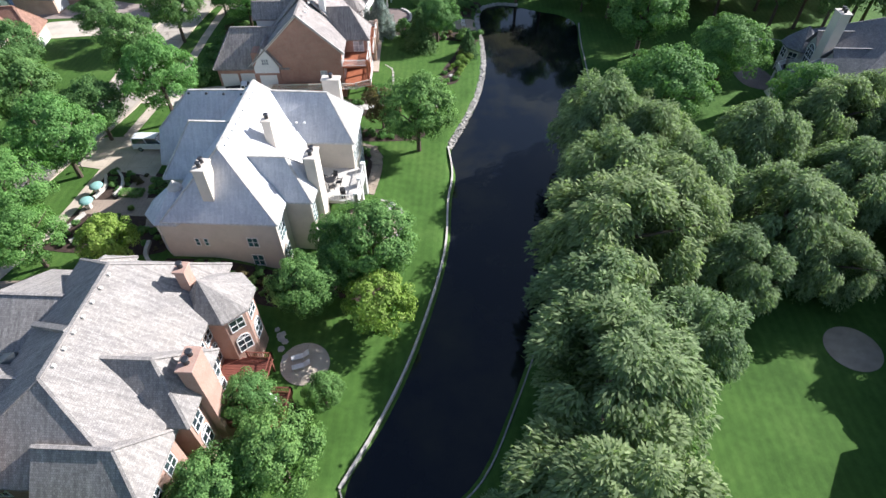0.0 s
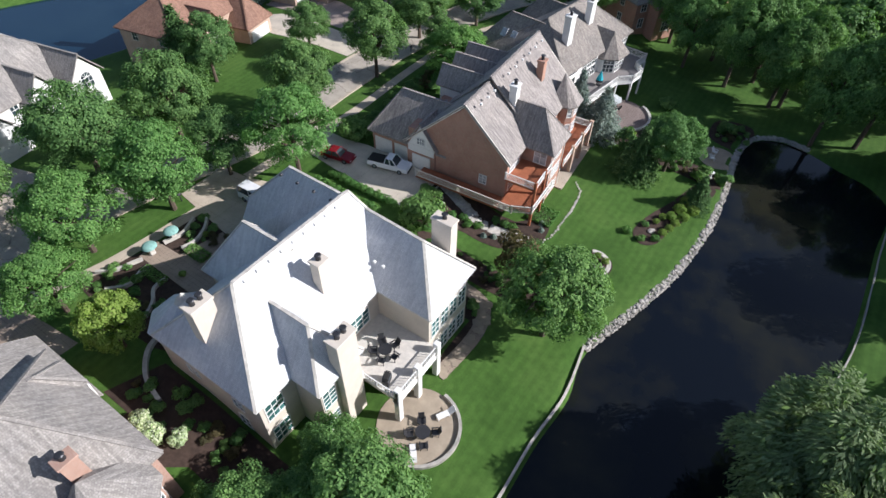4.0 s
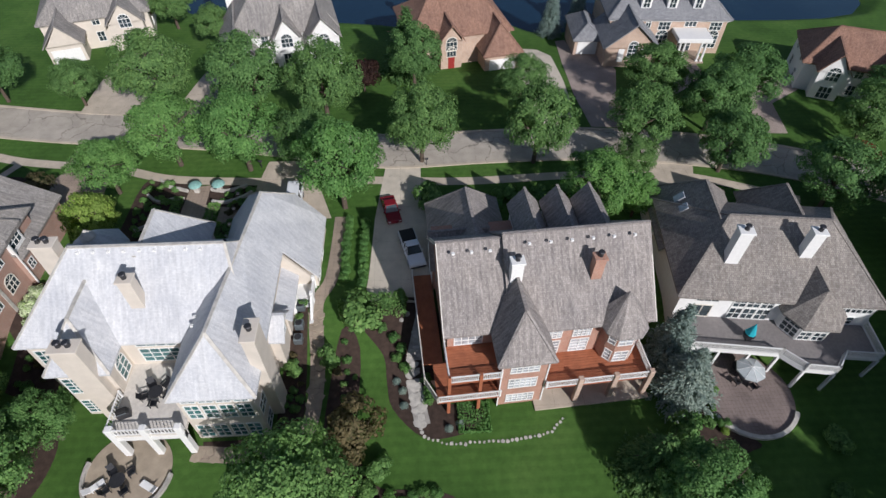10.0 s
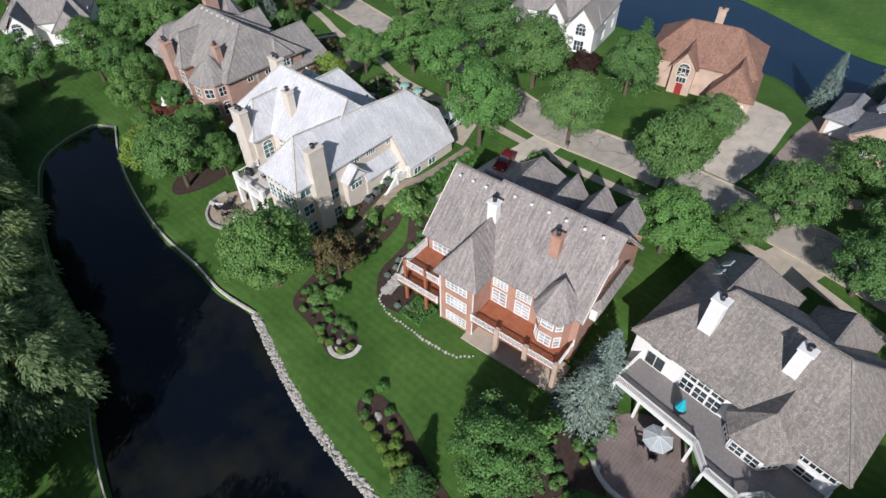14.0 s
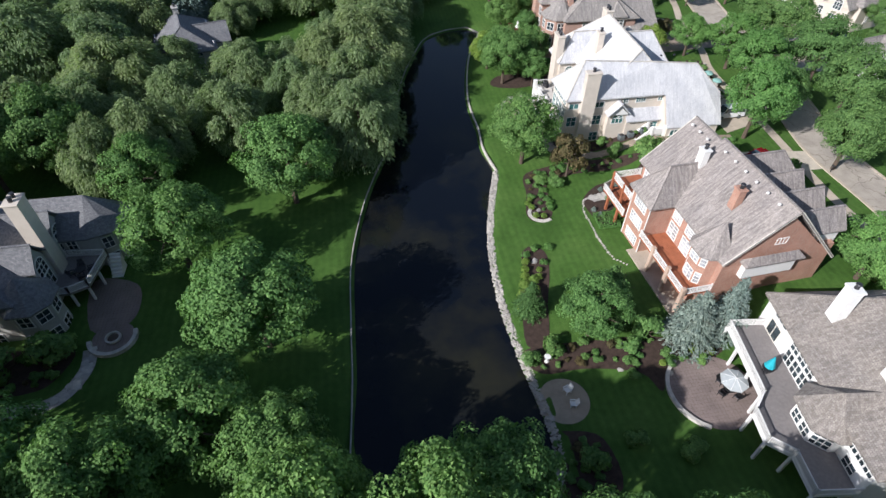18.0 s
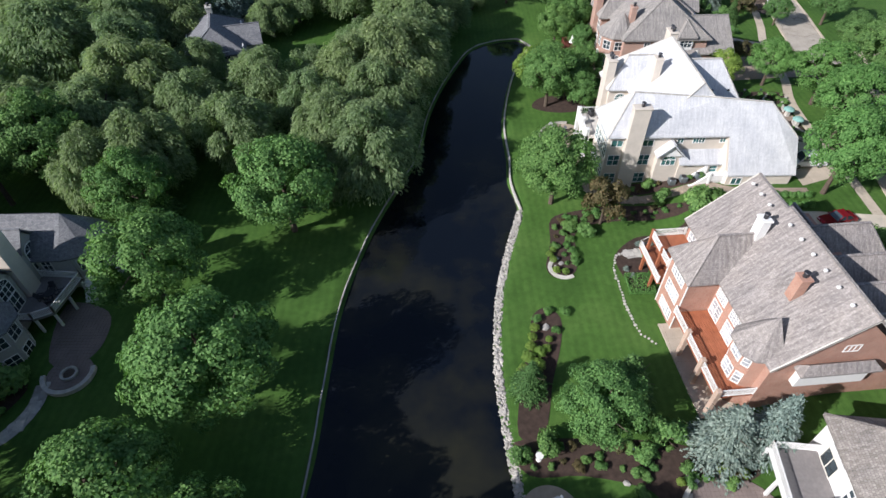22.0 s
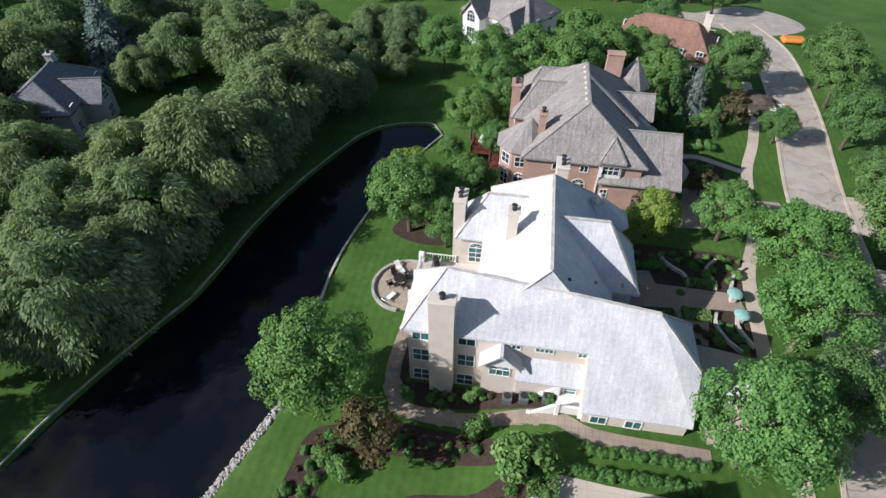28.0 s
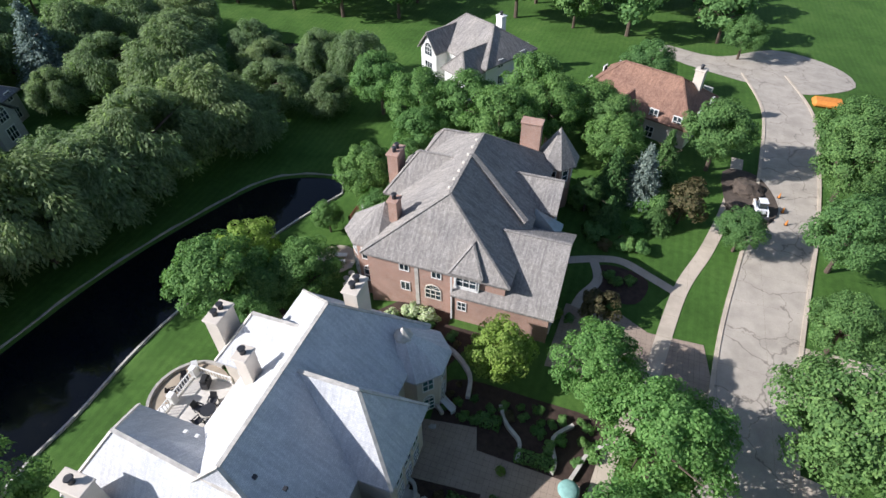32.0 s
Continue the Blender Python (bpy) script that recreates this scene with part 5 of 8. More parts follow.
    for a in range(3):
        d = 135 + a * 45
        window(H, X(-28.4) + 2.42 * math.cos(radians(d)), Y(34.4) + 2.42 * math.sin(radians(d)), 6.4, d, 0.9, 1.5, tr, gl, 2, 2)
        window(H, X(-28.4) + 2.42 * math.cos(radians(d)), Y(34.4) + 2.42 * math.sin(radians(d)), 3.4, d, 0.9, 1.6, tr, gl, 2, 3, True)
    # west wall
    for x in (-25.8, -24.8):
        window(H, X(x), Y(32.0), 5.2, 270, 0.4, 1.0, tr, gl, 1, 2)
    window(H, X(-19.5), Y(32.0), 5.2, 270, 1.1, 1.3, tr, gl, 2, 2)
    window(H, X(-19.5), Y(32.0), 2.2, 270, 1.2, 1.6, tr, gl, 2, 2)
    # pond-side glazing of the wing
    for y in (47.9, 49.4, 50.9, 52.4):
        window(H, X(-10.4), Y(y), 5.2, 0, 1.15, 2.2, tr, gl, 2, 3)
        window(H, X(-10.4), Y(y), 1.5, 0, 1.15, 2.2, tr, gl, 2, 3)
        window(H, X(-10.4), Y(y), 8.0, 0, 1.15, 0.6, tr, gl, 2, 1)
    # east wall
    for x in (-11.6, -15.8):
        for z, h in ((1.4, 1.5), (4.4, 1.6), (7.5, 0.9)):
            window(H, X(x), Y(53.4), z, 90, 1.5, h, tr, gl, 2, 2 if h > 1 else 1)
    for x, ww in ((-20.2, .7), (-22.3, .7), (-23.1, .7), (-26.0, .7)):
        window(H, X(x), Y(53.4), 7.9, 90, ww, 0.7, tr, gl, 2, 1)
    wall_block(H, X(-20.6), X(-17.4), Y(53.3), Y(54.3), 0.8, 6.8, w, "entry_bay")
    hip(H, X(-20.6), X(-17.4), Y(52.0), Y(54.6), 6.6, 8.5, "y", 0, 0, rf, 0.35)
    gable_wall(H, "y", Y(54.3), X(-20.6), X(-17.4), 6.5, 8.0, tr)
    window(H, X(-19.0), Y(54.3), 4.9, 90, 1.8, 0.8, tr, gl, 3, 1, True)
    part("lean_to_roof", roof_bm(X(-27.0), X(-20.4), Y(51.0), Y(55.0), 5.4, 7.2, "x", 0, 0), rf, H)
    wall_block(H, X(-26.6), X(-20.6), Y(53.3), Y(54.5), 0.8, 5.3, w, "lean_to_wall")
    for x in (-26.6, -20.7):
        gable_wall(H, "x", X(x), Y(51.3), Y(54.7), 5.2, 6.9, w, 0.2)
    part("side_landing", box_bm(X(-26.6), X(-24.4), Y(54.5), Y(56.3), 1.4, 3.7, bevel=0.03), tr, H, "cream stone landing at the side door")
    for i in range(7):
        part("step", box_bm(X(-24.4) + i * 0.32, X(-24.08) + i * 0.32, Y(54.9), Y(56.2), 1.0, 3.5 - i * 0.3), tr, H)
    for y in (54.7, 56.4):
        bm = bmesh.new()
        bar(bm, (X(-24.4), Y(y), 4.2), (X(-22.0), Y(y), 2.1), 0.26, 0.9)
        part("stair_parapet", bm, tr, H, "sloped white stone stair parapet")
    for x, y, z in ((-26.5, 56.4, 5.1), (-24.4, 56.4, 5.0), (-22.0, 56.4, 2.9), (-22.0, 54.7, 2.9), (-24.4, 54.7, 5.0)):
        part("newel", box_bm(X(x) - 0.2, X(x) + 0.2, Y(y) - 0.2, Y(y) + 0.2, 1.2, z, bevel=0.04), tr, H, "white stone newel")
    part("stair_parapet", box_bm(X(-26.5), X(-24.4), Y(56.27), Y(56.53), 3.6, 4.6, bevel=0.03), tr, H)
    window(H, X(-25.5), Y(54.5), 3.75, 90, 1.0, 1.5, tr, gl, 1, 3, label="white side door with glass")
    # chimneys
    chimney(H, X(-13.6), Y(53.9), 0.6, 13.7, 2.2, 1.1, w, M["metal"], 1)
    chimney(H, X(-18.7), Y(42.7), 9, 14.8, 1.0, 1.2, w, M["metal"], 1)
    chimney(H, X(-13.2), Y(38.9), 0.6, 13.0, 1.2, 2.2, w, M["metal"], 2)
    chimney(H, X(-23.3), Y(34.0), 8.5, 14.8, 1.2, 2.0, w, M["metal"], 2)
    # terrace over a lower patio, with its white stone balustrade
    part("terrace", box_bm(X(-16.5), X(-9.2), Y(40.4), Y(46.9), 4.5, 4.9), M["terrace"], H)
    railing(H, (X(-9.2), Y(40.4)), (X(-9.2), Y(46.9)), 4.9, tr, "balustrade", 0.95, 0.3)
    railing(H, (X(-13.0), Y(40.4)), (X(-9.2), Y(40.4)), 4.9, tr, "balustrade", 0.95, 0.3)
    for y in (40.7, 43.6, 46.6):
        part("column", box_bm(X(-9.6), X(-9.0), Y(y) - 0.3, Y(y) + 0.3, 0.6, 6.1, bevel=0.05), tr, H, "cream stone terrace column")
    part("terrace_beam", box_bm(X(-9.7), X(-9.1), Y(40.4), Y(46.9), 4.0, 4.5), tr, H)
    eave_vents(H, [(X(-21.9), Y(37.6 + 1.35 * i), 14.85) for i in range(9)] + [(X(-17.2), Y(47.8), 11.0), (X(-16.2), Y(47.8), 11.0)], tr)
    eave_vents(H, [(X(-24 - 2.2 * i), Y(49.8), 13.6) for i in range(4)], M["metal"])
    return H


def brick_mansion():
    H = thing("brick_mansion", (-28.0, 15.0, 0), "pinkish brick house with a steep pale cedar roof", "house", rz=0)
    w, rf, tr, gl = M["brick_pink"], M["cedar_pale"], M["white"], M["glass"]
    X = lambda x: x + 28.0
    Y = lambda y: y - 15.0
    wall_block(H, X(-33.7), X(-19.4), Y(3.6), Y(25.0), 0.4, 9.5, w)
    hip(H, X(-33.7), X(-19.4), Y(3.6), Y(25.0), 9.5, 14.9, "y", 5.9, 5.3, rf, 0.5)
    # garage wing with its gable to the street
    wall_block(H, X(-38.2), X(-28.5), Y(14.6), Y(25.55), 2.4, 7.4, w, "garage_wall")
    hip(H, X(-38.2), X(-29.0), Y(14.6), Y(25.55), 7.9, 11.2, "x", 0, 0, rf, 0.45, ze1=7.2)
    bm = bmesh.new()
    pts = [(14.7, 7.3), (25.5, 7.2), (19.4, 10.85)]
    a, b = [bm.verts.new((X(-38.2), Y(y), z)) for y, z in pts], [bm.verts.new((X(-37.9), Y(y), z)) for y, z in pts]
    bm.faces.new(a), bm.faces.new(b[::-1])
    for k in range(3):
        bm.faces.new((a[(k + 1) % 3], a[k], b[k], b[(k + 1) % 3]))
    bmesh.ops.recalc_face_normals(bm, faces=bm.faces)
    part("gable", bm, w, H)
    garage_door(H, X(-38.25), Y(17.4), 3.1, 180, 3.0, 2.3)
    garage_door(H, X(-38.25), Y(22.2), 3.1, 180, 4.4, 2.3)
    # raised hip rib and the downpipe beside the dormer
    bm = bmesh.new()
    bar(bm, (X(-26.6), Y(13.3), 14.9), (X(-33.6), Y(16.8), 10.4), 0.55, 0.35)
    part("hip_rib", bm, rf, H, "pale shingled rib down the roof")
    part("downpipe", box_bm(X(-28.62), X(-28.48), Y(25.56), Y(25.7), 2.6, 9.3), tr, H)
    # dormer over the garage wall
    wall_block(H, X(-31.2), X(-28.7), Y(22.4), Y(25.3), 6.9, 10.0, tr, "dormer_wall")
    hip(H, X(-31.2), X(-28.7), Y(19.6), Y(25.3), 9.95, 12.1, "y", 0, 2.4, rf, 0.4, name="dormer_roof")
    window(H, X(-29.95), Y(25.3), 8.1, 90, 1.9, 1.35, tr, gl, 3, 2)
    window(H, X(-29.6), Y(25.55), 4.9, 90, 0.8, 1.1, tr, gl, 2, 2)
    # wall towards the neighbour
    window(H, X(-26.4), Y(25.0), 4.9, 90, 1.6, 1.2, M["cream_paint"], gl, 3, 2, True)
    for x, z, hh in ((-26.8, 8.0, 0.8), (-23.4, 8.0, 0.8), (-23.4, 5.2, 1.1)):
        window(H, X(x), Y(25.0), z, 90, 0.9, hh, tr, gl, 2, 1)
    part("quoin", box_bm(X(-24.9), X(-24.5), Y(25.0), Y(25.06), 2.0, 9.2), M["stone"], H)
    # tower at the pond-side corner
    c = (X(-18.9), Y(21.3))
    bm = bmesh.new()
    add_prism(bm, ngon(*c, 2.85, 8, 0.39), 0.4, 9.4)
    part("tower_wall", bm, w, H)
    part("tower_roof", pyramid_bm(ngon(*c, 3.4, 8, 0.39), 9.4, (c[0] - 0.9, c[1] - 0.6, 12.5)), rf, H)
    for d in (-45, 0, 45, 90):
        for z, hh, ar in ((7.1, 1.4, False), (3.9, 1.6, True)):
            window(H, c[0] + 2.64 * math.cos(radians(d)), c[1] + 2.64 * math.sin(radians(d)), z, d, 1.3, hh, tr, gl, 2, 2, ar)
    # pond-side wing and windows
    wall_block(H, X(-19.4), X(-17.6), Y(8.8), Y(15.2), 0.4, 9.3, w)
    hip(H, X(-25.6), X(-17.6), Y(8.8), Y(15.2), 9.3, 13.2, "x", 0, 3.0, rf, 0.5)
    for y in (9.9, 14.4):
        window(H, X(-17.6), Y(y), 6.6, 0, 1.3, 1.7, tr, gl, 2, 2)
        window(H, X(-17.6), Y(y), 3.5, 0, 1.3, 2.0, tr, gl, 2, 2, True)
    for y in (16.4, 18.0):
        window(H, X(-19.4), Y(y), 3.6, 0, 1.2, 2.1, tr, gl, 2, 2, True)
        window(H, X(-19.4), Y(y), 7.0, 0, 1.2, 1.3, tr, gl, 2, 2)
    wall_block(H, X(-22.0), X(-18.7), Y(2.4), Y(8.0), 0.4, 8.9, w)
    hip(H, X(-26.0), X(-18.7), Y(2.4), Y(8.0), 8.9, 12.1, "x", 0, 2.4, rf, 0.5)
    for y in (3.8, 6.4):
        window(H, X(-18.7), Y(y), 6.2, 0, 1.2, 1.6, tr, gl, 2, 2)
        window(H, X(-18.7), Y(y), 3.2, 0, 1.2, 1.8, tr, gl, 2, 2)
    for x in (-30.5, -24.5):
        window(H, X(x), Y(3.6), 6.8, 270, 1.3, 1.5, tr, gl, 2, 2)
        window(H, X(x), Y(3.6), 3.6, 270, 1.3, 1.8, tr, gl, 2, 2)
    # turret towards the street
    c2 = (X(-34.1), Y(3.1))
    bm = bmesh.new()
    add_prism(bm, ngon(*c2, 2.1, 8, 0.39), 2.0, 9.6)
    part("turret_wall", bm, w, H)
    part("turret_roof", pyramid_bm(ngon(*c2, 2.7, 8, 0.39), 9.6, (*c2, 13.7)), rf, H)
    for d in (90, 135, 180):
        window(H, c2[0] + 1.95 * math.cos(radians(d)), c2[1] + 1.95 * math.sin(radians(d)), 7.4, d, 0.7, 1.5, tr, gl, 1, 2)
    # gabled entrance towards the street
    hip(H, X(-35.8), X(-29.0), Y(8.4), Y(13.0), 9.3, 11.9, "x", 0, 0, rf, 0.4)
    wall_block(H, X(-35.8), X(-33.6), Y(8.4), Y(13.0), 2.4, 9.4, w)
    gable_wall(H, "x", X(-35.8), Y(8.4), Y(13.0), 9.2, 11.5, w)
    window(H, X(-35.8), Y(10.7), 5.2, 180, 1.6, 2.6, tr, gl, 3, 3, True)
    part("bay_roof", pyramid_bm([(X(-37.0), Y(13.0)), (X(-33.9), Y(13.0)), (X(-33.9), Y(15.2)), (X(-37.0), Y(15.2))], 8.0, (X(-33.95), Y(14.1), 10.2)), M["copper"], H, "blue-grey metal bay roof")
    wall_block(H, X(-36.6), X(-33.7), Y(13.2), Y(15.0), 2.4, 7.9, w, "bay_wall")
    # chimneys
    chimney(H, X(-21.1), Y(21.2), 9, 13.4, 0.9, 1.2, w, M["metal"], 1)
    chimney(H, X(-30.9), Y(3.9), 8, 14.2, 2.3, 1.2, w, M["brick_pink"], 0)
    chimney(H, X(-17.4), Y(12.3), 0.6, 12.7, 1.2, 2.2, w, M["metal"], 2)
    # deck in two steps
    deck_boards(H, X(-19.3), X(-14.6), Y(15.2), Y(18.9), 3.0, M["deck_dark"], "x")
    deck_boards(H, X(-16.6), X(-11.8), Y(11.6), Y(15.2), 3.0, M["deck_dark"], "x")
    for a, b in (((-14.6, 15.2), (-14.6, 18.9)), ((-11.8, 11.6), (-11.8, 15.2)), ((-14.6, 15.2), (-11.8, 15.2)), ((-16.6, 11.6), (-11.8, 11.6)), ((-17.0, 18.9), (-14.6, 18.9))):
        railing(H, (X(a[0]), Y(a[1])), (X(b[0]), Y(b[1])), 3.0, M["deck_dark"], h=0.95, gap=0.22)
    for x, y in ((-16.8, 15.4), (-14.8, 15.4), (-14.8, 18.7), (-16.8, 18.7), (-12.0, 11.8), (-12.0, 15.0), (-14.6, 11.8)):
        part("deck_post", box_bm(X(x) - 0.1, X(x) + 0.1, Y(y) - 0.1, Y(y) + 0.1, 0.4, 2.8), M["deck_dark"], H)
    eave_vents(H, [(X(-26.15), Y(10.2 + 1.5 * k), 14.6) for k in range(7)], M["cream_paint"])
    return H


def white_house():
    H = thing("white_house", (-25.1, 104.2, 0), "white house with a grey cedar roof and a railed deck", "house", rz=-7)
    w, rf, tr, gl = M["white"], M["cedar_white"], M["white"], M["glass"]
    wall_block(H, -6.2, 6.2, -9.0, 10.6, 0.4, 8.0, w)
    hip(H, -7.4, 6.2, -9.0, 10.6, 8.0, 12.8, "y", 5.3, 5.1, rf, 0.5)
    wall_block(H, -10.5, -5.0, -9.2, -0.8, 2.4, 7.0, w, "garage_wall")
    hip(H, -10.5, -1.0, -9.3, -0.5, 7.0, 12.2, "x", 4.3, 0, rf, 0.5)
    wall_block(H, -10.5, -5.0, 1.8, 7.0, 2.4, 7.0, w)
    hip(H, -10.5, -1.0, 1.7, 7.1, 7.0, 11.5, "x", 3.4, 0, rf, 0.5)
    # skylights: the pale pane colour stands in for the sky they reflect
    for x in (-4.4, -6.2):
        sk = part("skylight", box_bm(-0.5, 0.5, -0.65, 0.65, -0.1, 0.2, bevel=0.03), M["glass_pale"], H, "glazed skylight")
        sk.location, sk.rotation_euler = (x, -7.25, 7.0 + 2.55 * 1.106), (radians(47.9), 0, 0)
    # lake-side tower bay under a ridge of its own
    tb = [(6.1, 1.6), (6.9, 1.6), (8.5, 2.8), (8.5, 5.6), (6.9, 6.8), (6.1, 6.8)]
    bm = bmesh.new()
    add_prism(bm, tb, 0.4, 7.0)
    part("tower_wall", bm, w, H)
    part("tower_roof", pyramid_bm([(6.6, 1.0), (7.2, 1.05), (9.1, 2.45), (9.1, 5.95), (7.2, 7.35), (6.6, 7.4)], 7.0, (6.62, 4.2, 10.2)), rf, H)
    part("tower_ridge_roof", roof_bm(1.5, 6.66, 1.0, 7.4, 7.0, 10.2, "x", 0, 0), rf, H)
    for z, hh in ((1.3, 1.6), (4.6, 1.2), (5.95, 0.75)):
        window(H, 8.5, 3.5, z, 0, 1.1, hh, tr, gl, 2, 2)
        window(H, 8.5, 4.9, z, 0, 1.1, hh, tr, gl, 2, 2)
        window(H, 7.7, 2.2, z, -53, 1.6, hh, tr, gl, 3, 2)
        window(H, 7.7, 6.2, z, 53, 1.6, hh, tr, gl, 3, 2)
    for y in (-2.9, -1.5, -0.1):
        for z, hh in ((4.5, 1.6), (6.4, 1.2), (1.2, 1.8)):
            window(H, 6.2, y, z, 0, 1.2, hh, tr, gl, 2, 2)
    window(H, 6.2, -6.2, 7.0, 0, 2.2, 0.8, tr, gl, 3, 1)
    window(H, 6.2, -6.4, 4.5, 0, 1.9, 1.8, M["cream_paint"], gl, 2, 1, label="glazed patio door")
    window(H, 6.2, -6.4, 1.2, 0, 1.8, 1.8, tr, gl, 2, 2)
    for y in (7.6, 8.7, 9.8):
        window(H, 6.2, y, 6.5, 0, 0.95, 1.2, tr, gl, 2, 2)
    window(H, 6.2, 8.4, 4.6, 0, 1.5, 1.1, tr, gl, 2, 2)
    for x in (-3.0, 0.5, 3.6):
        window(H, x, 10.6, 5.0, 90, 1.2, 1.8, tr, gl, 2, 2)
    chimney(H, 3.1, -4.3, 7, 14.2, 1.1, 1.3, w, M["metal"], 1)
    chimney(H, 2.3, 3.1, 7, 13.8, 1.0, 1.2, w, M["metal"], 1)
    # deck
    dg = M["deck_grey"]
    outline = [(6.2, -7.9), (10.2, -7.9), (10.4, 0.8), (12.0, 2.7), (12.1, 5.6), (10.2, 7.0), (10.2, 10.6), (6.2, 10.6)]
    bm = bmesh.new()
    add_prism(bm, outline, 4.1, 4.4)
    part("deck", bm, dg, H, "grey boarded deck")
    for a, b in zip(outline[1:-1], outline[2:-0 or None]):
        railing(H, a, b, 4.4, tr)
        bm = bmesh.new()
        bar(bm, (*a, 4.2), (*b, 4.2), 0.12, 0.42)
        part("deck_fascia", bm, tr, H)
    railing(H, outline[0], outline[1], 4.4, tr)
    for p in outline[1:-1] + [(10.25, -5.0), (10.3, -2.0)]:
        part("deck_post", box_bm(p[0] - 0.13, p[0] + 0.13, p[1] - 0.13, p[1] + 0.13, 0.4, 4.1), tr, H)
    return H


RED, SLATE, MANSION, WHITE = red_house(), slate_house(), brick_mansion(), white_house()


def suburban(name, x, y, rz, label, wall, roof, w, d, eave, ridge, base, wings=(), trim="white", chim=(), gl="glass", door=None):
    """A house across the way: a hipped main block with gabled wings, windows on every side. Local x looks to the street."""
    H = thing(name, (x, y, 0), label, "house", rz=rz)
    W, R, T, G = M[wall], M[roof], M[trim], M[gl]
    wall_block(H, -d / 2, d / 2, -w / 2, w / 2, base - 1, eave, W)
    hip(H, -d / 2, d / 2, -w / 2, w / 2, eave, ridge, "y", d * 0.42, d * 0.42, R, 0.5)
    for x0, x1, y0, y1, e, r, g in wings:
        wall_block(H, x0, x1, y0, y1, base - 1, e, W)
        hip(H, min(x0, -0.0), x1, y0, y1, e, r, "x", 0, 0 if g else (y1 - y0) * 0.42, R, 0.45)
        if g:
            gable_wall(H, "x", x1 - 0.3, y0, y1, e - 0.2, r - 0.35, W)
        m = (y0 + y1) / 2
        if e - base > 4:
            window(H, x1, m, base + 3.6, 0, 1.8, 1.4, T, G, 3, 2, True)
            if door and door[0] == y0:
                bm = bmesh.new()
                add_box(bm, x1 - 0.02, x1 + 0.06, m - 0.55, m + 0.55, base + 0.2, base + 2.4)
                for q in (0.4, 1.4):
                    for v in (-0.26, 0.26):
                        add_box(bm, x1 + 0.06, x1 + 0.09, m + v - 0.18, m + v + 0.18, base + q, base + q + 0.8)
                part("front_door", bm, M[door[1]], H, "panelled front door")
                window(H, x1, m, base + 2.5, 0, 1.5, 0.9, T, G, 3, 1, True)
                part("door_step", box_bm(x1, x1 + 1.2, m - 1.0, m + 1.0, base - 0.8, base + 0.15, bevel=0.02), M["court"], H)
            else:
                window(H, x1, m, base + 0.6, 0, 1.8, 1.9, T, G, 3, 2)
        else:
            garage_door(H, x1 + 0.02, m, base, 0, min(4.6, y1 - y0 - 1), 2.3)
    n = int(w / 3.2)
    for i in range(n):
        yy = -w / 2 + (i + 0.5) * w / n
        if any(y0 - 0.6 < yy < y1 + 0.6 and x1 > d / 2 for x0, x1, y0, y1, *_ in wings):
            pass
        else:
            window(H, d / 2, yy, base + 0.8, 0, 1.1, 1.6, T, G, 2, 2)
            window(H, d / 2, yy, base + 3.7, 0, 1.1, 1.4, T, G, 2, 2)
        window(H, -d / 2, yy, base + 0.8, 180, 1.3, 1.7, T, G, 2, 2)
        window(H, -d / 2, yy, base + 3.7, 180, 1.2, 1.4, T, G, 2, 2)
    for s, f in ((-1, 270), (1, 90)):
        for xx in (-d / 4, d / 5):
            window(H, xx, s * w / 2, base + 0.8, f, 1.0, 1.5, T, G, 2, 2)
            window(H, xx, s * w / 2, base + 3.7, f, 1.0, 1.3, T, G, 2, 2)
    for cx, cy in chim:
        chimney(H, cx, cy, eave - 2, ridge + 0.8, 1.0, 1.3, W, M["metal"], 1)
    return H


suburban("white_villa", -83, 46, 12, "white house with a grey shingled hip roof", "white", "cedar_pale", 17, 13, 8.0, 13.2, 2.6,
         ((2, 9.5, 3.5, 8.5, 7.8, 11.2, True), (2, 8.2, -2, 2.2, 7.6, 11, True), (-3, 9.5, -10.5, -5, 5.8, 9.5, True)), chim=((-5, -8.3), (-6, 4)))
suburban("tan_villa", -80.6, 75.2, 12, "tan house with a terracotta shingled roof", "brick_tan", "terra", 17, 12, 8.0, 12.6, 2.6,
         ((2, 7.4, -3.9, -0.3, 7.8, 10.6, True), (0, 9.8, 3.0, 9.2, 5.8, 10.0, False)), trim="cream_paint", chim=((-4, 0),), door=(-3.9, "red_door"))


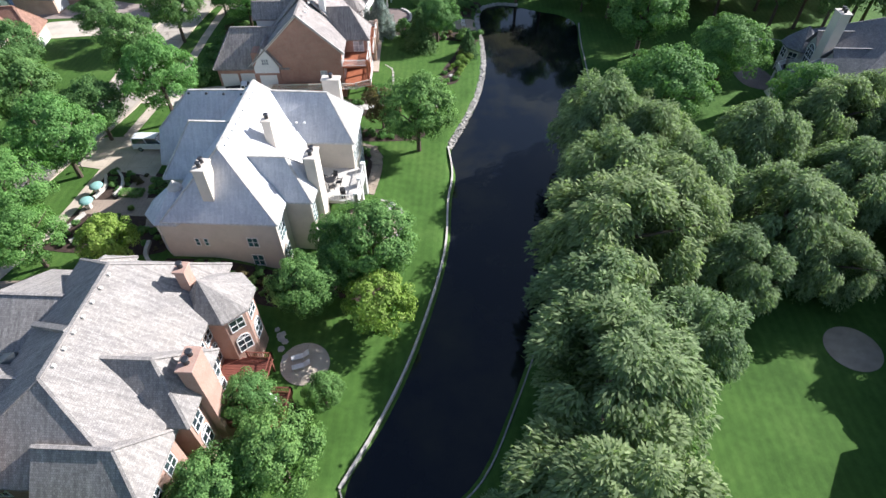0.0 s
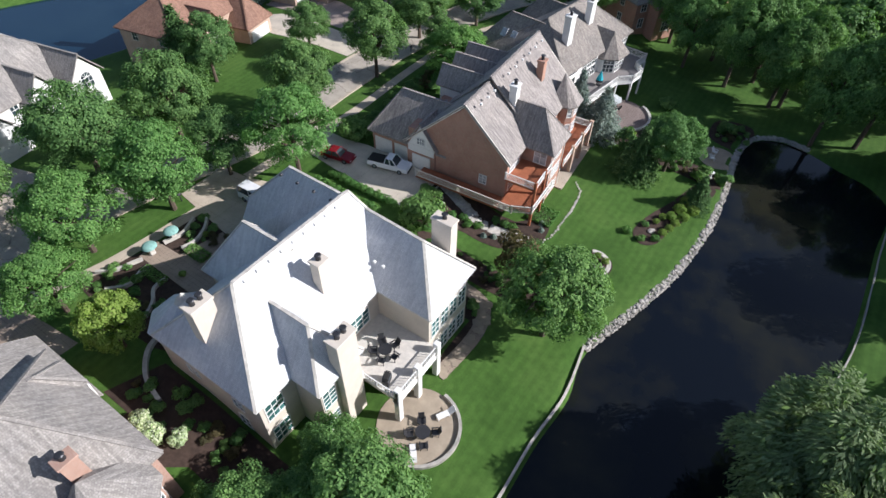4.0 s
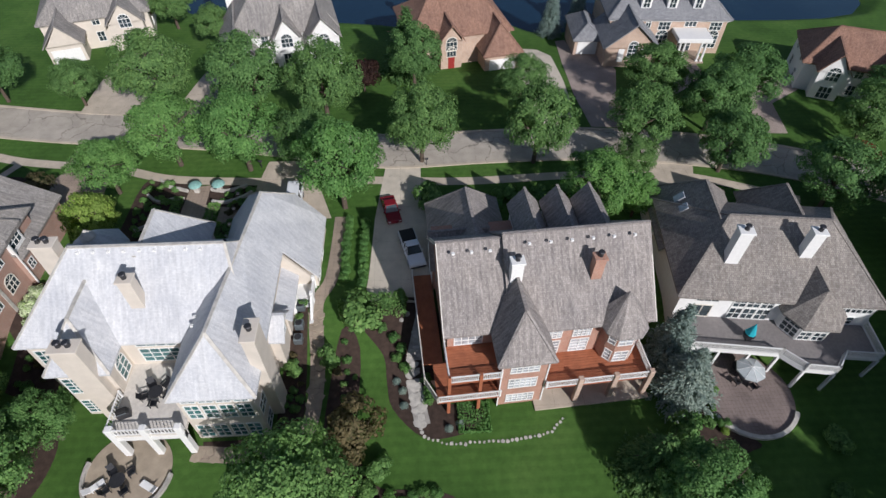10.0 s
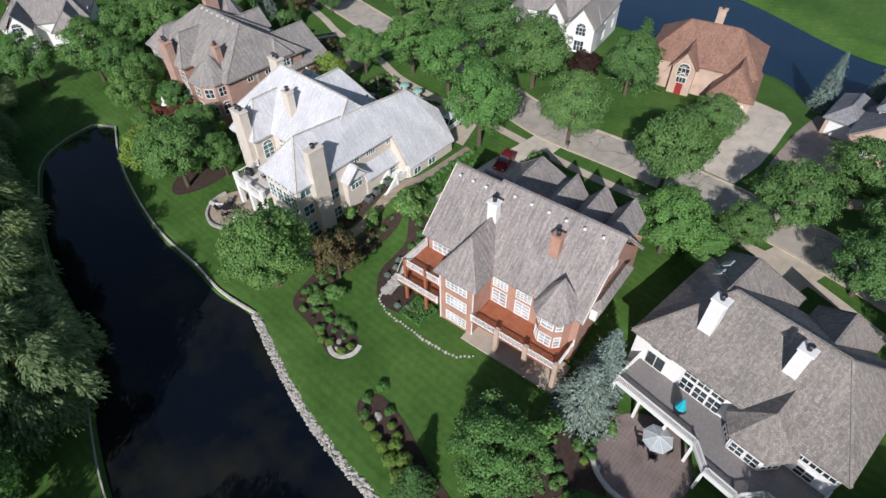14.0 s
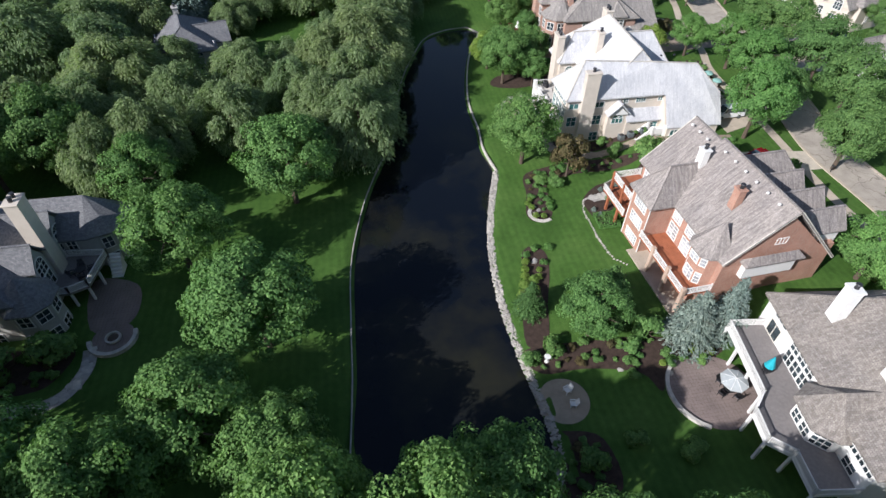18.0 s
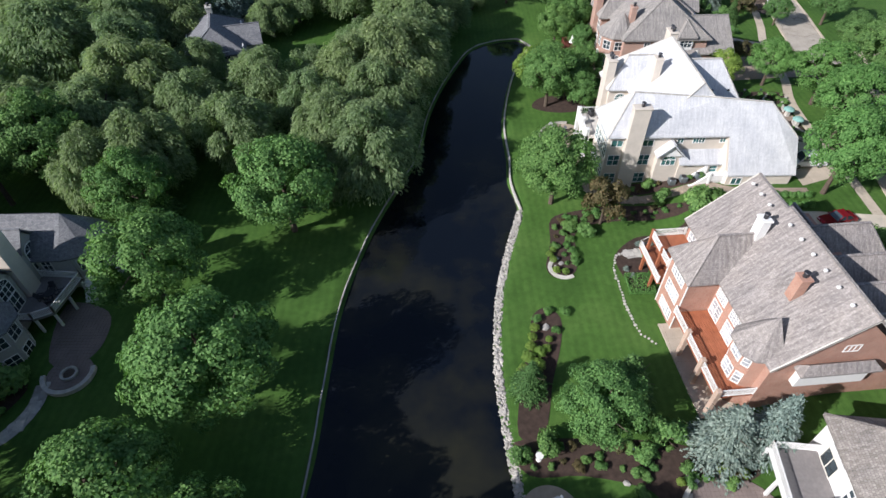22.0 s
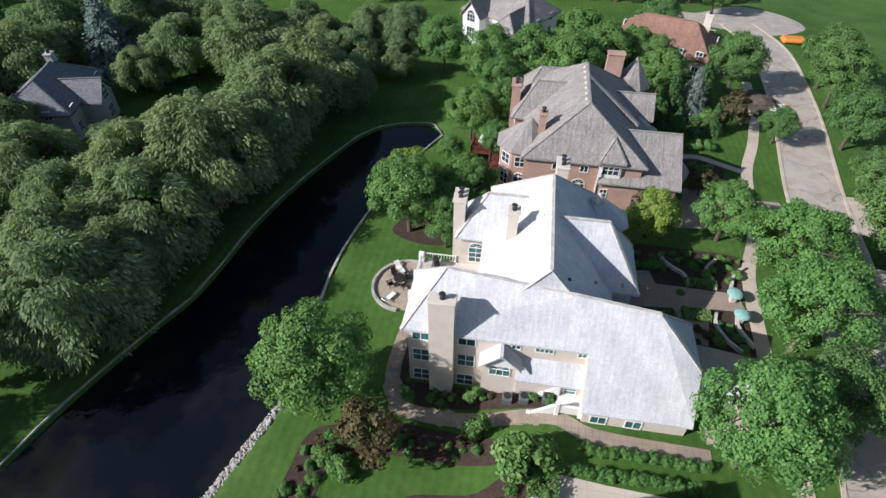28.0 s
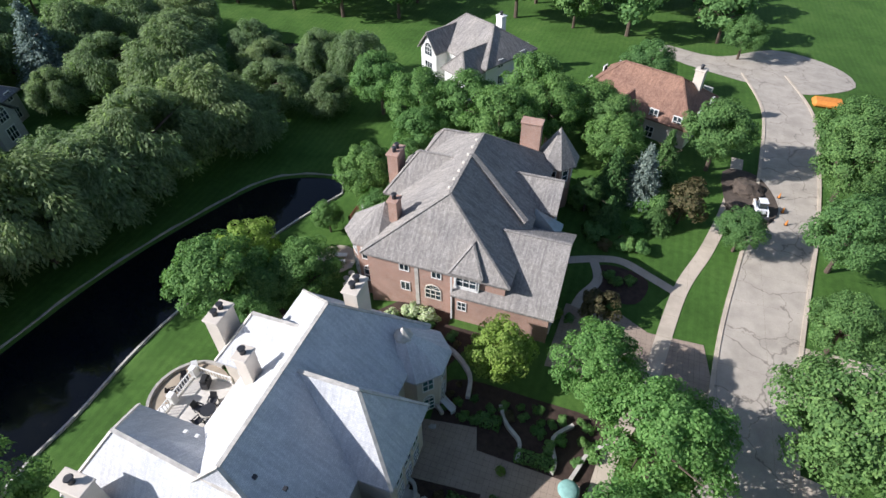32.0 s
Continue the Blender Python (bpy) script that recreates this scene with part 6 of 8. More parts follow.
def dormered_house():
    """The long house across the street: hipped main block with three dormers, gabled garage, columned porch."""
    H = thing("dormered_house", (-83.2, 112.3, 0), "salmon brick house with a grey roof and white dormers", "house", rz=-3)
    W, R, T, G = M["brick_tan"], M["slate_dark"], M["white"], M["glass"]
    wall_block(H, -6, 6, -10, 10, 1.8, 9.0, W)
    hip(H, -6, 6, -10, 10, 9.0, 13.8, "y", 5.6, 5.6, R, 0.55)
    part("cornice", box_bm(-6.3, 6.3, -10.3, 10.3, 8.55, 8.9), T, H, "white boxed cornice")
    # dormers
    for y in (-4.2, 0.2, 4.6):
        wall_block(H, 1.0, 4.9, y - 0.85, y + 0.85, 9.2, 12.0, T, "dormer_wall")
        hip(H, 0.0, 4.9, y - 0.85, y + 0.85, 12.0, 13.3, "x", 0, 0, R, 0.25, name="dormer_roof")
        gable_wall(H, "x", 4.65, y - 0.85, y + 0.85, 11.9, 13.0, T)
        window(H, 4.9, y, 10.3, 0, 1.0, 1.5, T, G, 2, 2, True)
    # gabled garage, its arched window to the street
    wall_block(H, 4, 11.4, -11.4, -2.6, 1.8, 6.4, W, "garage_wall")
    hip(H, 2.0, 11.4, -11.4, -2.6, 6.4, 10.6, "x", 0, 0, R, 0.45, name="garage_roof")
    gable_wall(H, "x", 11.1, -11.4, -2.6, 6.2, 10.1, W)
    window(H, 11.4, -6.9, 4.9, 0, 1.5, 2.0, T, G, 2, 3, True, "white arched window")
    for y in (-8.7, -5.1):
        part("shutter_panel", box_bm(11.38, 11.46, y - 0.5, y + 0.5, 3.9, 6.2, bevel=0.02), T, H, "white panelled surround")
    # low garage at the end
    wall_block(H, -1.5, 7.0, -15.6, -11.2, 1.8, 5.6, W, "garage_wall")
    hip(H, -1.5, 7.0, -15.6, -11.2, 5.6, 7.6, "x", 2.4, 2.4, R, 0.45, name="garage_roof")
    garage_door(H, 7.02, -13.4, 2.9, 0, 3.4, 2.5)
    # columned porch and front door
    part("porch_floor", box_bm(6.0, 10.0, 1.2, 6.4, 2.2, 3.2, bevel=0.03), M["court"], H)
    for i in range(3):
        part("step", box_bm(10.0 + i * 0.35, 10.35 + i * 0.35, 2.2, 5.4, 2.2, 3.05 - i * 0.16), M["court"], H)
    for y in (1.6, 2.4, 5.2, 6.0):
        bm = bmesh.new()
        add_cyl(bm, 9.6, y, 3.2, 6.6, 0.2, 0.17, 12)
        add_box(bm, 9.36, 9.84, y - 0.24, y + 0.24, 3.2, 3.4)
        add_box(bm, 9.36, 9.84, y - 0.24, y + 0.24, 6.45, 6.65)
        part("column", bm, T, H, "white porch column")
    part("porch_roof", box_bm(6.0, 10.1, 0.9, 6.7, 6.65, 7.4, bevel=0.05), T, H, "white flat porch roof")
    window(H, 6.0, 3.8, 3.2, 0, 2.2, 2.9, T, G, 3, 3, True, "arched front door with side lights")
    # windows
    for y in (-0.6, 8.2):
        window(H, 6.0, y, 3.8, 0, 2.0, 2.2, T, G, 3, 3, True)
        window(H, 6.0, y, 7.0, 0, 1.9, 1.3, T, G, 3, 2)
    window(H, 6.0, 3.8, 7.6, 0, 1.9, 0.9, T, G, 3, 1)
    window(H, 6.0, -3.4, 7.3, 0, 0.8, 0.9, T, G, 2, 1, True)
    for x in (-3.5, 0.5, 4.0):
        for z in (3.8, 6.8):
            window(H, x, 10.0, z, 90, 1.1, 1.5, T, G, 2, 2)
            window(H, -6.0, x * 2, z, 180, 1.3, 1.5, T, G, 2, 2)
    chimney(H, -3.6, -1.0, 8.5, 15.4, 0.9, 1.2, W, M["metal"], 1)


dormered_house()
suburban("pale_villa", -66, 139, -22, "white house with gabled front and brown roof", "white", "terra", 16, 10, 8.0, 12.0, 2.8,
         ((0, 7, -6, -2, 7.8, 11, True), (0, 7, 2, 6, 7.8, 11, True)))
suburban("stone_villa", -90, 12, 18, "pale stone house with a light grey roof", "cream", "cedar_pale", 17, 13, 7.6, 12.4, 2.6,
         ((0, 9, 2, 7.5, 7.0, 10.4, True), (0, 11, -8, -2.5, 5.6, 9.2, True)))
suburban("white_cottage", -14.2, -30.5, 60, "white house with a grey shingled roof", "white", "cedar_pale", 15, 11, 7.0, 11.2, 2.4,
         ((0, 9.5, 2, 7, 6.4, 9.4, False), (0, 8, -6, -2, 7.0, 10, True)), chim=((-2, 3),))
suburban("russet_house", -43, -22, 70, "cream house with a reddish-brown shingled roof", "cream", "terra", 17, 11, 6.4, 10.6, 2.6,
         ((0, 9, -4, 2, 5.6, 8.4, True),), chim=((-2, 6),))
suburban("dark_brick_house", -21, 137, -30, "dark brick house with a grey-brown roof", "brick", "cedar", 20, 13, 8.0, 12.6, 2.6,
         ((0, 10, 4, 9, 7.8, 11.4, False), (0, 9, -7, -2, 7.8, 11.4, True)), chim=((2, 6), (-3, -5)))
suburban("far_bank_house", 54, 14.5, 195, "blue-grey house with a grey asphalt roof", "greywall", "asphalt", 14, 10, 6.0, 9.6, 1.4,
         ((0, 8, -3, 2, 5.6, 8.4, True),), chim=((0, 4),))


def grey_house():
    H = thing("grey_house", (64.9, 75.4, 0), "grey stone house with a slate-grey roof and raised deck", "house")
    w, rf, tr, gl = M["greywall"], M["asphalt"], M["white"], M["glass"]
    X = lambda x: x - 66.0
    Y = lambda y: y - 74.0
    wall_block(H, X(61.4), X(77), Y(64.5), Y(81.6), 0.6, 7.6, w)
    hip(H, X(61.4), X(77), Y(64.5), Y(81.6), 7.6, 13.0, "y", 6.5, 6.5, rf, 0.5)
    # low wing with a canted end
    wall_block(H, X(56.2), X(61.6), Y(64.0), Y(70.6), 0.6, 6.6, w, "wing_wall")
    bm = bmesh.new()
    add_prism(bm, [(X(56.3), Y(64.0)), (X(56.3), Y(70.6)), (X(54.4), Y(69.6)), (X(53.0), Y(68.2)), (X(53.0), Y(66.4)), (X(54.4), Y(65.0))], 0.6, 6.6)
    part("bay_wall", bm, w, H)
    part("wing_roof", roof_bm(X(57.0), X(66.0), Y(63.5), Y(71.1), 6.6, 10.4, "x", 0, 0), rf, H)
    part("bay_roof", pyramid_bm([(X(57.05), Y(63.5)), (X(57.05), Y(71.1)), (X(54.2), Y(70.2)), (X(52.5), Y(68.4)), (X(52.5), Y(66.2)), (X(54.2), Y(64.4))][::-1], 6.6, (X(57.02), Y(67.3), 10.4)), rf, H)
    for x, y, f in ((55.3, 70.1, 118), (53.7, 68.9, 135), (53.0, 67.3, 180)):
        window(H, X(x), Y(y), 4.2, f, 1.1, 1.6, tr, gl, 2, 2)
        window(H, X(x), Y(y), 1.6, f, 1.1, 1.6, tr, gl, 2, 2)
    window(H, X(59.2), Y(70.6), 4.1, 90, 1.0, 2.0, tr, gl, 2, 3)
    # tall gabled rooms either side of the chimney
    for y0, y1 in ((68.2, 71.9), (74.3, 77.4)):
        m = (y0 + y1) / 2
        wall_block(H, X(60.3), X(62), Y(y0), Y(y1), 0.6, 8.0, w, "gable_room_wall")
        hip(H, X(60.3), X(67), Y(y0), Y(y1), 8.0, 10.6, "x", 0, 0, rf, 0.4, name="gable_roof")
        gable_wall(H, "x", X(60.3), Y(y0), Y(y1), 7.8, 10.2, w)
        window(H, X(60.3), Y(m), 6.2, 180, 1.9, 1.3, tr, gl, 3, 2, True)
        window(H, X(60.3), Y(m), 4.1, 180, 1.9, 1.9, tr, gl, 3, 2)
    chimney(H, X(60.6), Y(73.1), 0.6, 14.6, 1.5, 2.0, M["cream"], M["metal"], 2)
    # corner bay
    c = (X(60.8), Y(79.8))
    bm = bmesh.new()
    add_prism(bm, ngon(*c, 2.6, 8, 0.39), 0.6, 6.5)
    part("bay_wall", bm, w, H)
    part("bay_roof", pyramid_bm(ngon(*c, 3.15, 8, 0.39), 6.5, (c[0], c[1], 9.6)), rf, H)
    for d in (90, 135, 180, 225):
        for z in (1.4, 4.3):
            window(H, c[0] + 2.41 * math.cos(radians(d)), c[1] + 2.41 * math.sin(radians(d)), z, d, 1.3, 1.5, tr, gl, 2, 2)
    for x in (65.0, 69.0, 73.0):
        window(H, X(x), Y(81.6), 4.4, 90, 1.3, 1.4, tr, gl, 2, 2)
        window(H, X(x), Y(81.6), 1.4, 90, 1.3, 1.6, tr, gl, 2, 2)
    # raised deck on white posts
    outline = [(60.3, 71.0), (55.5, 71.4), (56.3, 76.5), (58.2, 77.4), (60.3, 77.4)]
    bm = bmesh.new()
    add_prism(bm, [(X(x), Y(y)) for x, y in outline][::-1], 3.7, 4.0)
    part("deck", bm, M["deck_grey"], H, "grey boarded deck")
    for a, b in zip(outline[:-1], outline[1:]):
        railing(H, (X(a[0]), Y(a[1])), (X(b[0]), Y(b[1])), 4.0, tr)
    for x, y in ((55.7, 71.6), (56.0, 74.0), (56.5, 76.4), (58.2, 77.2)):
        part("deck_post", box_bm(X(x) - 0.12, X(x) + 0.12, Y(y) - 0.12, Y(y) + 0.12, 0.5, 3.7), tr, H)
    for i in range(9):
        part("step", box_bm(X(54.2), X(55.5), Y(70.9) - i * 0.0 + 0.3 * i, Y(71.2) + 0.3 * i, 0.6, 3.8 - 0.36 * i), tr, H)
    return H


grey_house()


# ---- drives, walks and beds ----
patch("slate_drive", [(-48.8, 48.0), (-37.3, 46.2), (-37.3, 57.4), (-44.5, 55.0), (-48.8, 54.6)], M["drive"], 0.06, "pale concrete driveway beside the stone house", "driveway")
# paler concrete on red_drive makes up for sunlight that the garage keeps off
patch("red_drive", [(-48.6, 64.2), (-37, 62.8), (-28.6, 62.4), (-24.2, 62.0), (-23.6, 69.6), (-36.5, 69.4), (-40.0, 68.6), (-48.6, 68.8)], M["drive_cream"], 0.06, "pale concrete driveway before the garage", "driveway")
patch("mansion_drive", [(-39.2, 19.8), (-44.7, 19.4), (-47.6, 21.0), (-52.8, 20.8), (-54.0, 27.2), (-47, 27.4), (-38.7, 28.2)], M["court"], 0.06, "tan concrete driveway of the brick house", "driveway")
patch("sidewalk", ribbon(spline([(-56.5, -14), (-55.4, -4), (-53.0, 6), (-50.6, 13), (-49.4, 19), (-48.0, 28), (-45.6, 36), (-44.6, 48)]), 1.5), M["drive"], 0.062, "narrow concrete sidewalk along the street", "sidewalk")
patch("sidewalk_east", ribbon(spline([(-44.8, 55), (-44.2, 64), (-43.6, 75), (-44.2, 90), (-43.5, 104), (-38, 118)]), 1.5), M["drive"], 0.058, "narrow concrete sidewalk along the street", "sidewalk")
patch("curving_walk", ribbon(spline([(-37.6, 13.6), (-40.9, 12.2), (-43.8, 11.6), (-47.0, 13.0), (-50.4, 14.8)]), 1.1), M["drive"], 0.064, "curving tan garden walk", "path")
patch("garden_walk", ribbon(spline([(-41.0, 12.6), (-41.8, 15.4), (-40.6, 18.2), (-40.2, 20)]), 1.0), M["drive"], 0.066, "curving tan garden walk", "path")
patch("villa_drive", [(-55.4, 31.0), (-56.4, 36.5), (-66, 40), (-74, 38), (-73, 34)], M["drive"], 0.06, "pale driveway of the white villa", "driveway")
patch("stone_villa_drive", [(-58.5, 18), (-57.0, 25), (-66, 27), (-80, 26), (-84, 22), (-80, 18)], M["drive"], 0.06, "pale driveway across the street", "driveway")
patch("tan_drive", [(-55.4, 86.6), (-55.2, 91.6), (-61.6, 92.7), (-68, 92.8), (-76.8, 92.4), (-79.6, 90.4), (-80.4, 85.3), (-71.5, 85.2), (-62.7, 86.4)], M["drive_cream"], 0.06, "pale concrete driveway of the tan house", "driveway")
patch("paver_drive", [(-55.0, 94.4), (-54.6, 100.6), (-62.8, 100.2), (-71.0, 102.4), (-76.6, 101.4), (-77.0, 97.5), (-84, 96.4), (-83.6, 94.6), (-74.2, 93.8), (-64, 93.6)], M["pavers_pale"], 0.06, "pale tan paver driveway of the dormered house", "driveway")
patch("paver_forecourt", [(-52.4, 118.4), (-52.2, 123.2), (-60, 124.4), (-66, 134), (-70, 132), (-64.4, 122.4), (-58, 120.2)], M["pavers_pale"], 0.06, "pale tan paver forecourt", "driveway")
patch("porch_walk", ribbon(spline([(-72.6, 115.6), (-69.8, 115.6), (-67.0, 113.4), (-63.6, 108.6), (-60.6, 104.0), (-58.6, 100.6)]), 2.2), M["pavers_pale"], 0.064, "pale tan paver walk to the porch", "path")
patch("white_drive", [(-48.5, 101), (-47.5, 107), (-38, 104), (-38.5, 97)], M["drive"], 0.06, "concrete driveway of the white house", "driveway")

patch("court", [(-29.4, 37.2), (-34.6, 36.4), (-35.2, 38.4), (-43.9, 38.6), (-44.2, 41.2), (-40.4, 41.3), (-39.4, 46.4), (-37.0, 46.2), (-36.6, 41.8), (-30.2, 42.4)], M["court"], 0.075, "tan paved court before the stone house", "path")
patch("front_bed", smooth([(-46, 33), (-38, 32), (-31, 32.5), (-30.5, 37), (-31, 43), (-36, 46.6), (-43.6, 47.2), (-44.0, 40)]), M["dirt"], 0.045, "dark mulched planting bed", "flower bed")
patch("bed_slate_west", [(-32, 26.5), (-16, 26.5), (-14, 31.6), (-30, 31.6)], M["dirt"], 0.045, "dark mulched bed between the houses", "flower bed")
patch("bed_slate_pond", smooth([(-13, 31), (-10, 28.5), (-5.6, 28.4), (-3.6, 31.5), (-7, 33.6), (-11, 33.6)]), M["dirt"], 0.045, "brown mulched bed under the pond-side trees", "flower bed")
patch("bed_slate_east", [(-9.2, 47.4), (-9.2, 55.2), (-12, 56.4), (-26.4, 55.8), (-26.4, 53.8), (-10.0, 53.8), (-10.0, 47.2)], M["dirt"], 0.045, "dark mulched bed along the stone house", "flower bed")
patch("bed_maple", smooth([(-2.4, 60.4), (-1.6, 65), (-0.4, 69.6), (-1.7, 71.4), (-3.9, 70.4), (-4.6, 67), (-5.4, 63.2), (-10, 61.6), (-19, 61.6), (-21, 59.6), (-12, 58.4), (-6, 59)]), M["dirt"], 0.045, "dark mulched bed with yellow shrubs", "flower bed")
patch("bed_lawn", smooth([(0.8, 75.9), (2.4, 77.2), (3.0, 80.5), (4.4, 85.0), (5.6, 91.6), (3.0, 91.4), (1.4, 86), (-0.3, 81.0), (-0.8, 77.4)]), M["dirt"], 0.045, "dark mulched bed in the lawn", "flower bed")
patch("bed_red_west", smooth([(-24.2, 61.8), (-21.5, 61.6), (-18.2, 64.0), (-15.3, 64.4), (-12.4, 65.0), (-9.4, 67.8), (-9.3, 70.8), (-10.4, 73.4), (-12.6, 73.6), (-13.5, 70.0), (-23.5, 69.6)]), M["dirt"], 0.045, "dark mulched bed below the deck", "flower bed")
patch("bed_white", smooth([(6.4, 92.6), (3, 92.0), (-4, 92.5), (-9, 93), (-16, 95.4), (-14, 97), (-9.0, 97.6), (-7, 100), (-5.6, 97.4), (0, 95.8), (5.0, 95.6)]), M["dirt"], 0.045, "dark mulched bed below the spruces", "flower bed")
patch("bed_white_pond", smooth([(6.8, 103.2), (4, 102.6), (1, 104), (1, 109), (6, 110)]), M["dirt"], 0.045, "dark planted bed by the pond's end", "flower bed")
patch("bed_grey", smooth([(55.6, 85.4), (56.3, 88.6), (58, 90.2), (62, 90.4), (66, 88.4), (66, 84.5), (60, 84.8)]), M["dirt"], 0.045, "brown mulched bed with round shrubs", "flower bed")
patch("bed_mansion_east", [(-28.5, 26.6), (-28.5, 24.6), (-22.8, 24.6), (-20, 27), (-22, 28.4)], M["dirt"], 0.05, "dark mulched bed against the brick wall", "flower bed")
patch("bed_mansion_front", smooth([(-41.2, 13.4), (-44, 12.6), (-47.0, 13.9), (-46, 17.6), (-42.2, 17.4)]), M["dirt"], 0.047, "dark planted bed in the front garden", "flower bed")
patch("dug_ground", smooth([(-54.5, -10), (-58.8, -10.5), (-61.0, -4), (-58.6, 1.0), (-55.6, 0.2)]), M["soil"], 0.085, "dug dark soil spilling over the street", "soil")


def disc(name, x, y, r, mat, label, n=40, dz=0.07, category="patio"):
    return patch(name, ngon(x, y, r, n), mat, dz, label, category)


disc("round_patio", -7.5, 41.1, 3.8, M["patio"], "round tan stone patio below the terrace")
disc("pond_patio", 3.6, 99.2, 2.7, M["patio"], "round stone patio at the pond's edge")
disc("umbrella_patio", -12.3, 100.7, 4.6, M["drive_dark"], "round brown paver patio under the deck")
disc("mansion_patio", -11.9, 19.7, 2.5, M["drive"], "round tan patio with lounge chairs")
disc("lawn_patio", 44.6, 23.6, 2.8, M["patio"], "tan paved patio beside the blue-grey house")
disc("fire_patio", 51.9, 84.2, 2.3, M["drive_dark"], "round brick patio round a fire ring")
patch("grey_patio", smooth([(56.4, 74.8), (51.2, 75.8), (50.0, 79.9), (51.2, 82.6), (54.8, 82.6)]), M["drive_dark"], 0.06, "grey paver patio under the deck", "patio")


def ring_wall(name, x, y, r, a0, a1, h, w, mat, label, category="garden wall", n=20):
    pts = [(x + r * math.cos(radians(a0 + (a1 - a0) * i / n)), y + r * math.sin(radians(a0 + (a1 - a0) * i / n))) for i in range(n + 1)]
    return garden_wall(name, pts, h, w, mat, label, category)


def garden_wall(name, pts, h, w, mat, label, category="garden wall"):
    bm = bmesh.new()
    rows = []
    for i, (x, y) in enumerate(pts):
        (ax, ay), (bx, by) = pts[max(0, i - 1)], pts[min(len(pts) - 1, i + 1)]
        L = math.hypot(bx - ax, by - ay) + 1e-9
        sx, sy = -(by - ay) / L * w / 2, (bx - ax) / L * w / 2
        z = gz1(x, y)
        rows.append([bm.verts.new(p) for p in ((x - sx, y - sy, z - 0.3), (x + sx, y + sy, z - 0.3), (x + sx, y + sy, z + h), (x - sx, y - sy, z + h))])
    for a, b in zip(rows, rows[1:]):
        for i in range(4):
            j = (i + 1) % 4
            bm.faces.new((a[i], b[i], b[j], a[j]))
    bm.faces.new(rows[0]), bm.faces.new(rows[-1][::-1])
    bmesh.ops.recalc_face_normals(bm, faces=bm.faces)
    return tagged(part(name, bm, mat), label, category)


ring_wall("patio_wall", -7.5, 41.1, 3.9, -105, 85, 0.4, 0.3, M["rock"], "low curved limestone patio wall")
ring_wall("seat_wall", 51.9, 84.2, 2.4, 10, 200, 0.5, 0.45, M["stone"], "curved white stone seat wall by the fire ring")
ring_wall("umbrella_patio_wall", -12.3, 100.7, 4.7, -60, 60, 0.35, 0.4, M["stone"], "low curved stone edge of the patio")
ring_wall("bed_edging", -2.6, 69.6, 1.75, -75, 120, 0.14, 0.5, M["stone"], "curved pale flagstone bed edging", "edging")
for pts in ([(-36.0, 33.8), (-37.0, 35.4), (-38.4, 36.6), (-38.6, 38.3)], [(-42.4, 33.6), (-41.0, 35.4), (-41.6, 37.4), (-41.5, 38.4)], [(-45.4, 34.4), (-44.0, 35.8), (-43.4, 37.4), (-43.0, 38.5)],
            [(-40.9, 42.0), (-40.6, 43.6), (-41.4, 45.6), (-42.9, 47.2)], [(-43.2, 41.4), (-42.8, 43.6), (-43.8, 46.0)], [(-29.3, 36.6), (-30.4, 35.6), (-31.4, 36.2)], [(-30.0, 42.4), (-31.4, 42.9), (-32.0, 44.4)]):
    garden_wall("garden_wall", spline(pts, 6), 0.45, 0.3, M["stone"], "low curved limestone wall in a mulched bed")
garden_wall("walk_wall", spline([(-27, 28.8), (-30, 29.6), (-32.4, 31.6), (-33, 34)], 6), 0.5, 0.4, M["stone"], "low curved stone wall beside the house")


def flagstones(name, line, width, label, n, mat, seed, size=(0.5, 0.9), category="path"):
    """Irregular flat stones laid along a line, each its own piece."""
    P = thing(name, (0, 0, 0), label, category, kind="structure")
    rnd = random.Random(seed)
    L = [0.0]
    for a, b in zip(line, line[1:]):
        L.append(L[-1] + math.dist(a, b))
    for k in range(n):
        s = (k + 0.5) / n * L[-1] if width < 0.6 else rnd.uniform(0, L[-1])
        i = max(0, min(len(line) - 2, int(np.searchsorted(L, s)) - 1))
        f = (s - L[i]) / (L[i + 1] - L[i] + 1e-9)
        (ax, ay), (bx, by) = line[i], line[i + 1]
        d = math.hypot(bx - ax, by - ay) + 1e-9
        o = rnd.uniform(-width / 2, width / 2)
        x, y = ax + (bx - ax) * f - (by - ay) / d * o, ay + (by - ay) * f + (bx - ax) / d * o
        m = rnd.randint(5, 7)
        r = rnd.uniform(*size) / 2
        z = gz1(x, y)
        bm = bmesh.new()
        add_prism(bm, [(r * rnd.uniform(0.8, 1.15) * math.cos(6.2832 * j / m), r * rnd.uniform(0.8, 1.15) * math.sin(6.2832 * j / m)) for j in range(m)], -0.06, 0.05 + rnd.uniform(0.02, 0.05))
        ob = part("stone", bm, mat, P, loc=(x, y, z))
    return P


flagstones("stepping_stones", spline([(-10.9, 67.6), (-9.6, 67.9), (-8.7, 70.1), (-8.6, 73.3), (-8.7, 76.8), (-9.3, 80.1), (-10.8, 81.6)], 6), 0.2, "curving line of pale stepping stones in the lawn", 36, M["stone"], 3, (0.2, 0.42))
flagstones("flagstone_path", spline([(-23.4, 68.6), (-19.5, 67.6), (-16.5, 67.0), (-13.5, 67.4), (-10.6, 67.9)], 5), 1.1, "pale flagstone path stepping down beside the deck", 60, M["stone"], 4, (0.6, 1.05))
patch("flagstone_base", ribbon(spline([(-23.4, 68.6), (-19.5, 67.6), (-16.5, 67.0), (-13.5, 67.4), (-10.6, 67.9)], 5), 1.5), M["rock"], 0.055, "gravel bed of the flagstone path", "path")
